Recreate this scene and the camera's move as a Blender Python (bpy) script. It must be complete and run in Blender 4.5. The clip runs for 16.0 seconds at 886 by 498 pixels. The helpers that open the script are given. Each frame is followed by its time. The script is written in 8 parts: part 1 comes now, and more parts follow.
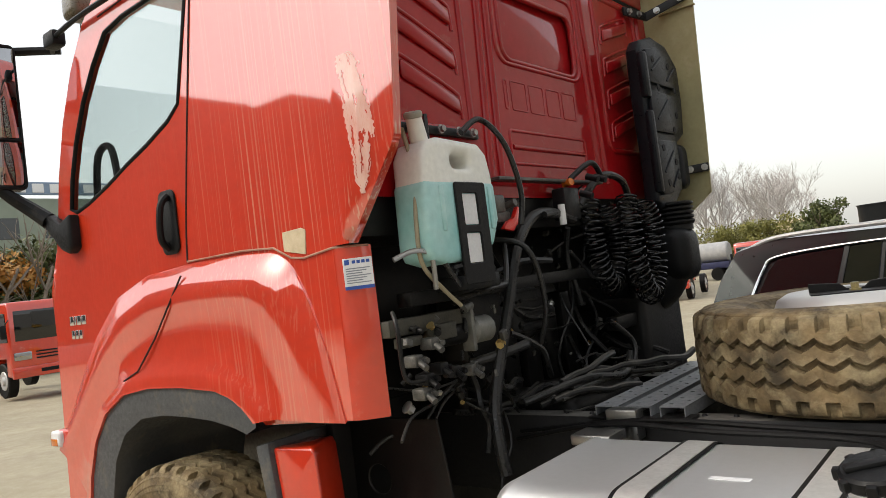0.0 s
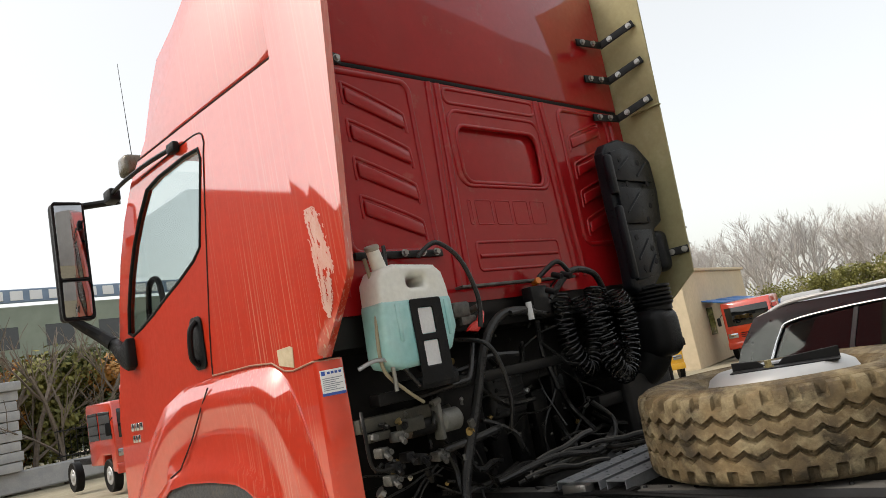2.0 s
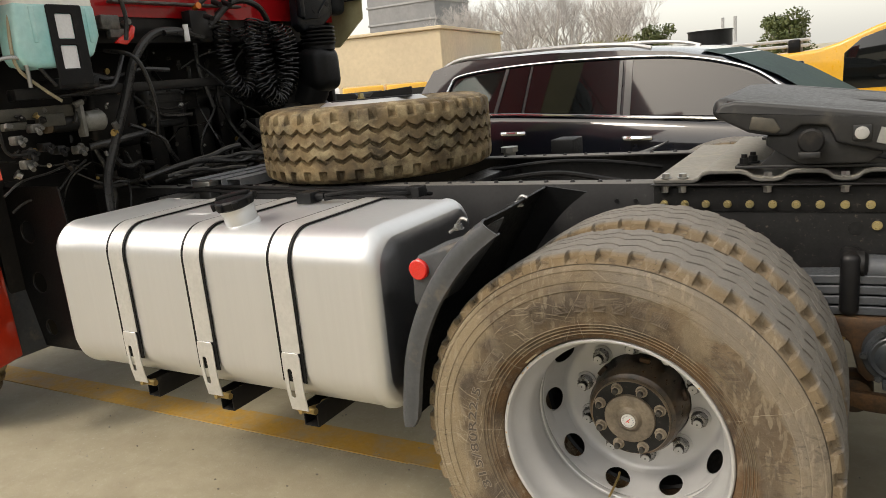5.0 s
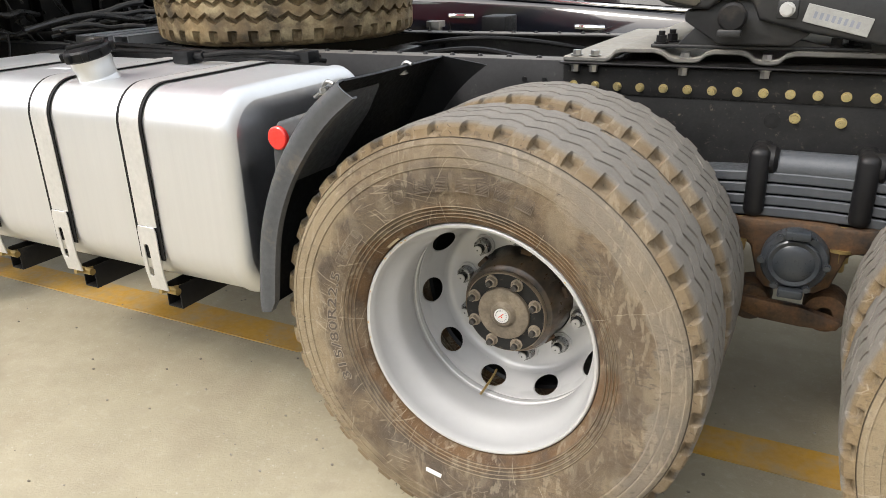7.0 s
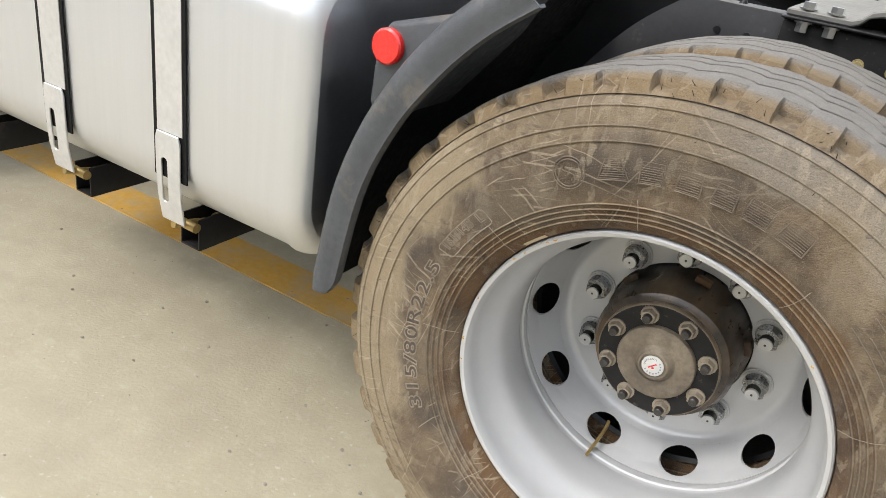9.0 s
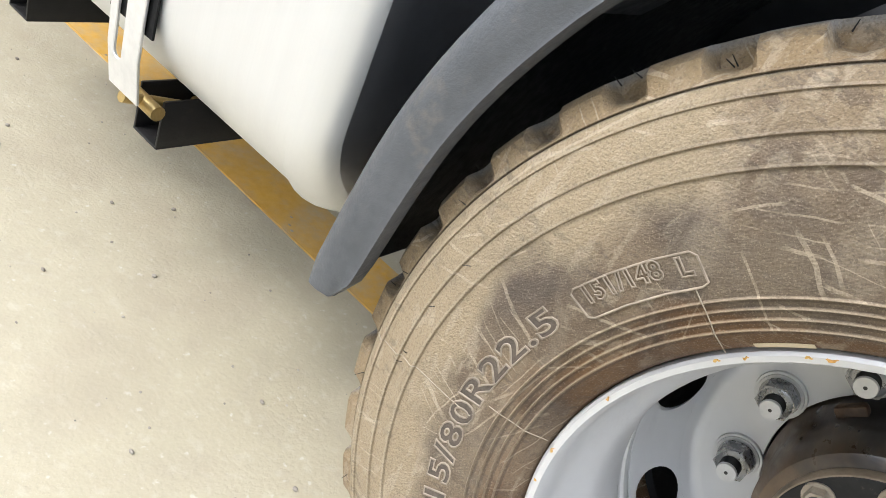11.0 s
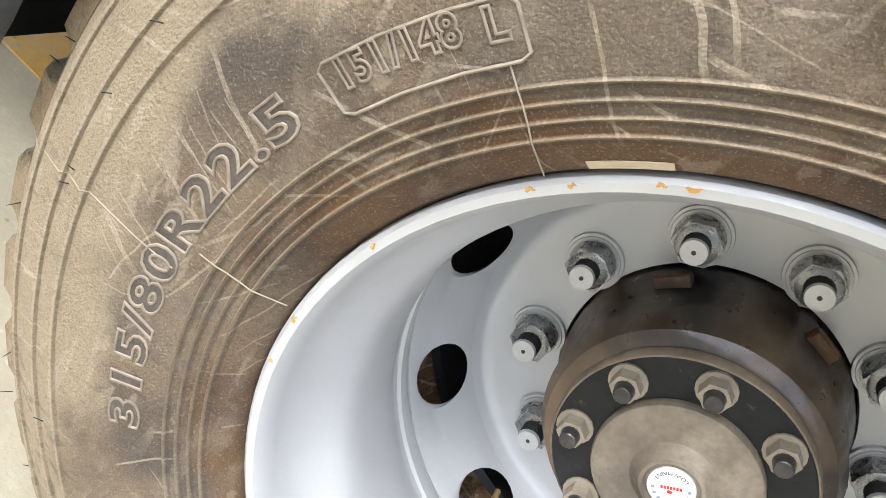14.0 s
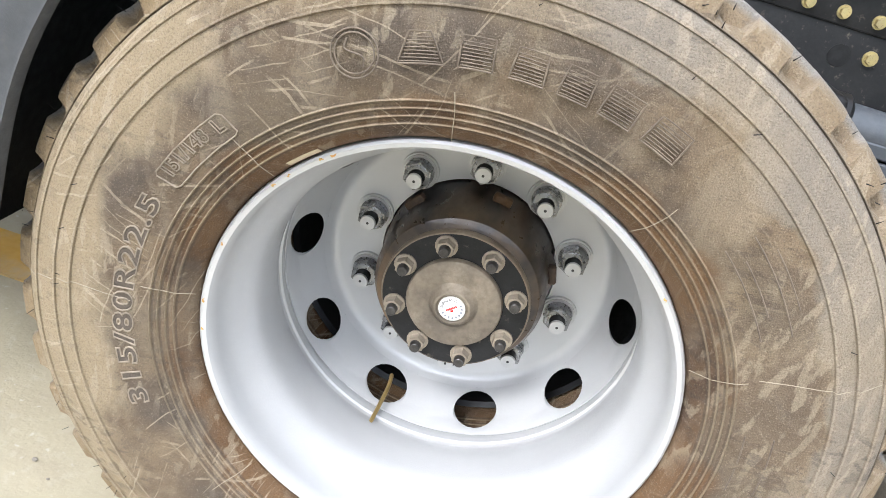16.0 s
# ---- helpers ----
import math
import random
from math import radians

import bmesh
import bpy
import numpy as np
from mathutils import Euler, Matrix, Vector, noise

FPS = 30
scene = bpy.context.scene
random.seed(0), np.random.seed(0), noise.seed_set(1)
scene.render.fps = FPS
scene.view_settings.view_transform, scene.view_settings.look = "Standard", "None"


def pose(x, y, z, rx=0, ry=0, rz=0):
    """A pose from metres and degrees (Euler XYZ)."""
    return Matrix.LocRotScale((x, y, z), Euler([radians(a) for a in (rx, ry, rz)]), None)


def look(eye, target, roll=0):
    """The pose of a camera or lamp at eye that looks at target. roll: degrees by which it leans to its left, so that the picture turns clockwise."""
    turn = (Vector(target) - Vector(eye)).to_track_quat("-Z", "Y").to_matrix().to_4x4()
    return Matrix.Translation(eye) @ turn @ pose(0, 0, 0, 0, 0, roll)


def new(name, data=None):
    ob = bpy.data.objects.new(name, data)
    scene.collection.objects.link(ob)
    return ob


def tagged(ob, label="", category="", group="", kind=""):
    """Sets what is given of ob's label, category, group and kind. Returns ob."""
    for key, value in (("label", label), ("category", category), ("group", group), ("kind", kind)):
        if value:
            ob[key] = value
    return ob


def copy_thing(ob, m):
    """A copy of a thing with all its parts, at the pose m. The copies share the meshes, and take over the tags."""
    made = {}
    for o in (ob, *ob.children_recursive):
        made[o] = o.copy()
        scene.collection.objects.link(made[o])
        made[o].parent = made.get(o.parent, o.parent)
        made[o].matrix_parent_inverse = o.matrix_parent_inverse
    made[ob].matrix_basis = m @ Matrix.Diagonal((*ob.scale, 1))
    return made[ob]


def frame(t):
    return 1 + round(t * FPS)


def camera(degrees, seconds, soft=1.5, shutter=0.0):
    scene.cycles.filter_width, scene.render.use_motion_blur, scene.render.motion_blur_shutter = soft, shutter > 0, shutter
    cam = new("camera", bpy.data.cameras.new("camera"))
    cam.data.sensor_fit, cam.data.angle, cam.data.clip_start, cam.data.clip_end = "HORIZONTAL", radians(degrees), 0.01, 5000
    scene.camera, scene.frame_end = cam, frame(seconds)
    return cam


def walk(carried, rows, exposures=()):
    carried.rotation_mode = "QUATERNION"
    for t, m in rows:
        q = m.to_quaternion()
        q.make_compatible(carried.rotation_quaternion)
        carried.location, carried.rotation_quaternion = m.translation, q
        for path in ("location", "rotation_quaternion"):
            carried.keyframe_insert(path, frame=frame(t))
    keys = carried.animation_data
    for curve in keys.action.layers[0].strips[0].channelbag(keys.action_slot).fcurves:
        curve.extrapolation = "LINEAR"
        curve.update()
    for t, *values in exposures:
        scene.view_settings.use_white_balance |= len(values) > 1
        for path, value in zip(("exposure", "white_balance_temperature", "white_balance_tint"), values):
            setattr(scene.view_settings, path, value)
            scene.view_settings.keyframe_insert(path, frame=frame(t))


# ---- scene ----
cam = camera(62.4, 16.0, soft=0.85)
PATH = [
    (0, (-0.972, -2.701, 1.635), (-2.221, -1.141, 1.71), -7.2),
    (0.5, (-0.781, -2.61, 1.621), (-2.095, -1.114, 1.807), -8.6),
    (1, (-0.636, -2.556, 1.647), (-2.003, -1.103, 1.799), -9.0),
    (1.5, (-0.492, -2.712, 1.64), (-1.878, -1.291, 1.884), -9.1),
    (2, (-0.309, -2.748, 1.671), (-1.693, -1.336, 1.97), -11.1),
    (2.5, (-0.11, -2.688, 1.641), (-1.504, -1.266, 1.822), -8.6),
    (3, (-0.032, -2.735, 1.599), (-1.342, -1.224, 1.582), -9.1),
    (3.5, (0.067, -2.798, 1.575), (-1.032, -1.141, 1.355), -6.8),
    (4, (0.235, -2.72, 1.539), (-0.72, -0.989, 1.232), -5.7),
    (4.5, (0.417, -2.726, 1.51), (-0.547, -1.017, 1.124), -5.4),
    (5, (0.517, -2.87, 1.5), (-0.451, -1.181, 1.04), -5.3),
    (5.2, (0.562, -2.897, 1.505), (-0.392, -1.199, 1.05), -4.9),
    (7.3, (0.662, -2.522, 1.343), (-0.232, -0.897, 0.594), -0.9),
    (7.5, (0.627, -2.489, 1.328), (-0.31, -0.878, 0.603), 0.5),
    (8, (0.523, -2.379, 1.311), (-0.455, -0.825, 0.518), 5.0),
    (8.5, (0.339, -2.286, 1.265), (-0.654, -0.764, 0.43), 4.2),
    (9, (0.16, -2.191, 1.233), (-0.675, -0.607, 0.342), 9.5),
    (9.5, (0.05, -2.055, 1.167), (-0.858, -0.564, 0.192), 14.4),
    (9.7, (0.01, -1.987, 1.14), (-0.944, -0.536, 0.149), 17.4),
    (11.8, (-0.26, -1.649, 0.922), (-0.833, -0.047, -0.13), 33.0),
    (12, (-0.243, -1.61, 0.902), (-0.732, 0.019, -0.151), 34.1),
    (12.5, (-0.218, -1.562, 0.869), (-0.523, 0.111, -0.184), 37.7),
    (13, (-0.217, -1.553, 0.845), (-0.453, 0.119, -0.227), 39.8),
    (13.5, (-0.21, -1.543, 0.851), (-0.447, 0.14, -0.203), 39.4),
    (14, (-0.199, -1.561, 0.868), (-0.412, 0.133, -0.173), 39.5),
    (14.5, (-0.186, -1.608, 0.892), (-0.35, 0.127, -0.091), 39.0),
    (15, (-0.171, -1.691, 0.937), (-0.301, 0.097, 0.051), 35.0),
    (15.5, (-0.104, -1.826, 1.016), (-0.213, -0.025, 0.154), 26.4),
    (16, (0.007, -1.928, 1.081), (-0.073, -0.156, 0.156), 17.2),
]
walk(cam, [(t, look(eye, target, roll)) for t, eye, target, roll in PATH],
     [(0.0, 0.78, 6950, 10), (1.5, 0.78, 6950, 10), (2.5, 0.64, 6950, 10), (4.0, 0.52, 6950, 10), (5.0, 0.90, 7200, 10), (7.5, 1.50, 6430, 10), (8.3, 1.43, 6380, 10), (9.0, 1.45, 6230, 10),
      (9.6, 1.66, 6080, 10), (12.0, 2.02, 5930, 10), (14.0, 2.14, 5900, 10), (15.5, 2.30, 5820, 10), (16.0, 2.09, 5850, 10)])

# ---- light: bright overcast sky, weak wide sun ----
world = bpy.data.worlds.new("world")
scene.world = world
world.use_nodes = True
wn, wl = world.node_tree.nodes, world.node_tree.links
sky = wn.new("ShaderNodeTexSky")
sky.sky_type, sky.sun_disc = "NISHITA", False
sky.sun_elevation, sky.sun_rotation = radians(48), radians(215)
sky.air_density, sky.dust_density, sky.ozone_density = 1.0, 3.5, 1.0
soft_sky = wn.new("ShaderNodeHueSaturation")
soft_sky.inputs["Saturation"].default_value = 0.6
wl.new(sky.outputs[0], soft_sky.inputs["Color"])
overcast = wn.new("ShaderNodeMix")
overcast.data_type = "RGBA"
overcast.inputs[0].default_value = 0.45
overcast.inputs[7].default_value = (5.0, 5.15, 5.12, 1)
wl.new(soft_sky.outputs[0], overcast.inputs[6])
wl.new(overcast.outputs[2], wn["Background"].inputs["Color"])
wn["Background"].inputs["Strength"].default_value = 0.15
sun = new("sun", bpy.data.lights.new("sun", "SUN"))
sun.data.energy, sun.data.angle, sun.data.color = 0.7, radians(14), (1.0, 0.96, 0.9)
sun.matrix_world = look((-6, -9, 12), (0, 0, 0))

# ---- materials ----


def rgb(c):
    return (*c, 1.0)


def mat(name, c1, c2=None, scale=5.0, rough=0.5, metal=0.0, coat=0.0, bump=0.0, bscale=120.0, dust=None, dust_amt=0.0,
        dust_scale=7.0, stretch=(1, 1, 1), rvar=0.12, spec=0.5, per_piece=0.0, sub=0.0, trans=0.0, up_dust=0.0, coat_ior=1.5, mottle=0.35):
    """Painted, metal, rubber or mineral surface: two colours mixed by coarse and fine noise, dust on top, fine relief."""
    m = bpy.data.materials.new(name)
    m.use_nodes = True
    n, l = m.node_tree.nodes, m.node_tree.links
    b = n["Principled BSDF"]
    co = n.new("ShaderNodeTexCoord")
    mp = n.new("ShaderNodeMapping")
    mp.inputs["Scale"].default_value = stretch
    l.new(co.outputs["Object"], mp.inputs[0])

    def noise_node(sc, det=4.0, ro=0.6):
        t = n.new("ShaderNodeTexNoise")
        t.inputs["Scale"].default_value, t.inputs["Detail"].default_value, t.inputs["Roughness"].default_value = sc, det, ro
        l.new(mp.outputs[0], t.inputs["Vector"])
        return t

    def ramp(src, lo, hi, a=0.0, z=1.0):
        r = n.new("ShaderNodeMapRange")
        for key, v in (("From Min", lo), ("From Max", hi), ("To Min", a), ("To Max", z)):
            r.inputs[key].default_value = v
        l.new(src, r.inputs["Value"])
        return r.outputs[0]

    def mix(fac, a, c, kind="MIX"):
        x = n.new("ShaderNodeMix")
        x.data_type, x.blend_type = "RGBA", kind
        for sock, v in ((x.inputs[0], fac), (x.inputs[6], a), (x.inputs[7], c)):
            if hasattr(v, "links"):
                l.new(v, sock)
            else:
                sock.default_value = v
        return x.outputs[2]

    coarse, fine = noise_node(scale), noise_node(scale * 9)
    c2 = c2 or tuple(v * 0.8 for v in c1)
    col = mix(ramp(coarse.outputs[0], 0.35, 0.65), rgb(c1), rgb(c2))
    col = mix(ramp(fine.outputs[0], 0.3, 0.7, 0.0, mottle), col, rgb(tuple(v * 0.7 for v in c1)))
    if per_piece:
        oi = n.new("ShaderNodeObjectInfo")
        hs = n.new("ShaderNodeHueSaturation")
        l.new(ramp(oi.outputs["Random"], 0, 1, 1 - per_piece, 1 + per_piece), hs.inputs["Value"])
        l.new(col, hs.inputs["Color"])
        col = hs.outputs[0]
    rough_out = ramp(fine.outputs[0], 0.3, 0.7, max(rough - rvar, 0.02), min(rough + rvar, 1))
    if dust:
        d = noise_node(dust_scale, 6.0, 0.68)
        f = ramp(d.outputs[0], 0.62 - 0.5 * dust_amt, 0.78 - 0.3 * dust_amt, 0, min(1, 0.35 + dust_amt))
        if up_dust:
            g = n.new("ShaderNodeNewGeometry")
            sx = n.new("ShaderNodeSeparateXYZ")
            l.new(g.outputs["Normal"], sx.inputs[0])
            mx = n.new("ShaderNodeMath")
            mx.operation, mx.use_clamp = "ADD", True
            l.new(f, mx.inputs[0])
            l.new(ramp(sx.outputs[2], 0.3, 1.0, 0, up_dust), mx.inputs[1])
            f = mx.outputs[0]
        col = mix(f, col, rgb(dust))
        mr = n.new("ShaderNodeMix")
        l.new(f, mr.inputs[0])
        l.new(rough_out, mr.inputs[2])
        mr.inputs[3].default_value = 0.9
        rough_out = mr.outputs[0]
        if coat:
            l.new(ramp(f, 0, 1, coat, coat * 0.25), b.inputs["Coat Weight"])
    elif coat:
        b.inputs["Coat Weight"].default_value = coat
    l.new(col, b.inputs["Base Color"])
    l.new(rough_out, b.inputs["Roughness"])
    b.inputs["Metallic"].default_value = metal
    b.inputs["Specular IOR Level"].default_value = spec
    b.inputs["Coat Roughness"].default_value = 0.04
    b.inputs["Coat IOR"].default_value = coat_ior
    if sub:
        b.inputs["Subsurface Weight"].default_value = sub
        b.inputs["Subsurface Radius"].default_value = (0.05, 0.05, 0.05)
    if trans:
        b.inputs["Transmission Weight"].default_value = trans
    if bump:
        bn = noise_node(bscale, 5.0)
        bp = n.new("ShaderNodeBump")
        bp.inputs["Strength"].default_value, bp.inputs["Distance"].default_value = bump, 0.004
        l.new(bn.outputs[0], bp.inputs["Height"])
        l.new(bp.outputs[0], b.inputs["Normal"])
    return m


DUST = (0.30, 0.24, 0.16)
red_paint = mat("red_paint", (0.61, 0.036, 0.011), (0.55, 0.030, 0.009), 3, 0.35, 0, 1.0, rvar=0.05, dust=(0.45, 0.3, 0.22), dust_amt=0.05, dust_scale=4, coat_ior=1.9, spec=0.2)
# cab red darkened to hold the shade of its back and far side
red_shaded = mat("red_shaded_paint", (0.385, 0.0085, 0.012), (0.32, 0.007, 0.010), 3, 0.4, 0, 0.9, rvar=0.06, spec=0.05, dust=(0.3, 0.16, 0.12), dust_amt=0.02)
black_plastic = mat("black_plastic", (0.006, 0.0065, 0.0072), (0.010, 0.0105, 0.0115), 9, 0.45, bump=0.15, bscale=400, dust=(0.1, 0.085, 0.06), dust_amt=0.03, spec=0.2)
grey_plastic = mat("grey_plastic", (0.054, 0.058, 0.063), (0.072, 0.076, 0.082), 8, 0.46, bump=0.2, bscale=350, dust=DUST, dust_amt=0.1)
black_steel = mat("black_steel", (0.0065, 0.0065, 0.0072), (0.010, 0.010, 0.011), 7, 0.42, 0.0, bump=0.1, bscale=200, dust=(0.09, 0.075, 0.055), dust_amt=0.03, up_dust=0.06, spec=0.3)
engine_black = mat("oily_black", (0.006, 0.006, 0.0063), (0.011, 0.0107, 0.0105), 12, 0.4, bump=0.15, bscale=150, spec=0.3, dust=(0.06, 0.052, 0.04), dust_amt=0.08, up_dust=0.25)
clutter_grey = mat("worn_grey_metal", (0.075, 0.075, 0.072), (0.18, 0.175, 0.16), 30, 0.45, 0.5, bump=0.2, bscale=150, dust=(0.12, 0.10, 0.07), dust_amt=0.15, dust_scale=25)
rail_black = mat("dusty_rail", (0.024, 0.024, 0.025), (0.033, 0.033, 0.034), 7, 0.45, 0.0, bump=0.1, bscale=200, dust=(0.24, 0.225, 0.20), dust_amt=0.02, up_dust=0.45, spec=0.3)
bay_rubber = mat("bay_rubber", (0.011, 0.011, 0.0115), (0.017, 0.017, 0.017), 12, 0.33, bump=0.1, spec=0.45, dust=(0.10, 0.09, 0.075), dust_amt=0.06, up_dust=0.3)
dusty_hose = mat("dusty_hose", (0.016, 0.016, 0.0165), (0.026, 0.0255, 0.025), 12, 0.42, bump=0.1, spec=0.4, dust=(0.2, 0.18, 0.15), dust_amt=0.1, up_dust=0.4)
dark_rubber = mat("dark_rubber", (0.007, 0.007, 0.0075), (0.010, 0.010, 0.010), 12, 0.5, bump=0.1, spec=0.14)
cast_iron = mat("cast_iron", (0.05, 0.042, 0.035), (0.16, 0.085, 0.04), 14, 0.6, 0.5, bump=0.4, bscale=90, dust=(0.22, 0.13, 0.06), dust_amt=0.2)
hub_brown = mat("hub_brown", (0.010, 0.008, 0.007), (0.14, 0.090, 0.047), 9, 0.36, 0.0, 0.35, bump=0.12, bscale=60, dust=(0.26, 0.175, 0.095), dust_amt=0.24, dust_scale=5, stretch=(1, 0.4, 1))
chipped_black = mat("chipped_black", (0.012, 0.012, 0.0125), (0.019, 0.019, 0.019), 14, 0.42, spec=0.22, bump=0.15, bscale=200, dust=(0.28, 0.24, 0.18), dust_amt=0.03, dust_scale=70)
dusty_nut = mat("dusty_nut", (0.36, 0.31, 0.24), (0.26, 0.22, 0.17), 40, 0.55, 0.35, bump=0.2)
hub_cap_mat = mat("dusty_hub_cap", (0.115, 0.095, 0.072), (0.25, 0.205, 0.148), 11, 0.62, 0.2, bump=0.3, bscale=90, dust=(0.40, 0.35, 0.27), dust_amt=0.14, dust_scale=26, rvar=0.2)
tyre_clay = mat("clay_tyre", (0.050, 0.036, 0.019), (0.26, 0.180, 0.085), 6, 0.7, bump=0.8, bscale=140, dust=(0.46, 0.38, 0.225), dust_amt=0.30, dust_scale=11)
wheel_silver = mat("wheel_silver", (0.53, 0.532, 0.53), (0.49, 0.492, 0.49), 5, 0.38, 0.3, bump=0.06, bscale=300, rvar=0.03, mottle=0.06)
bolt_steel = mat("bolt_steel", (0.40, 0.40, 0.39), (0.37, 0.365, 0.35), 12, 0.3, 0.9, rvar=0.03, mottle=0.08)
nut_steel = mat("dark_nut_steel", (0.27, 0.27, 0.265), (0.22, 0.215, 0.21), 20, 0.28, 0.8, rvar=0.03, mottle=0.1)
stud_black = mat("dark_thread", (0.03, 0.03, 0.03), (0.05, 0.05, 0.05), 60, 0.4, 0.6)
zinc_end = mat("pale_zinc_end", (0.55, 0.55, 0.54), (0.48, 0.48, 0.47), 30, 0.42, 0.5, mottle=0.1)
yellow_zinc = mat("yellow_zinc_bolt", (0.52, 0.43, 0.2), (0.42, 0.36, 0.2), 40, 0.35, 0.7)
chrome = mat("chrome", (0.85, 0.85, 0.86), (0.8, 0.8, 0.8), 5, 0.08, 1.0, rvar=0.03)
tank_alu = mat("tank_aluminium", (0.71, 0.72, 0.725), (0.69, 0.70, 0.705), 1.6, 0.44, 0.84, rvar=0.03, mottle=0.02, stretch=(26, 26, 0.6), bump=0.03, bscale=18)
tank_polished = mat("polished_aluminium", (0.74, 0.75, 0.77), (0.70, 0.71, 0.73), 3, 0.32, 1.0, rvar=0.04)
strap_steel = mat("strap_steel", (0.70, 0.69, 0.67), (0.62, 0.62, 0.6), 8, 0.40, 0.6, rvar=0.08)
white_tank = mat("white_polyethylene", (0.88, 0.88, 0.83), (0.83, 0.83, 0.76), 6, 0.42, sub=0.3, bump=0.05)
blue_liquid = mat("blue_liquid_in_plastic", (0.30, 0.64, 0.64), (0.52, 0.75, 0.73), 4, 0.4, sub=0.3, bump=0.05)
olive_fibre = mat("olive_fibreglass", (0.42, 0.38, 0.2), (0.36, 0.33, 0.18), 4, 0.7, bump=0.25, bscale=60, dust=(0.55, 0.5, 0.34), dust_amt=0.2, dust_scale=5)
sticker_white = mat("dulled_sticker", (0.60, 0.60, 0.58), (0.54, 0.54, 0.51), 40, 0.5, mottle=0.15)
white_paint = mat("white_label", (0.78, 0.79, 0.8), (0.72, 0.73, 0.75), 10, 0.4)
blue_paint = mat("blue_print", (0.03, 0.09, 0.38), None, 10, 0.4)
grey_print = mat("grey_print", (0.25, 0.27, 0.32), None, 30, 0.5)
red_lens = mat("red_reflector", (0.72, 0.02, 0.012), (0.62, 0.012, 0.01), 60, 0.25, coat=0.8)
orange_lens = mat("orange_lens", (0.75, 0.22, 0.02), (0.6, 0.15, 0.02), 30, 0.2, coat=0.8)
brass = mat("brass", (0.5, 0.36, 0.14), (0.36, 0.27, 0.12), 40, 0.4, 0.8)
rust = mat("rust", (0.46, 0.22, 0.05), (0.62, 0.42, 0.12), 60, 0.8)
suv_paint = mat("dark_blue_car_paint", (0.004, 0.005, 0.009), (0.005, 0.006, 0.011), 2, 0.3, 0, 1.0, rvar=0.03, spec=0.2, coat_ior=1.6)
tint_glass = mat("tinted_glass", (0.006, 0.007, 0.007), (0.005, 0.006, 0.006), 2, 0.05, 0, 1.0, rvar=0.02, spec=0.1, coat_ior=1.62)
yellow_paint = mat("yellow_paint", (0.74, 0.40, 0.02), (0.68, 0.36, 0.02), 3, 0.35, 0, 0.8)
blue_sheet = mat("blue_sheet", (0.02, 0.16, 0.5), (0.03, 0.2, 0.55), 6, 0.5)
beige_wall = mat("beige_render", (0.66, 0.55, 0.38), (0.6, 0.5, 0.35), 0.6, 0.85, bump=0.1, bscale=30)
stone_grey = mat("grey_stone", (0.42, 0.42, 0.42), (0.33, 0.34, 0.35), 3, 0.85, bump=0.4, bscale=30)
far_facade = mat("far_facade", (0.46, 0.47, 0.47), (0.36, 0.38, 0.38), 0.2, 0.8)
net_grey = mat("scaffold_net", (0.25, 0.25, 0.255), (0.20, 0.205, 0.215), 0.15, 0.9)
net_band = mat("scaffold_band", (0.34, 0.34, 0.345), (0.26, 0.265, 0.27), 0.3, 0.9)
bark = mat("bark", (0.22, 0.18, 0.14), (0.15, 0.12, 0.1), 12, 0.9)
# twigs made paler to carry the distance haze in their colour
pale_twig = mat("pale_twigs", (0.50, 0.475, 0.455), (0.40, 0.375, 0.36), 4, 0.9)
leaf_olive = mat("olive_leaves", (0.23, 0.215, 0.05), (0.13, 0.135, 0.035), 2, 0.6)
leaf_green = mat("dark_leaves", (0.05, 0.075, 0.02), (0.11, 0.12, 0.03), 2, 0.6)
leaf_red = mat("autumn_leaves", (0.52, 0.21, 0.04), (0.34, 0.20, 0.04), 2, 0.6)


def glass_mat(name, tint):
    m = bpy.data.materials.new(name)
    m.use_nodes = True
    n, l = m.node_tree.nodes, m.node_tree.links
    out = n["Material Output"]
    tr, gl, fr, mx, pw = (n.new("ShaderNodeBsdfTransparent"), n.new("ShaderNodeBsdfGlossy"), n.new("ShaderNodeLayerWeight"), n.new("ShaderNodeMixShader"), n.new("ShaderNodeMath"))
    tr.inputs[0].default_value, gl.inputs["Roughness"].default_value = rgb(tint), 0.02
    pw.operation = "POWER"
    pw.inputs[1].default_value = 3.5
    l.new(fr.outputs["Facing"], pw.inputs[0])
    l.new(pw.outputs[0], mx.inputs[0])
    l.new(tr.outputs[0], mx.inputs[1])
    l.new(gl.outputs[0], mx.inputs[2])
    l.new(mx.outputs[0], out.inputs[0])
    return m


coil_black = mat("glossy_black_hose", (0.0045, 0.0045, 0.005), (0.007, 0.007, 0.007), 12, 0.2, spec=0.5)
clear_glass = glass_mat("clear_glass", (0.85, 0.89, 0.88))
mirror_mat = mat("mirror_glass", (0.45, 0.46, 0.48), None, 3, 0.03, 1.0, rvar=0.01)


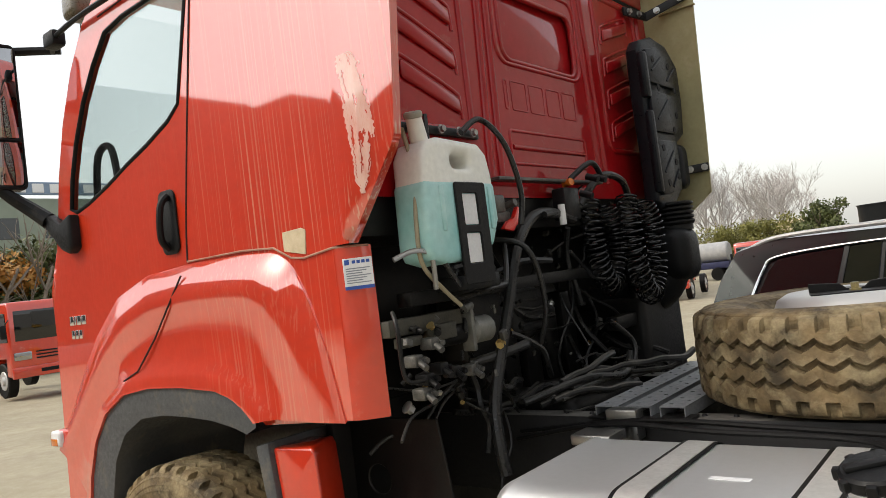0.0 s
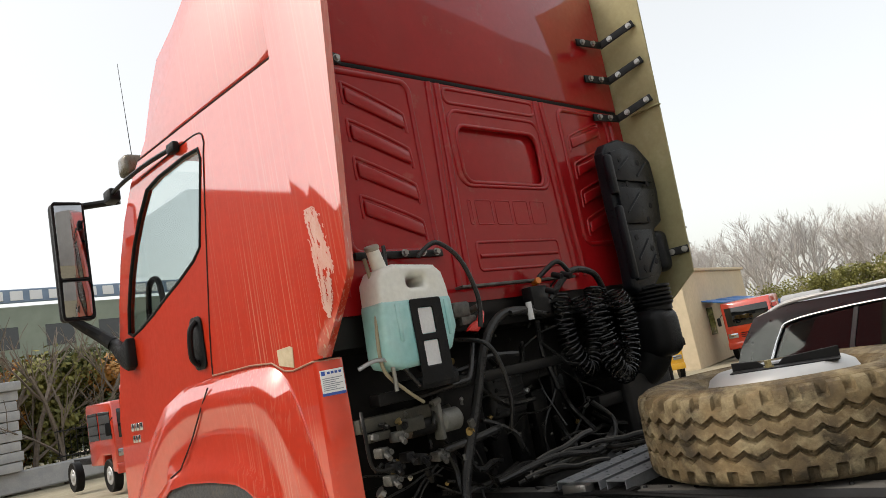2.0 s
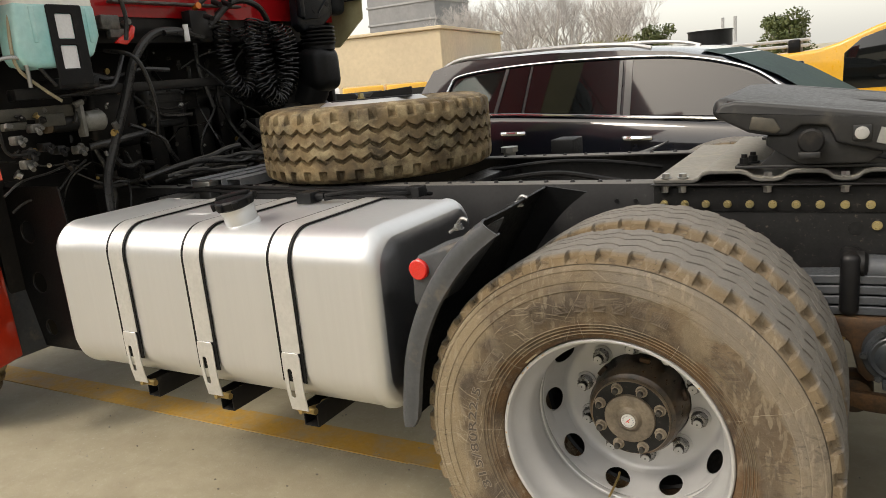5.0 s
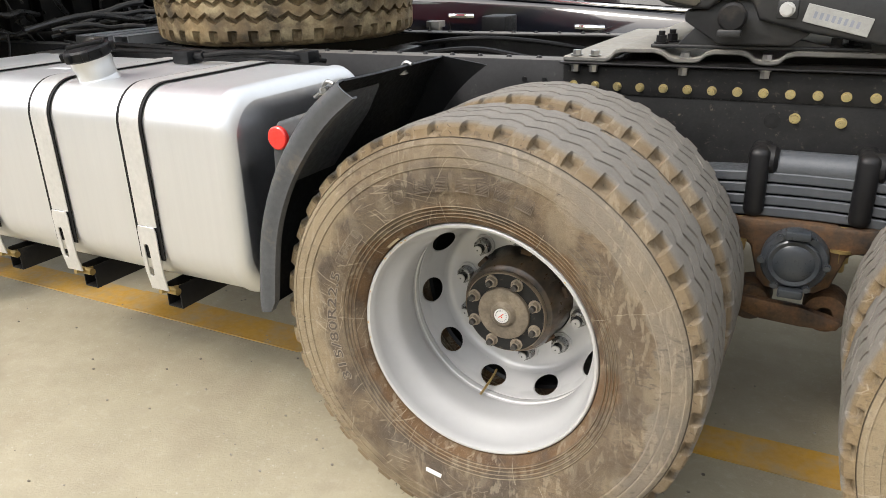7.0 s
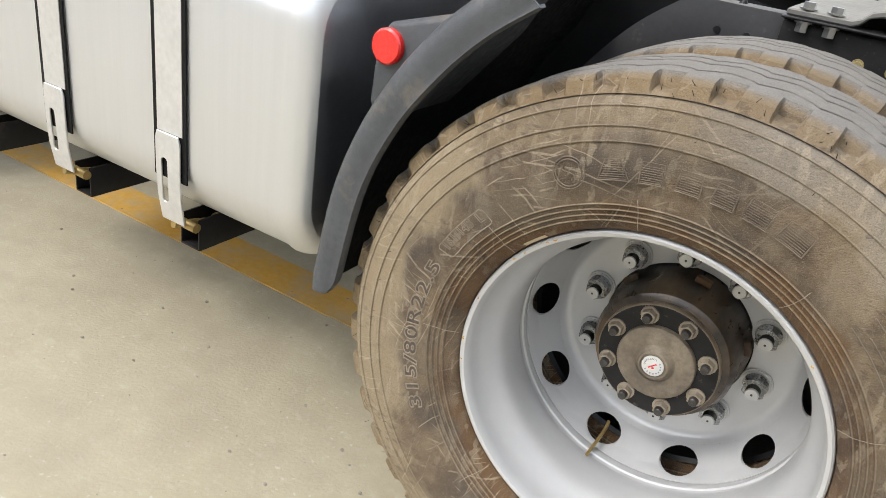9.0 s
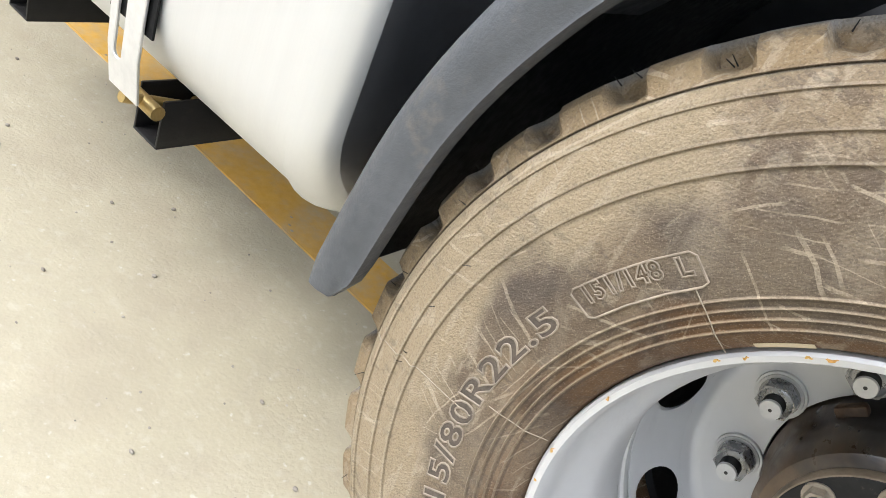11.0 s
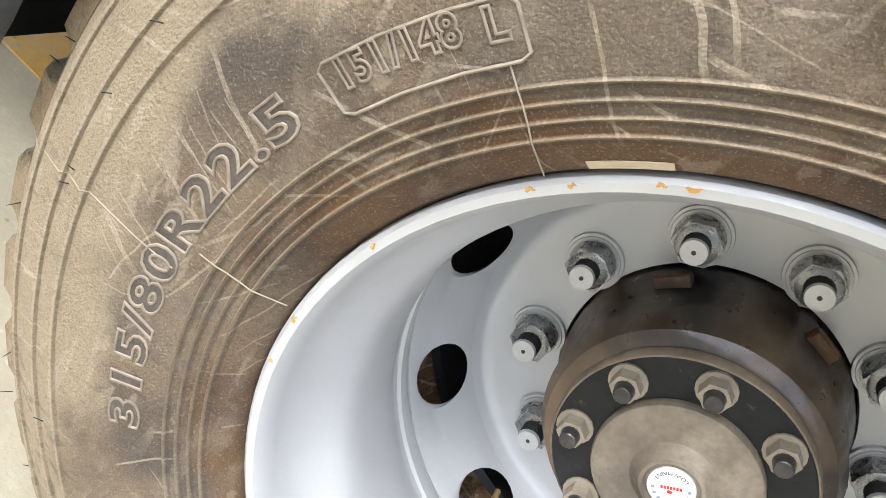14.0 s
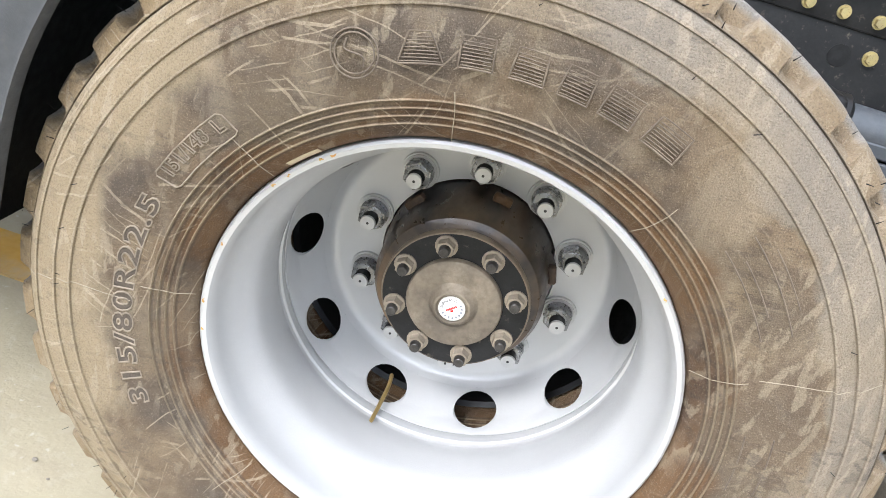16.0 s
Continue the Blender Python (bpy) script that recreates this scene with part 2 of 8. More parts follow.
def streaked_paint():
    """Red paint with pale run-off streaks down the side panel behind the door, and faint ones below."""
    m = mat("streaked_red_paint", (0.69, 0.044, 0.013), (0.63, 0.037, 0.010), 3, 0.35, 0, 1.0, rvar=0.05, coat_ior=2.9, spec=0.2)
    n, l = m.node_tree.nodes, m.node_tree.links
    b = n["Principled BSDF"]
    src = b.inputs["Base Color"].links[0].from_socket
    co, mp, ns = n.new("ShaderNodeTexCoord"), n.new("ShaderNodeMapping"), n.new("ShaderNodeTexNoise")
    mp.inputs["Scale"].default_value = (95, 95, 0.5)
    ns.inputs["Scale"].default_value, ns.inputs["Detail"].default_value = 1.0, 3.0
    l.new(co.outputs["Object"], mp.inputs[0])
    l.new(mp.outputs[0], ns.inputs["Vector"])
    sp = n.new("ShaderNodeSeparateXYZ")
    l.new(co.outputs["Object"], sp.inputs[0])

    def rng(s, a, c, lo, hi):
        r = n.new("ShaderNodeMapRange")
        for key, v in (("From Min", a), ("From Max", c), ("To Min", lo), ("To Max", hi)):
            r.inputs[key].default_value = v
        l.new(s, r.inputs[0])
        return r.outputs[0]

    def mul(a, c):
        x = n.new("ShaderNodeMath")
        x.operation = "MULTIPLY"
        l.new(a, x.inputs[0])
        l.new(c, x.inputs[1])
        return x.outputs[0]

    # strongest in the upper run, ending ragged at the moulding above the wheel arch
    f = mul(rng(ns.outputs[0], 0.53, 0.67, 0, 0.62), mul(mul(rng(sp.outputs[2], 2.6, 2.0, 0.15, 1), rng(sp.outputs[2], 1.77, 1.81, 0.4, 1)), rng(sp.outputs[0], -3.3, -3.1, 0.12, 1)))
    mx = n.new("ShaderNodeMix")
    mx.data_type = "RGBA"
    l.new(f, mx.inputs[0])
    l.new(src, mx.inputs[6])
    mx.inputs[7].default_value = rgb((0.62, 0.30, 0.20))
    l.new(mx.outputs[2], b.inputs["Base Color"])
    l.new(rng(f, 0, 1, 1.0, 0.75), b.inputs["Coat Weight"])
    return m


red_streaked = streaked_paint()


def worn_tyre():
    """Brown dusty rubber: paler scuffed shoulder, dark ring near the rim, pale scratches and scuffs."""
    m = mat("dusty_tyre", (0.100, 0.077, 0.055), (0.195, 0.150, 0.104), 6, 0.8, bump=0.7, bscale=420, dust=(0.27, 0.222, 0.165), dust_amt=0.10, dust_scale=9)
    n, l = m.node_tree.nodes, m.node_tree.links
    b = n["Principled BSDF"]
    col = b.inputs["Base Color"].links[0].from_socket
    co, sp = n.new("ShaderNodeTexCoord"), n.new("ShaderNodeSeparateXYZ")
    l.new(co.outputs["Object"], sp.inputs[0])

    def op(kind, a, c):
        x = n.new("ShaderNodeMath")
        x.operation = kind
        for sock, v in zip(x.inputs, (a, c)):
            if hasattr(v, "links"):
                l.new(v, sock)
            else:
                sock.default_value = v
        return x.outputs[0]

    def rng(s, a, c, lo=0.0, hi=1.0):
        r = n.new("ShaderNodeMapRange")
        for key, v in (("From Min", a), ("From Max", c), ("To Min", lo), ("To Max", hi)):
            r.inputs[key].default_value = v
        l.new(s, r.inputs[0])
        return r.outputs[0]

    def mix(f, a, c):
        x = n.new("ShaderNodeMix")
        x.data_type = "RGBA"
        l.new(f, x.inputs[0])
        l.new(a, x.inputs[6])
        x.inputs[7].default_value = rgb(c)
        return x.outputs[2]

    def noise_at(scale, stretch=(1, 1, 1), turn=0, detail=3.0):
        mp, t = n.new("ShaderNodeMapping"), n.new("ShaderNodeTexNoise")
        mp.inputs["Scale"].default_value = stretch
        mp.inputs["Rotation"].default_value = (0, radians(turn), 0)
        l.new(co.outputs["Object"], mp.inputs[0])
        l.new(mp.outputs[0], t.inputs["Vector"])
        t.inputs["Scale"].default_value, t.inputs["Detail"].default_value = scale, detail
        return t.outputs[0]

    radius = op("SQRT", op("ADD", op("MULTIPLY", sp.outputs[0], sp.outputs[0]), op("MULTIPLY", sp.outputs[2], sp.outputs[2])), 0.0)
    wob = op("ADD", radius, rng(noise_at(9, detail=6), 0.3, 0.7, -0.03, 0.03))
    # dark rubbed patches between the lettering, with worn edges
    col = mix(rng(noise_at(4.2, (1, 1, 1.6), -25, 9.0), 0.46, 0.56, 0, 0.80), col, (0.062, 0.051, 0.042))
    col = mix(rng(noise_at(13, (1.4, 1, 1), 15, 8.0), 0.54, 0.62, 0, 0.36), col, (0.20, 0.160, 0.114))
    # dusty shoulder steps, pale mud and painted-in light down one side, greyer on the other
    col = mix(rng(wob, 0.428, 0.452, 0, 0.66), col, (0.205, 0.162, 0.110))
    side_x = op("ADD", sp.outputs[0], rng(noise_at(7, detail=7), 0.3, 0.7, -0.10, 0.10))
    pale_side = op("MULTIPLY", rng(side_x, -0.25, -0.33), rng(wob, 0.398, 0.425, 0, 0.85))
    col = mix(pale_side, col, (0.272, 0.225, 0.158))
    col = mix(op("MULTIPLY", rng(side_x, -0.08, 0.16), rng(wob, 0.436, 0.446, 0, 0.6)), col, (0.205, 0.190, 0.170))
    # the other side's shading painted in as a darker brown
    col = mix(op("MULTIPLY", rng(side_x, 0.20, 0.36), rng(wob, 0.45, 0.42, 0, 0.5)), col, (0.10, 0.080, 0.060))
    col = mix(rng(noise_at(5.5, (1, 1, 1), 20, 7.0), 0.50, 0.66, 0, 0.32), col, (0.29, 0.235, 0.162))
    # clay on the shoulder blocks
    col = mix(rng(radius, 0.5012, 0.5040, 0, 0.65), col, (0.185, 0.135, 0.080))
    # brown band beside the rim
    col = mix(rng(wob, 0.343, 0.322, 0, 0.82), col, (0.120, 0.070, 0.036))
    col = mix(op("MULTIPLY", rng(wob, 0.335, 0.318), rng(noise_at(6, detail=5), 0.48, 0.60, 0, 0.7)), col, (0.040, 0.028, 0.022))
    # pale dried streaks and flaked dust with broken edges
    col = mix(rng(noise_at(8, (2.2, 1, 0.8), 38, 8.0), 0.56, 0.66, 0, 0.30), col, (0.31, 0.265, 0.205))
    col = mix(op("MULTIPLY", rng(noise_at(46, (1.6, 1, 0.5), -50, 8.0), 0.54, 0.59, 0, 0.42), rng(noise_at(5, detail=4), 0.44, 0.58)), col, (0.36, 0.312, 0.242))
    col = mix(op("MULTIPLY", rng(noise_at(70, (0.6, 1, 1.5), 25, 7.0), 0.55, 0.60, 0, 0.40), rng(noise_at(6.5, detail=4), 0.44, 0.58)), col, (0.045, 0.036, 0.030))
    # scratches in several directions, broken up along their length
    for k, (turn, sc, wide) in enumerate(((12, 160, 0.02), (52, 140, 0.02), (-33, 180, 0.02), (84, 150, 0.02), (-62, 150, 0.02), (30, 40, 0.08), (-15, 220, 0.02), (67, 230, 0.02), (-48, 120, 0.02), (100, 130, 0.02))):
        mp, sx, t = n.new("ShaderNodeMapping"), n.new("ShaderNodeSeparateXYZ"), n.new("ShaderNodeTexNoise")
        mp.inputs["Rotation"].default_value = (0, radians(turn), 0)
        l.new(co.outputs["Object"], mp.inputs[0])
        l.new(mp.outputs[0], sx.inputs[0])
        t.noise_dimensions = "1D"
        t.inputs["Scale"].default_value, t.inputs["Detail"].default_value = sc, 1.0
        l.new(op("ADD", sx.outputs[0], rng(noise_at(5, (1, 1, 1), turn, 4.0), 0.2, 0.8, -0.014, 0.014)), t.inputs["W"])
        keep = rng(noise_at(7 + k, (1, 1, 0.5), turn, 5.0), 0.575, 0.63)
        col = mix(op("MULTIPLY", rng(t.outputs[0], 0.67, 0.67 + wide, 0, 0.55 if wide < 0.06 else 0.18), op("MULTIPLY", keep, rng(side_x, 0.12, -0.12, 0.22, 1.0))), col, (0.40, 0.345, 0.268))
    # dust held on the moulded ribs and step edges, shade painted dark in the folds, and fine grit
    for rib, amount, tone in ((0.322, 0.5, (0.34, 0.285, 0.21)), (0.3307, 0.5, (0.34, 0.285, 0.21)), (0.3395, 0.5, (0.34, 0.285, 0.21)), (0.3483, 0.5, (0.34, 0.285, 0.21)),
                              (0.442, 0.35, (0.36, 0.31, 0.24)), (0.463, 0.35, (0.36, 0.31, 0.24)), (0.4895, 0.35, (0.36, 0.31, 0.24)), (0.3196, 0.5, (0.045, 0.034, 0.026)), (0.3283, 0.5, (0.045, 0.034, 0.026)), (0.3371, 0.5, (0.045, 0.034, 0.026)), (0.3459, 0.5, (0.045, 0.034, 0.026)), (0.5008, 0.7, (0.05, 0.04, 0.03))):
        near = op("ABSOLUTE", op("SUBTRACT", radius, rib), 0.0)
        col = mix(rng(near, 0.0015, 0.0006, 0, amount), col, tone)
    # the running face is worn to a dull grey
    face = op("MULTIPLY", rng(op("ABSOLUTE", sp.outputs[1], 0.0), 0.132, 0.112), rng(radius, 0.520, 0.527, 0, 0.8))
    col = mix(face, col, (0.19, 0.185, 0.175))
    col = mix(rng(noise_at(520, (1, 1, 1), 0, 2.0), 0.50, 0.66, 0, 0.34), col, (0.055, 0.042, 0.031))
    col = mix(rng(noise_at(640, (1, 1, 1), 45, 2.0), 0.58, 0.70, 0, 0.34), col, (0.36, 0.31, 0.24))
    rich = n.new("ShaderNodeHueSaturation")
    rich.inputs["Saturation"].default_value = 1.22
    l.new(col, rich.inputs["Color"])
    l.new(rich.outputs[0], b.inputs["Base Color"])
    return m


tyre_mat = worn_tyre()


def ground_mat():
    """Pale dusty concrete yard with damp patches, grit and fine cracks."""
    m = mat("yard_concrete", (0.40, 0.356, 0.252), (0.32, 0.281, 0.19), 0.8, 0.75, bump=0.4, bscale=110, dust=(0.27, 0.22, 0.15), dust_amt=0.14, dust_scale=1.7)
    n, l = m.node_tree.nodes, m.node_tree.links
    b = n["Principled BSDF"]
    src = b.inputs["Base Color"].links[0].from_socket
    co, vo = n.new("ShaderNodeTexCoord"), n.new("ShaderNodeTexNoise")
    vo.inputs["Scale"].default_value, vo.inputs["Detail"].default_value = 60, 2
    l.new(co.outputs["Object"], vo.inputs["Vector"])
    r = n.new("ShaderNodeMapRange")
    r.inputs["From Min"].default_value, r.inputs["From Max"].default_value, r.inputs["To Max"].default_value = 0.66, 0.74, 0.5
    l.new(vo.outputs[0], r.inputs[0])
    mx = n.new("ShaderNodeMix")
    mx.data_type = "RGBA"
    l.new(r.outputs[0], mx.inputs[0])
    l.new(src, mx.inputs[6])
    mx.inputs[7].default_value = rgb((0.5, 0.46, 0.39))
    last = mx.outputs[2]
    for sc, lo, hi, amount, tone in ((330, 0.58, 0.72, 0.28, (0.24, 0.212, 0.162)), (420, 0.60, 0.74, 0.28, (0.52, 0.48, 0.41)), (13, 0.52, 0.66, 0.30, (0.30, 0.262, 0.19)), (38, 0.55, 0.70, 0.22, (0.46, 0.42, 0.335)), (75, 0.60, 0.72, 0.24, (0.26, 0.228, 0.17)), (2.6, 0.55, 0.68, 0.45, (0.28, 0.235, 0.165)), (1.1, 0.50, 0.66, 0.4, (0.27, 0.23, 0.165))):
        g, gr, gm = n.new("ShaderNodeTexNoise"), n.new("ShaderNodeMapRange"), n.new("ShaderNodeMix")
        g.inputs["Scale"].default_value, g.inputs["Detail"].default_value = sc, 3
        l.new(co.outputs["Object"], g.inputs["Vector"])
        gr.inputs["From Min"].default_value, gr.inputs["From Max"].default_value, gr.inputs["To Max"].default_value = lo, hi, amount
        l.new(g.outputs[0], gr.inputs[0])
        gm.data_type = "RGBA"
        l.new(gr.outputs[0], gm.inputs[0])
        l.new(last, gm.inputs[6])
        gm.inputs[7].default_value = rgb(tone)
        last = gm.outputs[2]
    l.new(last, b.inputs["Base Color"])
    return m


yard = ground_mat()
yellow_line = mat("worn_yellow_line", (0.56, 0.31, 0.035), (0.46, 0.28, 0.07), 5, 0.8, bump=0.2, dust=(0.36, 0.30, 0.20), dust_amt=0.34, dust_scale=9)

# ---- building helpers ----


def link_mesh(name, bm, material, smooth=32):
    me = bpy.data.meshes.new(name)
    bm.normal_update()
    bm.to_mesh(me)
    bm.free()
    me.materials.append(material)
    me.shade_smooth()
    me.set_sharp_from_angle(angle=radians(smooth))
    return me


def part(name, bm, material, parent, label="", smooth=32):
    """One mesh object under a thing or under a part."""
    ob = new(name, link_mesh(name, bm, material, smooth))
    ob.parent = parent
    return tagged(ob, label)


def thing(name, label, category, at=None, group="", kind=""):
    ob = new(name)
    if at is not None:
        ob.matrix_world = at
    return tagged(ob, label, category, group, kind)


def solo(name, bm, material, label, category, group="", kind="", smooth=32):
    return tagged(new(name, link_mesh(name, bm, material, smooth)), label, category, group, kind)


def B():
    return bmesh.new()


def absorb(bm, tmp, m=None):
    if m is not None:
        bmesh.ops.transform(tmp, matrix=m, verts=tmp.verts)
    me = bpy.data.meshes.new("tmp")
    tmp.to_mesh(me)
    tmp.free()
    bm.from_mesh(me)
    bpy.data.meshes.remove(me)
    return bm


def box(bm, lo, hi, bevel=0.004, seg=2, m=None):
    t = B()
    c, s = [(a + b) / 2 for a, b in zip(lo, hi)], [b - a for a, b in zip(lo, hi)]
    bmesh.ops.create_cube(t, size=1, matrix=Matrix.Translation(c) @ Matrix.Diagonal((*s, 1)))
    if bevel:
        bmesh.ops.bevel(t, geom=list(t.edges), offset=min(bevel, min(s) * 0.45), segments=seg, affect="EDGES", profile=0.5)
    return absorb(bm, t, m)


def put(plane, u, v, w):
    return {"xz": (u, w, v), "yz": (w, u, v), "xy": (u, v, w)}[plane]


def prism(bm, pts, plane, a, b, bevel=0.0, seg=2, holes=(), m=None):
    """A plate: the outline pts in its plane, with holes, from a to b across it."""
    t = B()
    edges = []
    for loop in (pts, *holes):
        vs = [t.verts.new(put(plane, u, v, a)) for u, v in loop]
        edges += [t.edges.new((vs[i], vs[(i + 1) % len(vs)])) for i in range(len(vs))]
    if holes:
        bmesh.ops.triangle_fill(t, use_beauty=True, edges=edges)
    else:
        bmesh.ops.contextual_create(t, geom=edges)
    ret = bmesh.ops.extrude_face_region(t, geom=list(t.faces))
    off = Vector(put(plane, 0, 0, b - a))
    for g in ret["geom"]:
        if isinstance(g, bmesh.types.BMVert):
            g.co += off
    bmesh.ops.recalc_face_normals(t, faces=t.faces)
    if bevel:
        sharp = [e for e in t.edges if len(e.link_faces) == 2 and e.calc_face_angle(0) > 0.9]
        bmesh.ops.bevel(t, geom=sharp, offset=bevel, segments=seg, affect="EDGES", profile=0.5)
    return absorb(bm, t, m)


def lathe(bm, prof, n=48, m=None, closed=False):
    """Turned body about the y axis; prof holds (radius, y)."""
    t = B()
    rings = []
    for r, y in prof:
        rings.append([t.verts.new((r * math.sin(2 * math.pi * k / n), y, r * math.cos(2 * math.pi * k / n))) for k in range(n)] if r > 1e-6 else [t.verts.new((0, y, 0))])
    for a, b in zip(rings, rings[1:] + ([rings[0]] if closed else [])):
        for k in range(n):
            q = [a[k % len(a)], a[(k + 1) % len(a)], b[(k + 1) % len(b)], b[k % len(b)]]
            q = list(dict.fromkeys(q))
            if len(q) > 2:
                t.faces.new(q)
    bmesh.ops.recalc_face_normals(t, faces=t.faces)
    return absorb(bm, t, m)


def along(p0, p1):
    """Turns the y axis onto the line from p0 to p1, with its foot at p0."""
    d = Vector(p1) - Vector(p0)
    return Matrix.Translation(p0) @ d.to_track_quat("Y", "Z").to_matrix().to_4x4(), d.length


def rod(bm, p0, p1, r, n=16, r2=None, bevel=0.0):
    m, h = along(p0, p1)
    r2 = r if r2 is None else r2
    c = min(bevel, r * 0.4, h * 0.4)
    prof = [(0, 0), (r - c, 0), (r, c), (r2, h - c), (r2 - c, h), (0, h)] if c else [(0, 0), (r, 0), (r2, h), (0, h)]
    return lathe(bm, prof, n, m)


def hexbolt(bm, p, d, r=0.012, h=0.01, washer=True):
    """A hexagon head with its washer, standing on p along d."""
    p, d = Vector(p), Vector(d).normalized()
    if washer:
        rod(bm, p, p + d * h * 0.25, r * 1.35, 14)
    rod(bm, p + d * h * 0.25 * washer, p + d * (h * (1 + 0.25 * washer)), r, 6, r * 0.98)
    return bm


def curve_pts(pts, per=6, closed=False):
    """Catmull-Rom through the points."""
    p = [Vector(q) for q in pts]
    n, out = len(p), []
    for i in range(n if closed else n - 1):
        a, b, c, d = (p[(i - 1) % n], p[i], p[(i + 1) % n], p[(i + 2) % n]) if closed else (p[max(i - 1, 0)], p[i], p[i + 1], p[min(i + 2, n - 1)])
        for k in range(per):
            t = k / per
            out.append(0.5 * ((2 * b) + (c - a) * t + (2 * a - 5 * b + 4 * c - d) * t * t + (3 * b - a - 3 * c + d) * t ** 3))
    return out if closed else out + [p[-1]]


def tube(bm, pts, r, n=8, closed=False, flat=1.0):
    pts = [Vector(q) for q in pts]
    t, rings, last = B(), [], None
    cnt = len(pts)
    for i, q in enumerate(pts):
        a, b = (pts[i - 1], pts[(i + 1) % cnt]) if closed else (pts[max(i - 1, 0)], pts[min(i + 1, cnt - 1)])
        d = (b - a).normalized()
        if last is None:
            u = d.orthogonal().normalized()
        else:
            u = (last - d * last.dot(d)).normalized()
        last, w = u, d.cross(u)
        rr = r[i] if isinstance(r, (list, tuple)) else r
        rings.append([t.verts.new(q + rr * (math.cos(2 * math.pi * k / n) * u + flat * math.sin(2 * math.pi * k / n) * w)) for k in range(n)])
    for a, b in zip(rings, rings[1:] + ([rings[0]] if closed else [])):
        for k in range(n):
            t.faces.new((a[k], a[(k + 1) % n], b[(k + 1) % n], b[k]))
    if not closed:
        t.faces.new(rings[0][::-1]), t.faces.new(rings[-1])
    bmesh.ops.recalc_face_normals(t, faces=t.faces)
    return absorb(bm, t)


def rrect(u0, u1, v0, v1, r, n=5):
    """A rounded rectangle's outline."""
    out = []
    for cu, cv, a0 in ((u1 - r, v1 - r, 0), (u0 + r, v1 - r, 90), (u0 + r, v0 + r, 180), (u1 - r, v0 + r, 270)):
        for k in range(n + 1):
            a = radians(a0 + 90 * k / n)
            out.append((cu + r * math.cos(a), cv + r * math.sin(a)))
    return out


def circle(u, v, r, n=20):
    return [(u + r * math.cos(2 * math.pi * k / n), v + r * math.sin(2 * math.pi * k / n)) for k in range(n)]


def loft(bm, curves, closed=False):
    """A skin over a row of curves, each with the same number of points."""
    t = B()
    rows = [[t.verts.new(q) for q in c] for c in curves]
    for a, b in zip(rows, rows[1:]):
        for k in range(len(a) - (0 if closed else 1)):
            t.faces.new((a[k], a[(k + 1) % len(a)], b[(k + 1) % len(a)], b[k]))
    bmesh.ops.recalc_face_normals(t, faces=t.faces)
    return absorb(bm, t)


def resample(pts, n):
    p = [Vector(q) for q in pts]
    s = [0.0]
    for a, b in zip(p, p[1:]):
        s.append(s[-1] + (b - a).length)
    out = []
    for k in range(n):
        d = s[-1] * k / (n - 1)
        i = max(j for j in range(len(s) - 1) if s[j] <= d + 1e-9)
        f = (d - s[i]) / max(s[i + 1] - s[i], 1e-9)
        out.append(p[i].lerp(p[i + 1], min(f, 1)))
    return out


def thicken(bm, d):
    bmesh.ops.recalc_face_normals(bm, faces=bm.faces)
    bmesh.ops.solidify(bm, geom=list(bm.faces), thickness=d)
    return bm


def pieces(name, bm, material, parent, label="", smooth=32):
    """Links every separate lump of a bmesh as a part of its own."""
    bm.verts.index_update()
    seen, lumps = set(), []
    for v in bm.verts:
        if v in seen:
            continue
        lump, todo = [], [v]
        seen.add(v)
        while todo:
            q = todo.pop()
            lump.append(q)
            for e in q.link_edges:
                o = e.other_vert(q)
                if o not in seen:
                    seen.add(o)
                    todo.append(o)
        lumps.append(lump)
    out = []
    for lump in lumps:
        t, m = B(), {}
        for v in lump:
            m[v] = t.verts.new(v.co)
        for f in {f for v in lump for f in v.link_faces}:
            t.faces.new([m[v] for v in f.verts])
        out.append(part(name, t, material, parent, label, smooth))
    bm.free()
    return out

# ---- the yard ----
gb = B()
ys = [-600, -100, -20, 0.9, 1.1, 4, 10, 20, 30, 45, 100, 600]
xs = [-600, -100, -30, -10, 0, 10, 30, 100, 600]


def ground_z(y):
    """The yard falls gently away beyond the truck."""
    return -0.022 * min(max(y - 1, 0), 29)


rows = [[gb.verts.new((x, y, ground_z(y))) for x in xs] for y in ys]
for a, b in zip(rows, rows[1:]):
    for k in range(len(xs) - 1):
        gb.faces.new((a[k], a[k + 1], b[k + 1], b[k]))
solo("ground", gb, yard, "pale dusty concrete yard with grit and damp patches", "ground", kind="structure")
lb = B()
rng = random.Random(4)
for x0 in range(-9, 6):
    box(lb, (x0, -0.665 + rng.uniform(-0.004, 0.004), 0.0), (x0 + 0.9995, -0.505 + rng.uniform(-0.004, 0.004), 0.004), 0.0, 1)
solo("road_marking", lb, yellow_line, "worn yellow painted line on the concrete", "road marking", kind="structure")
pb = B()
for k in range(520):
    x, y = rng.uniform(-3.2, 1.5), rng.uniform(-1.9, -0.2)
    s = rng.choice((0.0015, 0.002, 0.0025, 0.003, 0.0035, 0.006))
    t = B()
    bmesh.ops.create_icosphere(t, subdivisions=1, radius=s, matrix=Matrix.Translation((x, y, s * 0.4)) @ Matrix.Diagonal((1, rng.uniform(0.5, 1), 0.6, 1)))
    absorb(pb, t)
solo("gravel", pb, mat("grit", (0.10, 0.08, 0.06), (0.42, 0.38, 0.32), 9, 0.9), "loose dark and pale grit lying on the concrete", "gravel", kind="stuff")

# ---- the tractor truck: its front points to -x, its left side faces -y ----
truck = thing("tractor_truck", "red heavy tractor truck with bare chassis and dusty tyres", "truck")

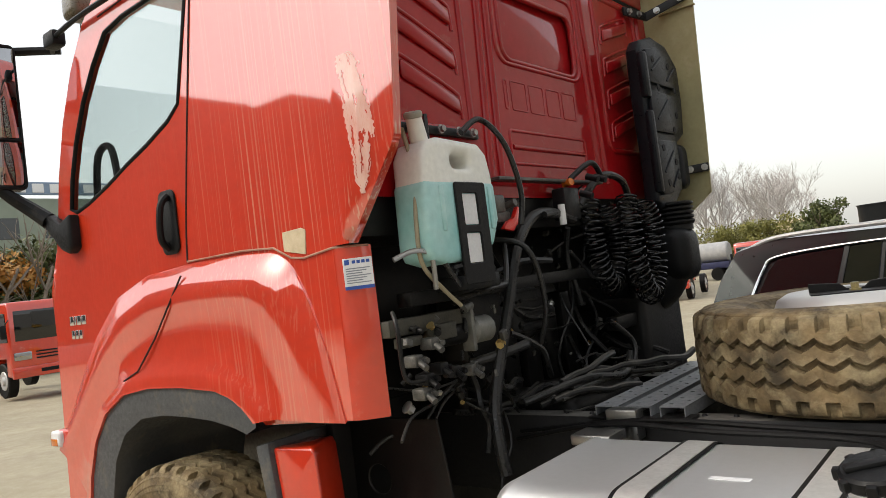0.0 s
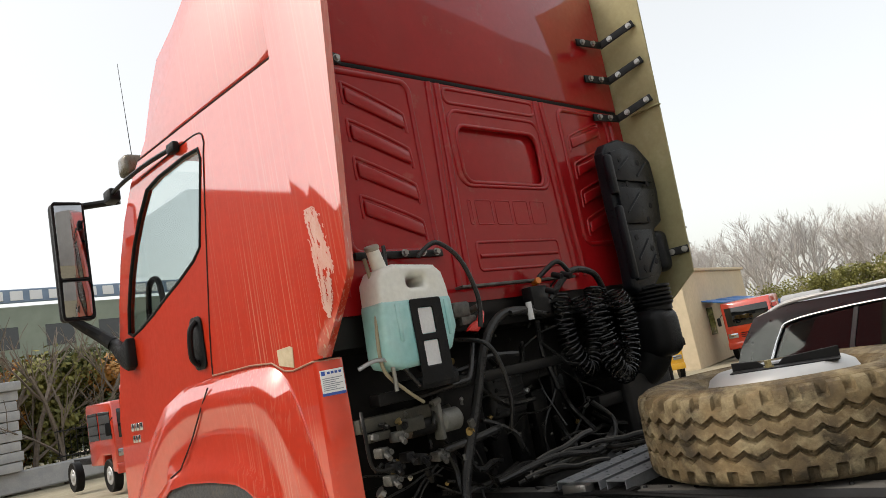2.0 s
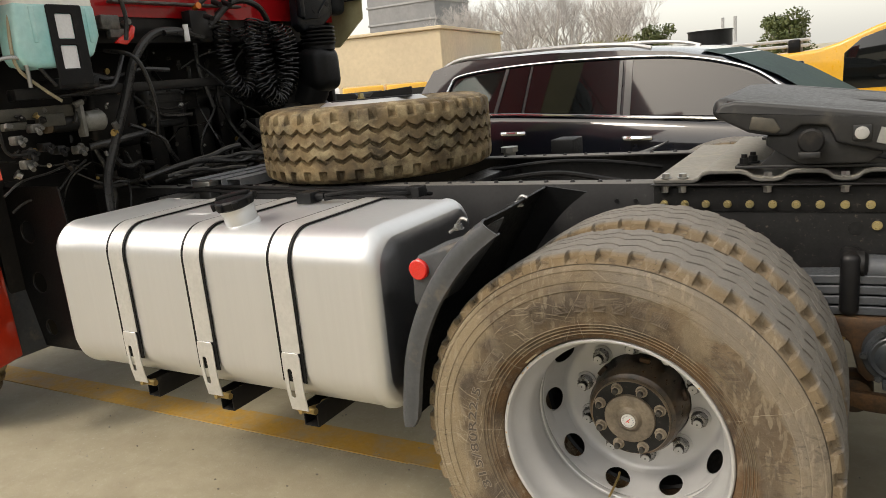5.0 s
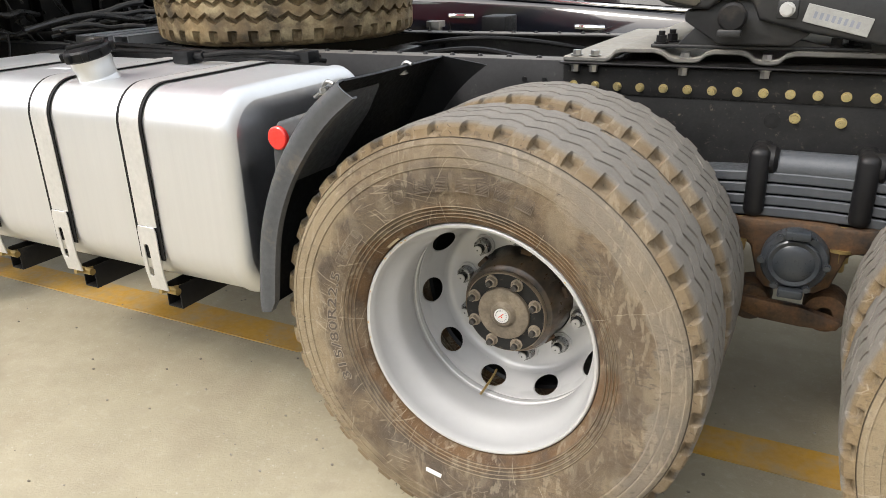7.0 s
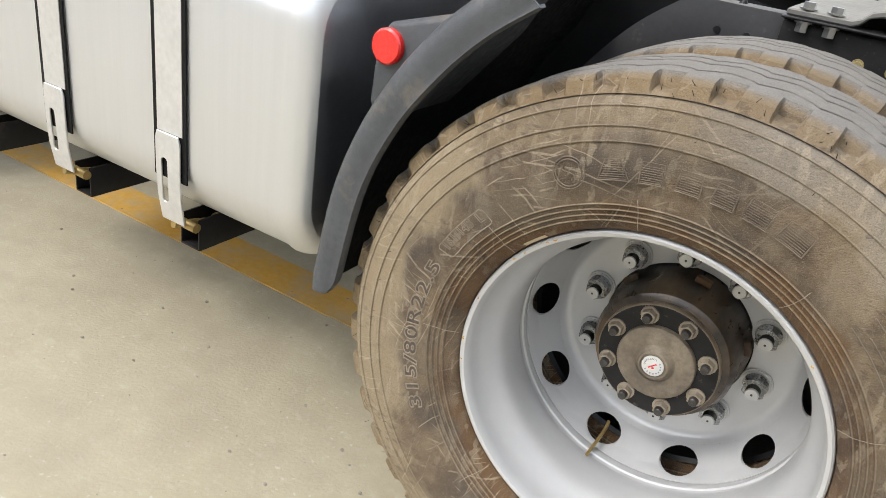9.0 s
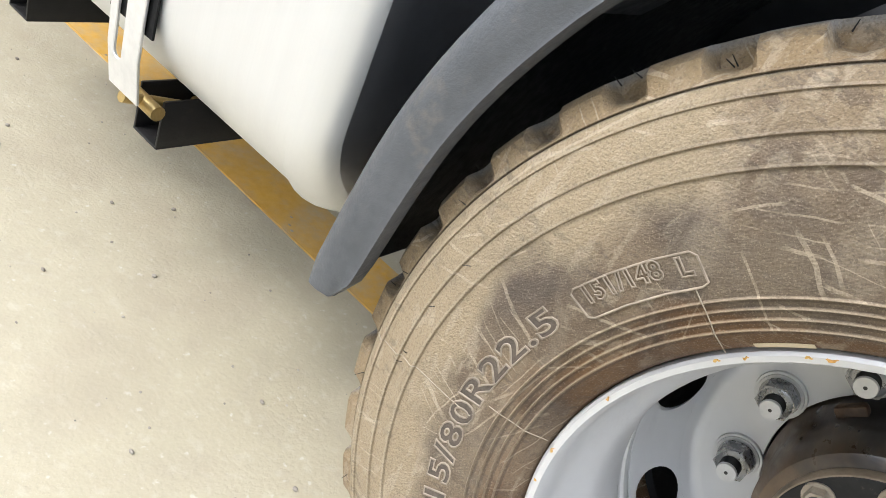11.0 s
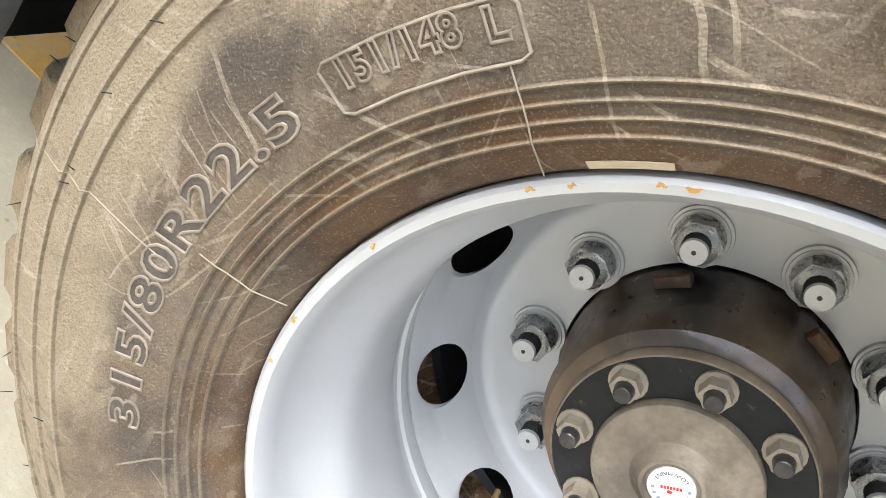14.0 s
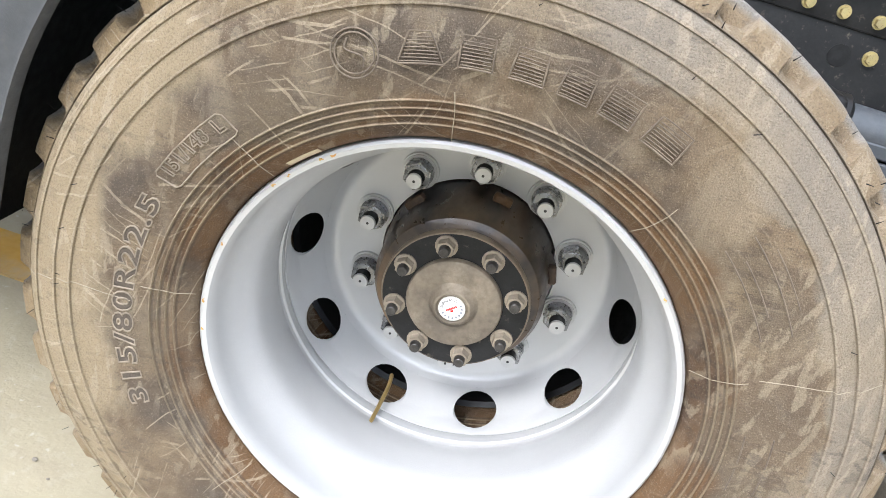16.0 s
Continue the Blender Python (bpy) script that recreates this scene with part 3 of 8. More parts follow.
# -- wheels --
TEETH, PER, TURN = 42, 9, -5.4
FRACTION = (0.0, 0.13, 0.26, 0.40, 0.46, 0.51, 0.70, 0.89, 0.94)


def tyre_mesh(groove=0.0055, deep=0.013, scoop=0.0):
    """A drive tyre: ribbed and stepped sidewalls, three zigzag grooves and scooped shoulder blocks, turned about the y axis."""
    side = [(0.292, 0.070), (0.2997, 0.098), (0.303, 0.111), (0.309, 0.1195), (0.3205, 0.1300), (0.322, 0.133), (0.3238, 0.1305), (0.3292, 0.1330), (0.3307, 0.136), (0.3325, 0.1335),
            (0.338, 0.1360), (0.3395, 0.139), (0.3413, 0.1365), (0.3468, 0.1390), (0.3483, 0.142), (0.35, 0.140), (0.365, 0.1445), (0.40, 0.1535), (0.428, 0.1565), (0.4396, 0.1562), (0.4408, 0.1586), (0.4440, 0.1592),
            (0.4608, 0.1545), (0.4620, 0.1568), (0.4650, 0.1570), (0.4874, 0.1496), (0.4884, 0.1514), (0.4915, 0.1510), (0.4995, 0.1450), (0.5008, 0.1405), (0.5024, 0.1425)]
    n = TEETH * PER
    t = B()
    rings = []
    for j in range(n):
        k = j % PER
        a = 2 * math.pi * (j // PER + FRACTION[k]) / TEETH + radians(TURN)
        saw = (-1.0, -0.6, -0.2, 0.12, 0.33, 0.42, 0.1, -0.36, -0.7)[k] * 0.0165
        hollow = {5: 0.8, 6: 1.0, 7: 0.8}.get(k, 0.0)
        row = [(r, -y) for r, y in side]
        full = [(0.507, 0.1408), (0.521, 0.1350), (0.5275, 0.124), (0.5295, 0.106), (0.530, 0.098)]
        dish = [(0.5034, 0.1400), (0.5045, 0.1335), (0.5075 - scoop * 0.4, 0.1250), (0.5130 - scoop, 0.1145 - scoop), (0.5295, 0.1048 - scoop)]
        shoulder = [(ra + (rb - ra) * hollow, ya + (yb - ya) * hollow) for (ra, ya), (rb, yb) in zip(full, dish)]
        row += [(r, -y) for r, y in shoulder]
        for g in (-0.056, 0.0, 0.056):
            c = g + saw
            top = 0.532 - 0.002 * abs(g) / 0.056
            row += [(top, c - groove), (top - deep, c - groove * 0.75), (top - deep, c + groove * 0.75), (top, c + groove)]
        row += shoulder[::-1]
        row += [(r, y) for r, y in side[::-1]]
        rings.append([t.verts.new((r * math.sin(a), y, r * math.cos(a))) for r, y in row])
    for i in range(n):
        a, b = rings[i], rings[(i + 1) % n]
        for k in range(len(a) - 1):
            t.faces.new((a[k], a[k + 1], b[k + 1], b[k]))
    bmesh.ops.recalc_face_normals(t, faces=t.faces)
    return t


def polar(r, deg, y):
    """A place on a wheel: degrees clockwise from the top, as seen from outside."""
    return Vector((r * math.sin(radians(deg)), y, r * math.cos(radians(deg))))


def holed_cone(bm, r0, y0, r1, y1, count, phase, hole, back=0.008):
    """A conical ring between two radii with round hand holes through it."""
    t = B()
    mid_r, slope = (r0 + r1) / 2, math.hypot(r0 - r1, y1 - y0)
    half = math.pi / count

    def at(u, v, d=0.0):
        r, y = mid_r + (r1 - r0) * v, (y0 + y1) / 2 + (y1 - y0) * v + d
        return (r * math.sin(u), y, r * math.cos(u))
    for c in range(count):
        mid = radians(phase) + 2 * math.pi * c / count
        m = 24
        outer, inner, deep = [], [], []
        for k in range(m):
            a = 2 * math.pi * k / m
            cx, cy = math.cos(a), math.sin(a)
            s = 1 / max(abs(cx), abs(cy))
            outer.append(t.verts.new(at(mid + half * cx * s, 0.5 * cy * s)))
            inner.append(t.verts.new(at(mid + hole / mid_r * cx, hole / slope * cy)))
            deep.append(t.verts.new(at(mid + hole * 0.98 / mid_r * cx, hole * 0.98 / slope * cy, back)))
        for k in range(m):
            j = (k + 1) % m
            t.faces.new((outer[k], outer[j], inner[j], inner[k]))
            t.faces.new((inner[k], inner[j], deep[j], deep[k]))
    bmesh.ops.remove_doubles(t, verts=t.verts, dist=0.0004)
    bmesh.ops.recalc_face_normals(t, faces=t.faces)
    return absorb(bm, t)


def wheel_nut(bm, p, d, long=0.05):
    p, d = Vector(p), Vector(d)
    rod(bm, p + d * 0.006, p + d * 0.009, 0.0205, 20, 0.0235, 0.0)
    rod(bm, p + d * 0.009, p + d * 0.029, 0.0232, 6, 0.0226)
    rod(bm, p + d * 0.029, p + d * 0.0305, 0.0195, 18, 0.0165)
    return bm


def bolted(wheel, p, d):
    """One wheel nut on its washer, with the threaded stud through it."""
    p, d = Vector(p), Vector(d)
    wa = B()
    rod(wa, p, p + d * 0.0045, 0.030, 28, 0.0295)
    rod(wa, p + d * 0.0045, p + d * 0.0065, 0.0268, 28, 0.0262)
    part("washer", wa, zinc_end, wheel, "pale round steel washer")
    part("wheel_nut", wheel_nut(B(), p, d), nut_steel, wheel, "dark steel wheel nut")
    st = B()
    for k in range(6):
        rod(st, p + d * (0.029 + 0.003 * k), p + d * (0.0305 + 0.003 * k), 0.0118, 16, 0.0128)
        rod(st, p + d * (0.0305 + 0.003 * k), p + d * (0.032 + 0.003 * k), 0.0128, 16, 0.0118)
    rod(st, p + d * 0.0502, p + d * 0.0507, 0.0022, 10)
    part("stud", st, stud_black, wheel)
    en = B()
    rod(en, p + d * 0.047, p + d * 0.0503, 0.0126, 20, 0.0116)
    part("stud_end", en, zinc_end, wheel)


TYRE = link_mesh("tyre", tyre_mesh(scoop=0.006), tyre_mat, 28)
TYRE_CLAY = link_mesh("tyre", tyre_mesh(0.0105, 0.024, 0.010), tyre_clay, 28)
STICKER_TURN = 138.0      # how far the hub sticker is turned
FLAT = 0.205      # the rear disc's mounting face, from the wheel's middle


def rear_wheel(x):
    """Twin rear wheels: the outer one dished, with hub, nuts, hand holes and lettering."""
    m = pose(x, -1.096, 0.532)
    rim = B()
    lathe(rim, [(0.270, 0.112), (0.296, 0.112), (0.2985, -0.088), (0.2998, -0.104), (0.2985, -0.1085), (0.2955, -0.1105), (0.290, -0.109), (0.2868, -0.102), (0.2850, -0.09), (0.2835, -0.078), (0.2800, -0.066),
                (0.2765, -0.056), (0.2690, -0.038), (0.2630, -0.026), (0.2595, -0.014), (0.2585, 0.0), (0.2585, 0.035), (0.2600, 0.052), (0.2650, 0.068), (0.2700, 0.077), (0.2715, 0.083), (0.2705, 0.087), (0.2672, 0.089), (0.2668, 0.096), (0.2680, 0.104), (0.2715, 0.112)], 96)
    holed_cone(rim, 0.2715, 0.112, 0.233, 0.188, 10, 15, 0.037)
    lathe(rim, [(0.233, 0.188), (0.2275, 0.1965), (0.2205, 0.2030), (0.211, FLAT), (0.1405, FLAT), (0.1395, FLAT + 0.012), (0.150, FLAT + 0.013)], 96)
    wheel = part("rear_wheel", rim, wheel_silver, truck, "dished silver steel wheel with round hand holes", 40)
    wheel.matrix_basis = m
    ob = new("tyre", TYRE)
    ob.parent = wheel
    ob.matrix_basis = pose(0, 0, 0, 0, 0, 0)
    for k in range(10):
        a = -6 + 36 * k
        bolted(wheel, polar(0.1675, a, FLAT), (0, -1, 0))
    hub = B()
    lathe(hub, [(0.1375, FLAT + 0.02), (0.137, FLAT - 0.012), (0.131, FLAT - 0.03), (0.129, 0.115), (0.121, 0.098), (0.110, 0.092), (0.10, 0.09), (0, 0.09)], 64)
    part("hub", hub, hub_brown, wheel, "rust-stained cast hub")
    fl = B()
    lathe(fl, [(0.10, 0.092), (0.1075, 0.090), (0.109, 0.086), (0.108, 0.0765), (0.106, 0.075), (0.071, 0.074), (0.070, 0.076), (0, 0.076)], 64)
    part("hub_flange", fl, chipped_black, wheel, "chipped black bolted flange")
    fe = B()
    lathe(fe, [(0.1082, 0.0905), (0.1098, 0.0885), (0.1098, 0.079), (0.1084, 0.0758), (0.1070, 0.0752)], 64)
    part("flange_edge", fe, mat("worn_tan_edge", (0.24, 0.19, 0.13), (0.12, 0.09, 0.06), 30, 0.7) if x < 1 else bpy.data.materials["worn_tan_edge"], wheel)
    for a, long in ((9, 0.03), (-50, 0.034), (72, 0.03), (140, 0.034)):
        lug = B()
        box(lug, (-long / 2, 0.165, 0.128), (long / 2, 0.182, 0.142), 0.004, 2, pose(0, 0, 0, 0, a, 0))
        part("hub_lug", lug, cast_iron, wheel)
    cap = B()
    lathe(cap, [(0.0705, 0.077), (0.0705, 0.069), (0.069, 0.0655), (0.064, 0.063), (0.050, 0.0625), (0.041, 0.0645), (0.036, 0.0645), (0.0325, 0.0615), (0.0300, 0.0572), (0.0275, 0.0548), (0.0265, 0.0535), (0.0235, 0.0530), (0.0222, 0.0542), (0.0215, 0.0555), (0, 0.0555)], 56)
    part("hub_cap", cap, hub_cap_mat, wheel, "dust-caked round end cap")
    badge = B()
    lathe(badge, [(0.0195, 0.0556), (0.0195, 0.0535), (0.0185, 0.053), (0, 0.053)], 40)
    part("round_label", badge, sticker_white, wheel, "white round sticker with small print")
    turned = pose(0, 0, 0, 0, STICKER_TURN, 0)
    pr = B()
    for k in range(9):
        box(pr, (-0.0010, 0.0524, 0.0132), (0.0010, 0.0532, 0.0158), 0, 1, turned @ pose(0, 0, 0, 0, -88 + 22 * k, 0))
    part("label_print", pr, grey_print, wheel)
    cu = bpy.data.curves.new("label_words", "FONT")
    cu.body, cu.size, cu.align_x, cu.fill_mode, cu.resolution_u = "LOW MAINT", 0.0052, "CENTER", "BOTH", 2
    tmp = bpy.data.objects.new("label_words", cu)
    scene.collection.objects.link(tmp)
    flat = bpy.data.meshes.new_from_object(tmp.evaluated_get(bpy.context.evaluated_depsgraph_get()))
    bpy.data.objects.remove(tmp)
    words = B()
    words.from_mesh(flat)
    bpy.data.meshes.remove(flat)
    for v in words.verts:
        a, rr = v.co.x / 0.0145, 0.0165 - v.co.y
        v.co = turned @ Vector((rr * math.sin(a), 0.0526, -rr * math.cos(a)))
    part("label_words", words, black_plastic, wheel, "small black words LOW MAINT")
    pr = B()
    for k in range(7):
        box(pr, (-0.0085 + 0.0025 * k, 0.0524, -0.0022), (-0.0067 + 0.0025 * k, 0.0532, 0.0004), 0, 1, turned)
    box(pr, (-0.002, 0.0524, 0.0018), (0.002, 0.0532, 0.0046), 0, 1, turned @ pose(0, 0, 0, 0, 20, 0))
    part("label_mark", pr, red_lens, wheel)
    for k in range(8):
        nb = B()
        p = polar(0.0895, -22.5 + 45 * k, 0.075)
        rod(nb, p, p + Vector((0, -0.003, 0)), 0.0165, 16)
        rod(nb, p + Vector((0, -0.003, 0)), p + Vector((0, -0.016, 0)), 0.0135, 6, 0.0128)
        nut = part("hub_nut", nb, dusty_nut, wheel, "dusty flange nut")
        nb = B()
        rod(nb, p + Vector((0, -0.014, 0)), p + Vector((0, -0.026, 0)), 0.0088, 14, 0.0076, 0.001)
        part("stud_end", nb, mat("dark_stud", (0.05, 0.047, 0.045), (0.09, 0.085, 0.08), 60, 0.4, 0.6) if "dark_stud" not in bpy.data.materials else bpy.data.materials["dark_stud"], wheel)
    vb = B()
    tube(vb, curve_pts([(-0.062, 0.165, -0.232), (-0.060, 0.14, -0.236), (-0.063, 0.10, -0.247), (-0.068, 0.055, -0.260)]), 0.0035)
    rod(vb, (-0.068, 0.055, -0.260), (-0.0695, 0.043, -0.2635), 0.005, 10)
    part("valve_stem", vb, brass, wheel, "thin brass valve stem")
    sp = B()
    for a, w in ((-52.6, 1.2), (-48.0, 0.9), (-36.8, 1.8), (-39.4, 1.1), (-73.5, 1.0), (47, 1.2), (150, 2.0), (-91, 1.4), (-99, 0.8)):
        tube(sp, [polar(0.2945 + 0.0008 * math.sin(k * 1.3 + a), a + w * k / 6, -0.1101) for k in range(7)], [0.0004, 0.0012, 0.0020, 0.0015, 0.0018, 0.0010, 0.0004], 6, flat=0.5)
    pieces("rust_chip", sp, rust, wheel, "small rust chips on the rim edge")
    # inner twin
    inner = B()
    lathe(inner, [(0.29, -0.12), (0.2985, -0.126), (0.2985, -0.118), (0.262, -0.03), (0.255, 0.05), (0.25, 0.12)], 64)
    iw = part("inner_wheel", inner, black_steel, truck, "inner twin wheel")
    iw.matrix_basis = pose(x, -0.751, 0.532)
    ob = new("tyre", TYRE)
    ob.parent = iw
    ob.matrix_basis = pose(0, 0, 0, 0, 4, 0)
    # brake drum and axle end behind the hand holes
    dr = B()
    lathe(dr, [(0.06, 0.62), (0.12, 0.60), (0.20, 0.58), (0.205, 0.34), (0.205, 0.25), (0.14, 0.232)], 48)
    part("brake_drum", dr, black_steel, wheel)
    return wheel


def glyphs(text, size, bevel=0.0011, fill="NONE"):
    """Outlined or filled raised characters of the built-in font, as a bmesh in the xy plane."""
    cu = bpy.data.curves.new("glyphs", "FONT")
    cu.body, cu.size, cu.fill_mode, cu.bevel_depth, cu.resolution_u, cu.bevel_resolution = text, size, fill, bevel, 3, 1
    cu.offset, cu.space_character = 0.034 * size, 1.12
    ob = bpy.data.objects.new("glyphs", cu)
    scene.collection.objects.link(ob)
    dg = bpy.context.evaluated_depsgraph_get()
    me = bpy.data.meshes.new_from_object(ob.evaluated_get(dg))
    bm = B()
    bm.from_mesh(me)
    bpy.data.objects.remove(ob)
    bpy.data.meshes.remove(me)
    return bm


def wrap(bm, r, deg, lift=0.0, spread=1.0):
    """Bends flat lettering round a sidewall at radius r, starting at deg."""
    for v in bm.verts:
        a = radians(deg) + v.co.x * spread / r
        rr = r + v.co.y
        v.co = Vector((rr * math.sin(a), -0.1402 - 0.258 * (rr - 0.35) - lift - v.co.z, rr * math.cos(a)))
    bmesh.ops.reverse_faces(bm, faces=bm.faces)
    return bm


first = rear_wheel(0.004)
rear_wheel(1.304)

# lettering and moulding marks on the first rear tyre
pale_rubber = mat("dusty_raised_rubber", (0.31, 0.258, 0.192), (0.15, 0.121, 0.090), 40, 0.75)
lt = glyphs("315/80R22.5", 0.0305, 0.0008)
wide = max(v.co.x for v in lt.verts) - min(v.co.x for v in lt.verts)
wrap(lt, 0.368, -115.2, 0.0009, 0.302 / wide)
faces = wrap(glyphs("315/80R22.5", 0.0305, 0.0, "FRONT"), 0.368, -115.2, 0.0006, 0.302 / wide)
load = glyphs("151/148", 0.021, 0.0008)
wide = max(v.co.x for v in load.verts) - min(v.co.x for v in load.verts)
absorb(lt, wrap(load, 0.374, -63.1, 0.0012, 0.069 / wide))
plate = B()
loft(plate, [[polar(0.3615 + 0.028 * k / 4, -63.6 + 15.4 * q / 16, -0.1422 - (0.0055 + 0.028 * k / 4) * 0.23) for q in range(17)] for k in range(5)])
absorb(faces, thicken(plate, 0.0004))
absorb(lt, wrap(glyphs("L", 0.021, 0.0008), 0.372, -50.4, 0.0012, 1.0))
frame_pts = [(0.361, -63.4), (0.361, -58.5), (0.361, -53), (0.361, -48.4), (0.364, -47.6), (0.386, -47.8), (0.390, -48.5), (0.390, -53), (0.390, -58.5), (0.390, -63.6), (0.387, -64.3), (0.364, -64.2)]
tube(lt, [polar(r, a, -0.1430 - (r - 0.356) * 0.23) for r, a in frame_pts], 0.0010, 6, True)
part("size_lettering", lt, pale_rubber, first, "raised tyre size lettering")
part("letter_face", faces, mat("dark_letter_rubber", (0.066, 0.053, 0.041), (0.11, 0.088, 0.067), 60, 0.7, bump=0.4, bscale=300), first)
mk = B()
for a0, dw, lean in ((-18.2, 6.6, 1.9), (-9.6, 4.8, 0.2), (-2.5, 4.9, 0.5), (4.4, 4.5, 0.3), (10.6, 5.0, 0.2), (17.6, 5.8, 0.4)):
    corners = ((0.387, a0), (0.387, a0 + dw), (0.417, a0 + dw - lean), (0.417, a0 + lean))
    ring = [polar(ra + (rb - ra) * f, aa + (ab - aa) * f, -0.1548) for (ra, aa), (rb, ab) in zip(corners, corners[1:] + corners[:1]) for f in (0, 0.34, 0.67)]
    tube(mk, ring, 0.0010, 6, True)
    for q in range(9):
        f_ = (q + 0.7) / 9.4
        tube(mk, [polar(0.387 + 0.030 * f_, a0 + lean * f_ + (dw - 2 * lean * f_) * f, -0.1545) for f in (0.06, 0.35, 0.65, 0.94)], 0.0006, 5)
for r in (0.0235, 0.0195):
    tube(mk, [Vector((r * math.sin(2 * math.pi * k / 28), -0.1568, r * math.cos(2 * math.pi * k / 28))) + polar(0.399, -24.0, 0) for k in range(28)], 0.0009, 6, True)
tube(mk, curve_pts([polar(0.414, -24.6, -0.156), polar(0.404, -25.2, -0.156), polar(0.395, -23.0, -0.156), polar(0.385, -23.2, -0.156)]), 0.0010, 6)
for r, a, w in ((0.360, 75, 6), (0.360, 82.5, 5), (0.374, 39, 17), (0.386, 42, 10)):
    tube(mk, [polar(r, a + w * k / 6, -0.1545) for k in range(7)], 0.0009, 6)
    tube(mk, [polar(r + 0.03, a + w * k / 6, -0.1550) for k in range(7)], 0.0009, 6)
pieces("moulded_mark", mk, mat("moulded_rubber", (0.175, 0.138, 0.100), (0.085, 0.066, 0.049), 40, 0.8), first, "raised plain maker marks")
cr = B()
for a in (-49.5, -88, -10, 29.7, 65, 118, 160, -140):
    tube(cr, [polar(r, a + 0.35 * math.sin(r * 60), -y - 0.0002) for r, y in ((0.302, 0.117), (0.312, 0.125), (0.322, 0.133), (0.3307, 0.136), (0.3395, 0.139), (0.3483, 0.142), (0.36, 0.1432))], 0.0005, 5)
for a in (-91, 65, 150):
    tube(cr, [polar(r, a + 0.7 * math.sin(r * 40 + a), -y - 0.0002) for r, y in ((0.37, 0.146), (0.40, 0.1535), (0.428, 0.1565), (0.439, 0.1562), (0.4425, 0.1606), (0.460, 0.1540), (0.464, 0.1580), (0.487, 0.1494), (0.490, 0.1520), (0.4995, 0.1452))], 0.0005, 5)
pieces("mould_seam", cr, mat("pale_rubber_seam", (0.36, 0.31, 0.23), None, 30, 0.9), first, "thin pale mould seams")
wx = B()
loft(wx, [[polar(r, -45.5 + 1.3 * k, -y) for k in range(7)] for r, y in ((0.3033, 0.1122), (0.3058, 0.1157), (0.3082, 0.1190))])
thicken(wx, 0.0006)
part("balance_mark", wx, mat("cream_mark", (0.6, 0.5, 0.34), None, 30, 0.8), first)
hr = B()
rng_h = random.Random(5)
for k in range(90):
    a, r = rng_h.uniform(-180, 180), rng_h.choice((0.503, 0.509, 0.52, 0.455))
    y = {0.503: -0.142, 0.509: -0.1398, 0.52: -0.135, 0.455: -0.1552}[r]
    p = polar(r, a, y)
    q = p + polar(rng_h.uniform(0.004, 0.009), a + rng_h.uniform(-50, 50), -rng_h.uniform(0.002, 0.006))
    rod(hr, p, q, 0.0006, 4, 0.0003)
tagged(part("moulding_hairs", hr, dark_rubber, first), "fine rubber hairs on the tyre shoulder", kind="stuff")
tg = B()
box(tg, (-0.022, -0.152, -0.006), (0.022, -0.1485, 0.006), 0.001, 1, Matrix.Translation(polar(0.385, -165, 0)) @ pose(0, 0, 0, 0, 12, 0))
part("paper_label", tg, white_paint, first, "small white paper label")


def steer_wheel(x):
    """Front wheel: shallow disc near the outer face, domed hub and ten nuts."""
    rim = B()
    lathe(rim, [(0.296, 0.118), (0.2985, -0.095), (0.2998, -0.104), (0.2955, -0.1105), (0.290, -0.109), (0.2862, -0.10), (0.282, -0.08), (0.272, -0.055), (0.262, -0.052)], 80)
    holed_cone(rim, 0.262, -0.052, 0.205, -0.098, 10, 18, 0.026)
    lathe(rim, [(0.205, -0.098), (0.196, -0.106), (0.188, -0.108), (0.1405, -0.108), (0.139, -0.09)], 80)
    wheel = part("front_wheel", rim, wheel_silver, truck, "silver steel front wheel with round hand holes", 40)
    wheel.matrix_basis = pose(x, -1.085, 0.52)
    ob = new("tyre", TYRE_CLAY)
    ob.parent = wheel
    for k in range(10):
        bolted(wheel, polar(0.1675, 8 + 36 * k, -0.108), (0, -1, 0))
    hub = B()
    lathe(hub, [(0.139, -0.08), (0.130, -0.112), (0.09, -0.125), (0.085, -0.165), (0.07, -0.178), (0.03, -0.182), (0, -0.182)], 48)
    part("hub", hub, black_steel, wheel, "black greasy hub")
    for k in range(6):
        part("hub_bolt", hexbolt(B(), polar(0.105, 60 * k, -0.12), (0, -1, 0), 0.011, 0.012), black_steel, wheel)
    return wheel


steer_wheel(-3.63)
# far side wheels
for x, y in ((0.004, 0.751), (0.004, 1.096), (1.304, 0.751), (1.304, 1.096), (-3.63, 1.085)):
    fb = B()
    lathe(fb, [(0.1, -0.02), (0.25, 0.0), (0.262, -0.03), (0.2985, -0.109), (0.2985, 0.109), (0.262, 0.03), (0.25, 0.02), (0.1, 0.02)], 48)
    fw_ = part("far_wheel", fb, wheel_silver, truck)
    fw_.matrix_basis = pose(x, y, 0.527)
    ob = new("tyre", TYRE)
    ob.parent = fw_

# -- fuel tank --
tank = B()
CAP = pose(-1.25, -1.105, 1.078, 13, -4, 0)
X0, X1 = -2.13, -0.645
sect = [p if p[1] > 0.8 else q for p, q in zip(rrect(-1.232, -0.60, 0.505, 1.085, 0.105, 10), rrect(-1.232, -0.60, 0.508, 1.085, 0.135, 10))]


def ring_at(x, inset):
    cy, cz = -0.916, 0.795
    return [(x, cy + (y - cy) * (1 - inset / 0.316), cz + (z - cz) * (1 - inset / 0.29)) for y, z in sect]


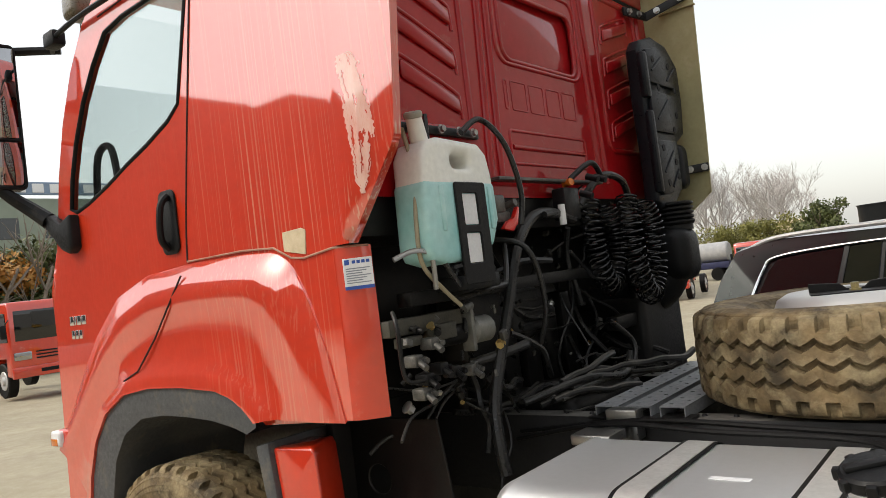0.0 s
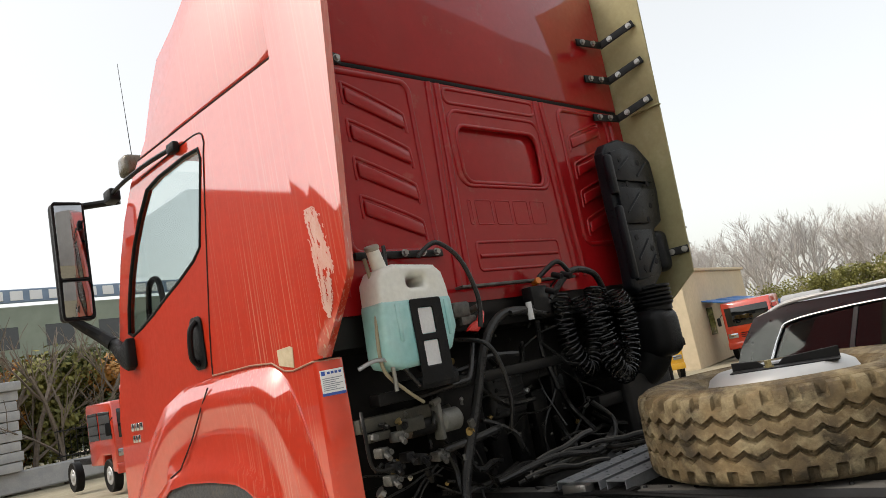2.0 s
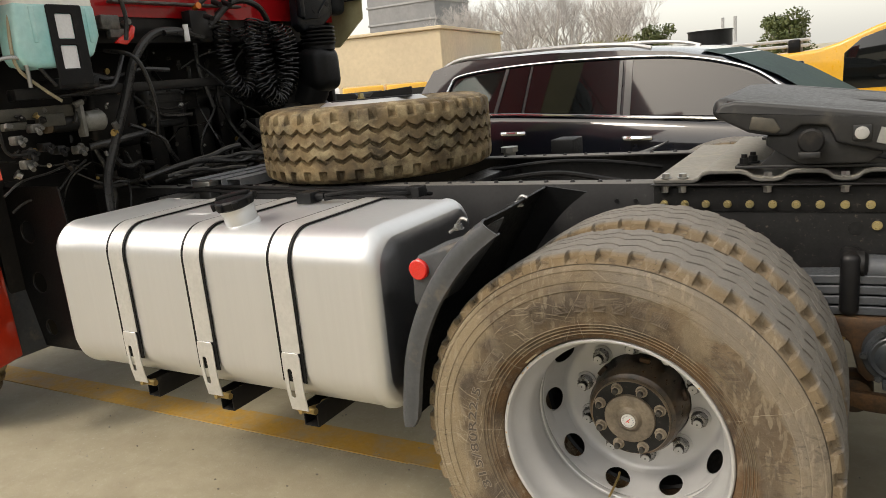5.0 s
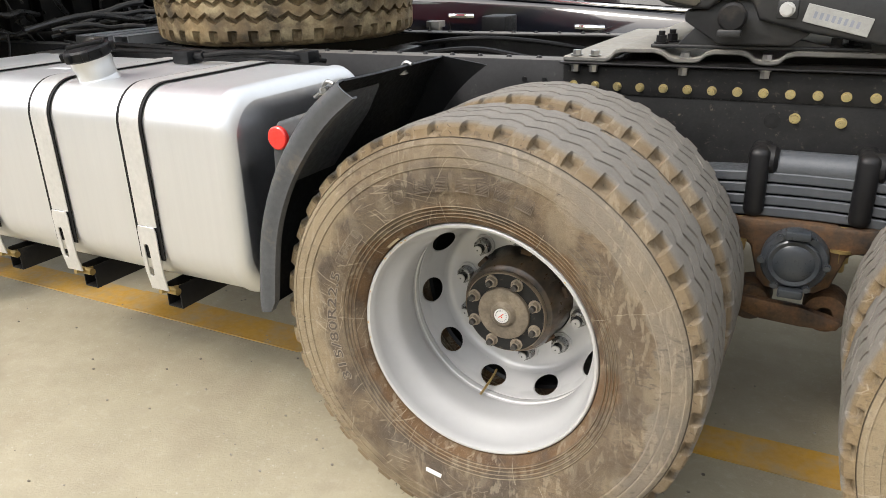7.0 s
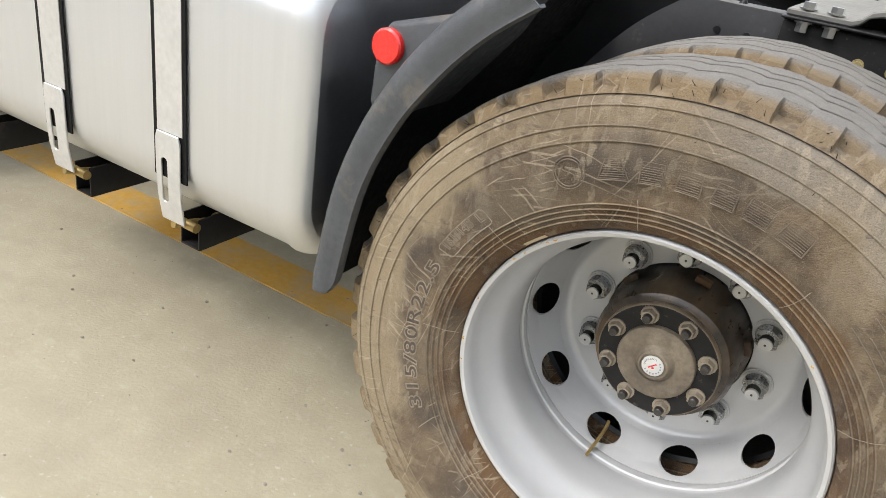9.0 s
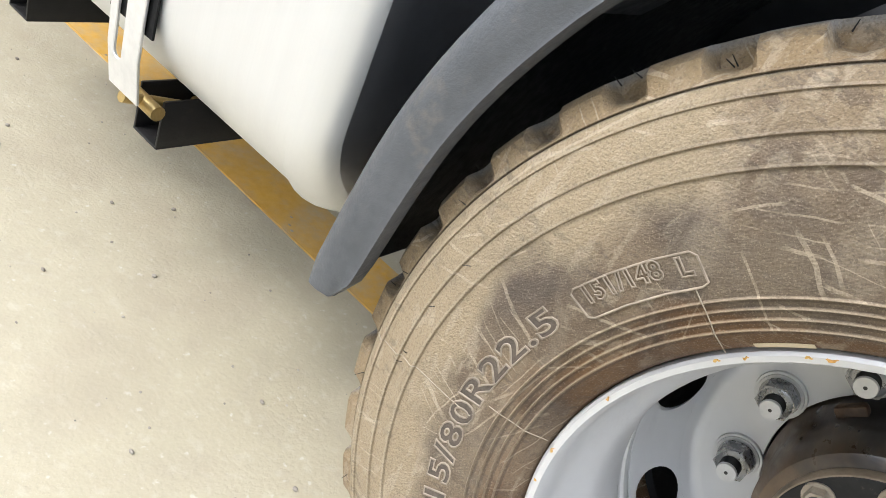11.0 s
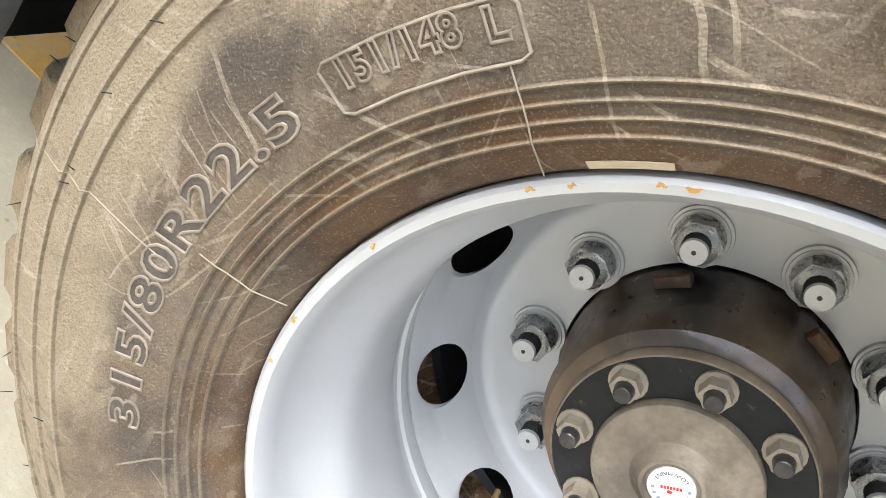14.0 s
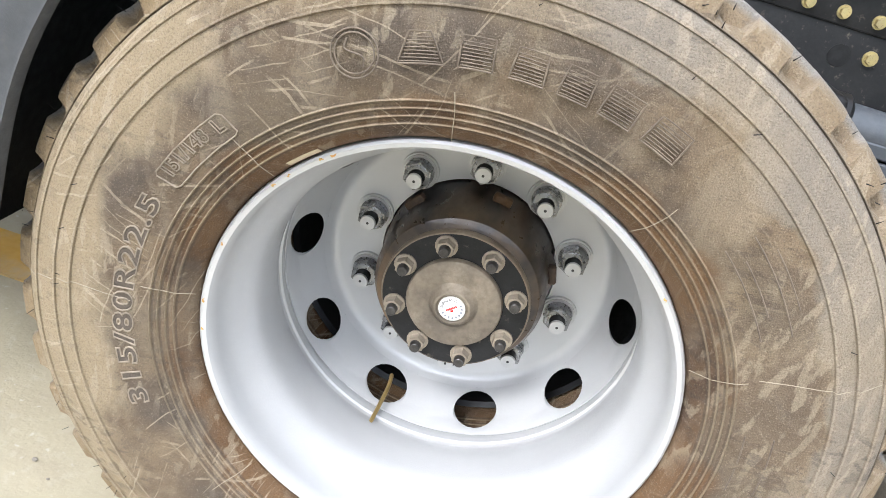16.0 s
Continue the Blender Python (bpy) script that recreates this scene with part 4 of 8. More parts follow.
stations = [(X0 + 0.0, 0.10), (X0 + 0.004, 0.03), (X0 + 0.016, 0.008), (X0 + 0.035, -0.001), (X0 + 0.042, -0.004), (X0 + 0.052, -0.004), (X0 + 0.060, 0.0)]
stations += [(X0 + 0.06 + (X1 - X0 - 0.12) * k / 12, 0.0) for k in range(1, 13)]
stations += [(X1 - 0.058, -0.004), (X1 - 0.048, -0.003), (X1 - 0.036, 0.001), (X1 - 0.024, 0.007), (X1 - 0.014, 0.016), (X1 - 0.007, 0.028)]
loft(tank, [ring_at(x, i) for x, i in stations], True)
vs = [tank.verts.new(q) for q in ring_at(X0, 0.10)]
tank.faces.new(vs)
bmesh.ops.remove_doubles(tank, verts=tank.verts, dist=0.0005)
bmesh.ops.recalc_face_normals(tank, faces=tank.faces)
tank_ob = part("fuel_tank", tank, tank_alu, truck, "brushed aluminium fuel tank with rounded ends", 40)
end = B()
loft(end, [ring_at(x, i) for x, i in ((X1 - 0.007, 0.028), (X1 - 0.002, 0.042), (X1, 0.06), (X1 + 0.001, 0.10))], True)
end.faces.new([end.verts.new(q) for q in ring_at(X1 + 0.001, 0.10)])
bmesh.ops.remove_doubles(end, verts=end.verts, dist=0.0005)
bmesh.ops.recalc_face_normals(end, faces=end.faces)
part("tank_end", end, tank_polished, tank_ob, "smooth polished end of the tank", 50)


def belt(x, w, gap, thick, z_low):
    """A band over the tank from the lower front edge up, over the top and down the back."""
    out = rrect(-1.232 - gap, -0.60 + gap, 0.505 - gap, 1.085 + gap, 0.105 + gap, 10)
    n = len(out)
    path = [(-1.232 - gap, z_low)]
    for k in range(n):
        y, z = out[(22 - k) % n]
        if z > 0.62 or y > -0.9:
            path.append((y, z))
    path = [(-1.232 - gap, z_low)] + [q for q in path[1:] if not (q[0] < -1.0 and q[1] < z_low)]
    t = B()
    rows = []
    for i, (y, z) in enumerate(path):
        a, b = path[max(i - 1, 0)], path[min(i + 1, len(path) - 1)]
        d = Vector((b[0] - a[0], b[1] - a[1])).normalized()
        nn = Vector((-d[1], d[0])) * thick
        rows.append([t.verts.new((x - w / 2, y, z)), t.verts.new((x + w / 2, y, z)), t.verts.new((x + w / 2, y + nn[0], z + nn[1])), t.verts.new((x - w / 2, y + nn[0], z + nn[1]))])
    for a, b in zip(rows, rows[1:]):
        for k in range(4):
            t.faces.new((a[k], a[(k + 1) % 4], b[(k + 1) % 4], b[k]))
    t.faces.new(rows[0]), t.faces.new(rows[-1])
    bmesh.ops.recalc_face_normals(t, faces=t.faces)
    return t


for xs in (-1.755, -1.375, -1.0):
    part("rubber_strip", belt(xs - 0.001, 0.096, 0.0025, 0.0035, 0.60), dark_rubber, tank_ob, "black rubber strip under the strap")
    st = belt(xs, 0.074, 0.0045, 0.003, 0.70)
    part("tank_strap", st, strap_steel, tank_ob, "flat steel tank strap")
    hk = B()
    prism(hk, [(xs - 0.034, 0.50), (xs + 0.034, 0.50), (xs + 0.034, 0.56), (xs + 0.034, 0.62), (xs + 0.034, 0.685), (xs + 0.028, 0.70), (xs - 0.034, 0.70), (xs - 0.038, 0.685), (xs - 0.038, 0.62), (xs - 0.036, 0.56)], "xz", -1.2400, -1.2450, 0.0012, 1, holes=[rrect(xs - 0.022, xs - 0.004, 0.545, 0.645, 0.0085)])
    for v in hk.verts:
        v.co.y += 0.15 * max(0.0, 0.57 - v.co.z)
    part("strap_hook", hk, strap_steel, tank_ob, "slotted steel strap end")
    ft = B()
    box(ft, (xs - 0.030, -1.19, 0.425), (xs - 0.025, -0.45, 0.50), 0.002)
    box(ft, (xs + 0.025, -1.19, 0.425), (xs + 0.030, -0.45, 0.50), 0.002)
    box(ft, (xs - 0.030, -1.19, 0.423), (xs + 0.030, -0.45, 0.428), 0.002)
    box(ft, (xs - 0.02, -0.50, 0.42), (xs + 0.02, -0.43, 0.92), 0.004)
    part("tank_bracket", ft, black_steel, truck, "black steel channel bracket below the tank")
    tb = B()
    rod(tb, (xs, -1.235, 0.495), (xs, -1.06, 0.455), 0.008, 12)
    hexbolt(tb, (xs, -1.11, 0.462), (0, -0.97, 0.2), 0.016, 0.016)
    rod(tb, (xs - 0.034, -1.2, 0.485), (xs + 0.034, -1.2, 0.485), 0.011, 14)
    part("strap_bolt", tb, brass, tank_ob, "brass-coloured tension bolt")
nk = B()
CAP = pose(-1.25, -1.105, 1.078, 13, -4, 0)
lathe(nk, [(0.062, -0.02), (0.058, 0.01), (0.055, 0.014), (0.055, 0.045), (0.058, 0.05), (0.058, 0.07), (0, 0.07)], 40, CAP @ pose(0, 0, 0, 90, 0, 0))
part("filler_neck", nk, tank_alu, tank_ob, "welded filler neck")
fc = B()
lathe(fc, [(0, 0.07), (0.062, 0.07), (0.066, 0.075), (0.066, 0.096), (0.06, 0.102), (0.03, 0.104), (0, 0.104)], 40, CAP @ pose(0, 0, 0, 90, 0, 0))
for k in range(8):
    a = 2 * math.pi * k / 8
    box(fc, (-0.014, -0.010, 0.0), (0.014, 0.010, 0.024), 0.004, 2, CAP @ pose(0, 0, 0.074) @ pose(0, 0, 0, 0, 0, 45 * k) @ pose(0.063, 0, 0))
box(fc, (-0.055, -0.012, 0.1), (0.055, 0.012, 0.114), 0.005, 2, CAP @ pose(0, 0, 0, 0, 0, 25))
part("filler_cap", fc, black_plastic, tank_ob, "black ribbed plastic filler cap")
sn = B()
box(sn, (-1.275, -0.80, 1.086), (-1.205, -0.73, 1.128), 0.006)
rod(sn, (-1.205, -0.765, 1.108), (-1.165, -0.765, 1.112), 0.013, 12)
part("fuel_sender", sn, black_plastic, tank_ob, "black sender block on the tank")
for k, pts in enumerate(([(-1.17, -0.765, 1.112), (-1.08, -0.74, 1.122), (-0.95, -0.68, 1.115), (-0.88, -0.62, 1.10)], [(-1.17, -0.765, 1.10), (-1.06, -0.72, 1.112), (-0.9, -0.66, 1.10), (-0.84, -0.55, 1.08)],
                       [(-2.5, -0.5, 1.02), (-2.1, -0.56, 1.098), (-1.75, -0.62, 1.10), (-1.4, -0.66, 1.105), (-1.27, -0.74, 1.10)], [(-2.5, -0.47, 1.04), (-2.0, -0.53, 1.105), (-1.6, -0.585, 1.11), (-1.2, -0.60, 1.10), (-0.86, -0.55, 1.09)])):
    hb = B()
    tube(hb, curve_pts(pts), 0.0085, 8)
    part("fuel_line", hb, dark_rubber, truck)
cb = B()
box(cb, (-0.90, -0.64, 1.08), (-0.84, -0.58, 1.118), 0.004)
part("line_clip", cb, black_plastic, truck)
lb2 = B()
box(lb2, (-1.63, -1.0, 1.0855), (-1.535, -0.975, 1.0865), 0.0004, 1)
part("tank_label", lb2, white_paint, tank_ob, "small pale label")

# -- chassis rails --
for side in (-1, 1):
    rb = B()
    y = 0.43 * side
    prism(rb, [(y, 0.80), (y, 1.09), (y - 0.085 * side, 1.09), (y - 0.085 * side, 1.082), (y - 0.008 * side, 1.082), (y - 0.008 * side, 0.808), (y - 0.085 * side, 0.808), (y - 0.085 * side, 0.80)], "yz", -4.3, 2.6, 0.0025)
    rail = part("frame_rail", rb, rail_black, truck, "black steel chassis rail")
    for k in range(46):
        x = -2.35 + 0.1 * k
        if -1.95 < x < -0.06 or k < 4:
            nb = B()
            rod(nb, (x, y - 0.045 * side, 1.09), (x, y - 0.045 * side, 1.097), 0.010, 10, 0.006)
            part("rivet", nb, black_steel, rail)
    if side < 0:
        fp = B()
        box(fp, (-0.052, -0.4385, 0.60), (2.2, -0.4315, 1.088), 0.003)
        box(fp, (-0.052, -0.444, 1.0), (2.2, -0.4375, 1.08), 0.002)
        part("side_plate", fp, chipped_black, rail, "black bolted side plate")
        for k in range(16):
            nb = hexbolt(B(), (-0.018 + 0.0655 * k, -0.444, 1.023), (0, -1, 0), 0.0095, 0.010)
            part("plate_bolt", nb, yellow_zinc, truck, "yellow zinc hexagon bolt")
        for x, z in ((0.590, 0.960), (0.70, 0.955), (0.83, 0.955)):
            part("plate_bolt", hexbolt(B(), (x, -0.4385, z), (0, -1, 0), 0.0105, 0.010), yellow_zinc, truck, "yellow zinc hexagon bolt")
        # flat black disc paints the dark inside of a plate hole
        hl = B()
        rod(hl, (0.536, -0.4386, 0.95), (0.536, -0.4396, 0.95), 0.021, 20)
        part("plate_hole", hl, mat("hole_shade", (0.004, 0.004, 0.004), None, 5, 0.9), rail)
        for x in (-0.115, -0.18, -0.40):
            nb = B()
            rod(nb, (x, -0.43, 1.03), (x, -0.434, 1.03), 0.008, 10)
            part("rivet", nb, black_steel, rail)
for x in (-2.4, -0.95, -0.05, 1.9):
    xb = B()
    box(xb, (x - 0.06, -0.42, 0.84), (x + 0.06, 0.42, 1.05), 0.01)
    part("cross_member", xb, black_steel, truck)
for pts, r in (([(-1.0, 0.1, 1.0), (-0.6, 0.02, 1.06), (-0.3, -0.1, 1.05), (0.1, -0.2, 1.0)], 0.012), ([(-1.1, 0.25, 1.02), (-0.7, 0.2, 1.08), (-0.45, 0.28, 1.07), (-0.2, 0.36, 1.03)], 0.01),
               ([(-2.3, -0.2, 1.0), (-1.5, -0.1, 1.0), (-0.5, -0.05, 1.0), (0.3, 0, 1.0)], 0.02)):
    part("chassis_hose", tube(B(), curve_pts(pts), r, 8), dark_rubber, truck)
ps = B()
rod(ps, (-2.5, 0, 0.72), (0.0, 0, 0.60), 0.055, 20)
part("drive_shaft", ps, black_steel, truck)
ax = B()
for x in (0.004, 1.304):
    rod(ax, (x, -0.75, 0.527), (x, 0.75, 0.527), 0.09, 20)
    t = B()
    bmesh.ops.create_uvsphere(t, u_segments=20, v_segments=12, radius=0.22, matrix=Matrix.Translation((x, 0, 0.54)))
    absorb(ax, t)
part("axle", ax, black_steel, truck, "black drive axles")

# unseen far-side tank, added to keep light from under the chassis
ob = B()
rod(ob, (-2.3, 0.86, 0.72), (-0.85, 0.86, 0.72), 0.26, 32, bevel=0.05)
box(ob, (-1.9, 0.44, 0.68), (-1.8, 0.70, 0.76), 0.01)
box(ob, (-1.2, 0.44, 0.68), (-1.1, 0.70, 0.76), 0.01)
pieces("air_tank", ob, black_steel, truck, "black tank added on the far rail to block light")

# -- bogie springs and trunnion --
sp = B()
rod(sp, (0.56, -0.505, 0.845), (1.02, -0.505, 0.845), 0.043, 24, bevel=0.01)
for k in range(4):
    z = 0.838 - 0.031 * k
    half = 0.62 - 0.03 * k
    top, bot = [], []
    for i in range(17):
        u = -1 + i / 8
        zz = z - 0.05 * u * u * (1 if k < 5 else 0)
        top.append((0.65 + u * half, zz))
        bot.append((0.65 + u * half, zz - 0.026))
    prism(sp, top + bot[::-1], "xz", -0.55, -0.46, 0.003, 1)
part("leaf_spring", sp, mat("spring_paint", (0.06, 0.067, 0.077), (0.08, 0.085, 0.092), 10, 0.4, 0.1, bump=0.15), truck, "dark painted leaf spring pack")
for x in (0.525, 0.775):
    ub = B()
    box(ub, (x - 0.026, -0.572, 0.715), (x + 0.026, -0.44, 0.902), 0.02, 3)
    rod(ub, (x - 0.01, -0.52, 0.862), (x + 0.045, -0.52, 0.862), 0.040, 20, bevel=0.01)
    part("spring_clamp", ub, black_steel, truck)
    nb = B()
    rod(nb, (x - 0.03, -0.545, 0.715), (x - 0.03, -0.545, 0.59), 0.017, 14)
    hexbolt(nb, (x - 0.03, -0.545, 0.655), (0, 0, -1), 0.026, 0.03)
    part("clamp_bolt", nb, brass, truck, "rusty brass-coloured clamp nut")
sd = B()
prism(sd, [(0.42, 0.715), (0.88, 0.715), (0.86, 0.665), (0.765, 0.64), (0.735, 0.545), (0.70, 0.52), (0.58, 0.52), (0.555, 0.545), (0.53, 0.64), (0.44, 0.665)], "xz", -0.57, -0.40, 0.012)
part("spring_seat", sd, cast_iron, truck, "rusty cast spring seat")
tr = B()
lathe(tr, [(0, -0.078), (0.02, -0.079), (0.045, -0.076), (0.05, -0.072), (0.060, -0.075), (0.064, -0.072), (0.066, -0.064), (0.079, -0.060), (0.082, -0.055), (0.082, 0.0)], 40, pose(0.643, -0.555, 0.622))
for k in range(6):
    hexbolt(tr, Vector((0.643, -0.622, 0.622)) + polar(0.077, 30 + 60 * k, 0), (0, -1, 0), 0.008, 0.008)
for z in (0.702, 0.542):
    box(tr, (0.615, -0.648, z - 0.010), (0.675, -0.615, z + 0.012), 0.004, 2)
part("trunnion_cap", tr, mat("trunnion_blue_black", (0.035, 0.042, 0.05), (0.06, 0.065, 0.07), 15, 0.35, 0.3), truck, "dark round trunnion cap")
tq = B()
for x in (0.545, 0.735):
    lathe(tq, [(0.02, -0.05), (0.052, -0.05), (0.056, -0.04), (0.056, 0.04), (0.02, 0.05)], 28, pose(x, -0.50, 0.462))
prism(tq, [(0.51, 0.487), (0.60, 0.482), (0.68, 0.478), (0.78, 0.452), (0.77, 0.425), (0.68, 0.420), (0.58, 0.425), (0.51, 0.447)], "xz", -0.57, -0.54, 0.006)
part("torque_rod", tq, cast_iron, truck, "rusty torque rod ends")

# -- quarter mudguard before the rear wheel --
mg = B()


outer_line = [(-0.592, 0.533), (-0.563, 0.73), (-0.515, 0.87), (-0.449, 0.984), (-0.373, 1.075), (-0.287, 1.142)]
inner_line = [(-0.530, 0.541), (-0.496, 0.745), (-0.443, 0.878), (-0.375, 0.979), (-0.309, 1.051), (-0.240, 1.105)]


def guard_row(pts, y, inward=0.0):
    row = resample(curve_pts([(u, y, v) for u, v in pts]), 26)
    mid = resample(curve_pts([((a + c) / 2, y, (b + d) / 2) for (a, b), (c, d) in zip(outer_line, inner_line)]), 26)
    ends = [max(0.0, 0.45 * (1 - k / 1.2)) for k in range(26)]
    return [p.lerp(q, max(inward, e)) for p, q, e in zip(row, mid, ends)]


loft(mg, [guard_row(inner_line, -1.258), guard_row(inner_line, -1.272), guard_row(inner_line, -1.277, 0.05), guard_row(inner_line, -1.276, 0.15), guard_row(inner_line, -1.279, 0.5), guard_row(outer_line, -1.281, 0.98), guard_row(outer_line, -1.279, 0.6), guard_row(outer_line, -1.274, 0.3), guard_row(outer_line, -1.266, 0.12), guard_row(outer_line, -1.255, 0.03), guard_row(outer_line, -1.240)])
thicken(mg, 0.005)
guard = part("mudguard_edge", mg, grey_plastic, truck, "grey plastic mudguard edge", 40)
mi = B()
rows = []
for k in range(9):
    f = k / 8
    g = min(1.0, 4 * f)
    rows.append([p + Vector((-0.075 * f * max(0, (i - 18) / 7), 0, -0.02 * f * max(0, (i - 18) / 7))) for i, p in enumerate(guard_row(outer_line, -1.243 + f * 0.605, 0.06 + 0.10 * g))])
loft(mi, rows)
thicken(mi, 0.005)
part("mudguard", mi, black_plastic, truck, "black plastic quarter mudguard", 40)
mw = B()
loft(mw, [rows[8], [p.lerp(q, 1.0) + Vector((0.0, 0.03, 0.0)) for p, q in zip(rows[8], guard_row([(u + 0.012, v - 0.012) for u, v in inner_line], -0.637))]])
thicken(mw, 0.005)
part("mudguard_wall", mw, black_plastic, truck, "black inner wall of the mudguard", 40)
bk = B()
prism(bk, [(-0.562, 0.87), (-0.558, 0.990), (-0.535, 1.018), (-0.42, 1.055), (-0.335, 1.10), (-0.38, 1.02), (-0.50, 0.87)], "xz", -1.185, -1.0, 0.012, 3)
part("mudguard_bracket", bk, grey_plastic, truck, "grey moulded mudguard bracket")
rf = B()
lathe(rf, [(0, -0.007), (0.026, -0.007), (0.0295, -0.004), (0.0305, 0.01), (0, 0.01)], 40, pose(-0.530, -1.19, 0.980))
part("reflector", rf, red_lens, truck, "round red side reflector")
for p in ((-0.43, -1.12, 1.082), (-0.35, -0.88, 1.10)):
    wb = B()
    tube(wb, curve_pts([(p[0] - 0.03, p[1], p[2] - 0.01), (p[0] - 0.01, p[1], p[2] + 0.004), (p[0] + 0.01, p[1], p[2] + 0.03), (p[0] + 0.03, p[1], p[2] + 0.026)]), 0.005, 8)
    hexbolt(wb, p, (0, 0, 1), 0.012, 0.012)
    part("guard_clip", wb, bolt_steel, truck)
wa = B()
rod(wa, (-0.50, -0.43, 1.0), (-0.47, -1.12, 1.01), 0.02, 12)
box(wa, (-0.56, -0.50, 0.97), (-0.44, -0.43, 1.03), 0.004)
part("guard_arm", wa, black_steel, truck)

# -- cab --
SIDE = -1.22
cab_b = B()
arch = [(-4.17, 0.84), (-4.15, 0.95), (-4.09, 1.10), (-3.98, 1.22), (-3.82, 1.295), (-3.62, 1.32), (-3.40, 1.322), (-3.18, 1.31), (-3.06, 1.275), (-2.99, 1.225)]
win = [(-4.185, 2.125), (-4.15, 2.25), (-4.08, 2.40), (-3.985, 2.545), (-3.87, 2.67), (-3.745, 2.775), (-3.60, 2.795), (-3.30, 2.80), (-3.175, 2.79), (-3.165, 2.74), (-3.285, 2.37), (-3.36, 2.325), (-3.52, 2.27), (-3.68, 2.225), (-3.85, 2.17), (-4.02, 2.125), (-4.13, 2.105)]
side_outline = [(-4.49, 0.84)] + arch + [(-2.572, 1.25), (-2.572, 1.765), (-2.50, 1.765), (-2.50, 2.925), (-3.80, 2.945), (-3.92, 2.86), (-4.06, 2.70), (-4.18, 2.50), (-4.27, 2.28), (-4.33, 2.06), (-4.45, 1.70)]
prism(cab_b, side_outline, "xz", SIDE, SIDE + 0.03, holes=[win])
cab = part("cab", cab_b, red_streaked, truck, "red painted cab side with pale run-off streaks", 25)
ob = B()
corner = [(-2.572, SIDE), (-2.552, SIDE + 0.005), (-2.535, SIDE + 0.014), (-2.518, SIDE + 0.027), (-2.502, SIDE + 0.042), (-2.486, SIDE + 0.060), (-2.481, SIDE + 0.067)]
corner += [(-2.495, SIDE + 0.068), (-2.515, SIDE + 0.05), (-2.54, SIDE + 0.036), (-2.572, SIDE + 0.028)]
loft(ob, [[(x, y, z) for x, y in corner] for z in (1.25, 1.30, 1.50, 1.70, 1.757)], True)
for z in (1.25, 1.757):
    ob.faces.new([ob.verts.new((x, y, z)) for x, y in corner])
bmesh.ops.remove_doubles(ob, verts=ob.verts, dist=0.0005)
bmesh.ops.recalc_face_normals(ob, faces=ob.faces)
part("cab_corner", ob, red_paint, cab, "rounded red lower corner of the cab", 50)
# far side, roof, nose, floor: plain panels that close the cab
ob = B()
far_outline = [(min(x, -2.57), z) for x, z in side_outline]
prism(ob, far_outline, "xz", 1.19, 1.22, holes=[win])
part("side_panel", ob, red_shaded, cab)
ob = B()
nose = [(-4.49, 0.84), (-4.60, 1.0), (-4.62, 1.8), (-4.50, 2.02), (-4.45, 1.70)]
prism(ob, nose, "xz", -1.16, 1.16, 0.02)
box(ob, (-4.52, -1.19, 0.84), (-4.44, 1.19, 1.9), 0.03, 3)
part("nose_panel", ob, red_paint, cab)
ob = B()
loft(ob, [[(-4.42, y, 2.02) for y in (-1.14, -0.6, 0, 0.6, 1.14)], [(-4.22, y, 2.5) for y in (-1.14, -0.6, 0, 0.6, 1.14)], [(-3.86, y, 2.92) for y in (-1.14, -0.6, 0, 0.6, 1.14)]])
gl = part("windscreen", ob, clear_glass, cab, "clear windscreen")
ob = B()
prism(ob, win, "xz", SIDE + 0.012, SIDE + 0.016)
part("door_glass", ob, clear_glass, cab, "clear door window with reflections")
ob = B()
prism(ob, win, "xz", 1.20, 1.204)
part("door_glass", ob, clear_glass, cab)
ob = B()
tube(ob, [(u, SIDE + 0.003, v) for u, v in win], 0.0095, 8, True)
part("window_seal", ob, dark_rubber, cab, "black rubber window seal")
ob = B()
box(ob, (-4.4, -1.18, 1.78), (-2.50, 1.18, 1.94), 0.01)
# two upright plates added to keep daylight out of the engine bay
box(ob, (-2.98, -0.98, 0.5), (-2.94, 1.15, 1.79), 0.01)
box(ob, (-4.4, 1.12, 0.7), (-2.5, 1.16, 1.79), 0.01)
pieces("cab_floor", ob, engine_black, cab)
ob = B()
tube(ob, [(-3.95 + 0.20 * math.cos(a) * 0.5, -0.62 + 0.23 * math.sin(a), 2.14 + 0.20 * math.cos(a)) for a in [2 * math.pi * k / 28 for k in range(28)]], 0.017, 8, True)
rod(ob, (-3.95, -0.62, 2.14), (-4.25, -0.62, 1.8), 0.03)
part("steering_wheel", ob, black_plastic, cab, "dark steering wheel")
ob = B()
tube(ob, curve_pts([(-4.13, -1.13, 2.12), (-4.08, -1.13, 2.34), (-3.98, -1.12, 2.36), (-3.94, -1.12, 2.16)]), 0.016, 8)
part("grab_handle", ob, black_plastic, cab)
for y0, y1 in ((-0.95, -0.35), (0.35, 0.95)):
    ob = B()
    box(ob, (-3.55, y0, 1.95), (-3.38, y1, 2.42), 0.06, 3)
    box(ob, (-3.52, (y0 + y1) / 2 - 0.14, 2.42), (-3.42, (y0 + y1) / 2 + 0.14, 2.58), 0.04, 3)
    part("seat", ob, grey_plastic, cab)

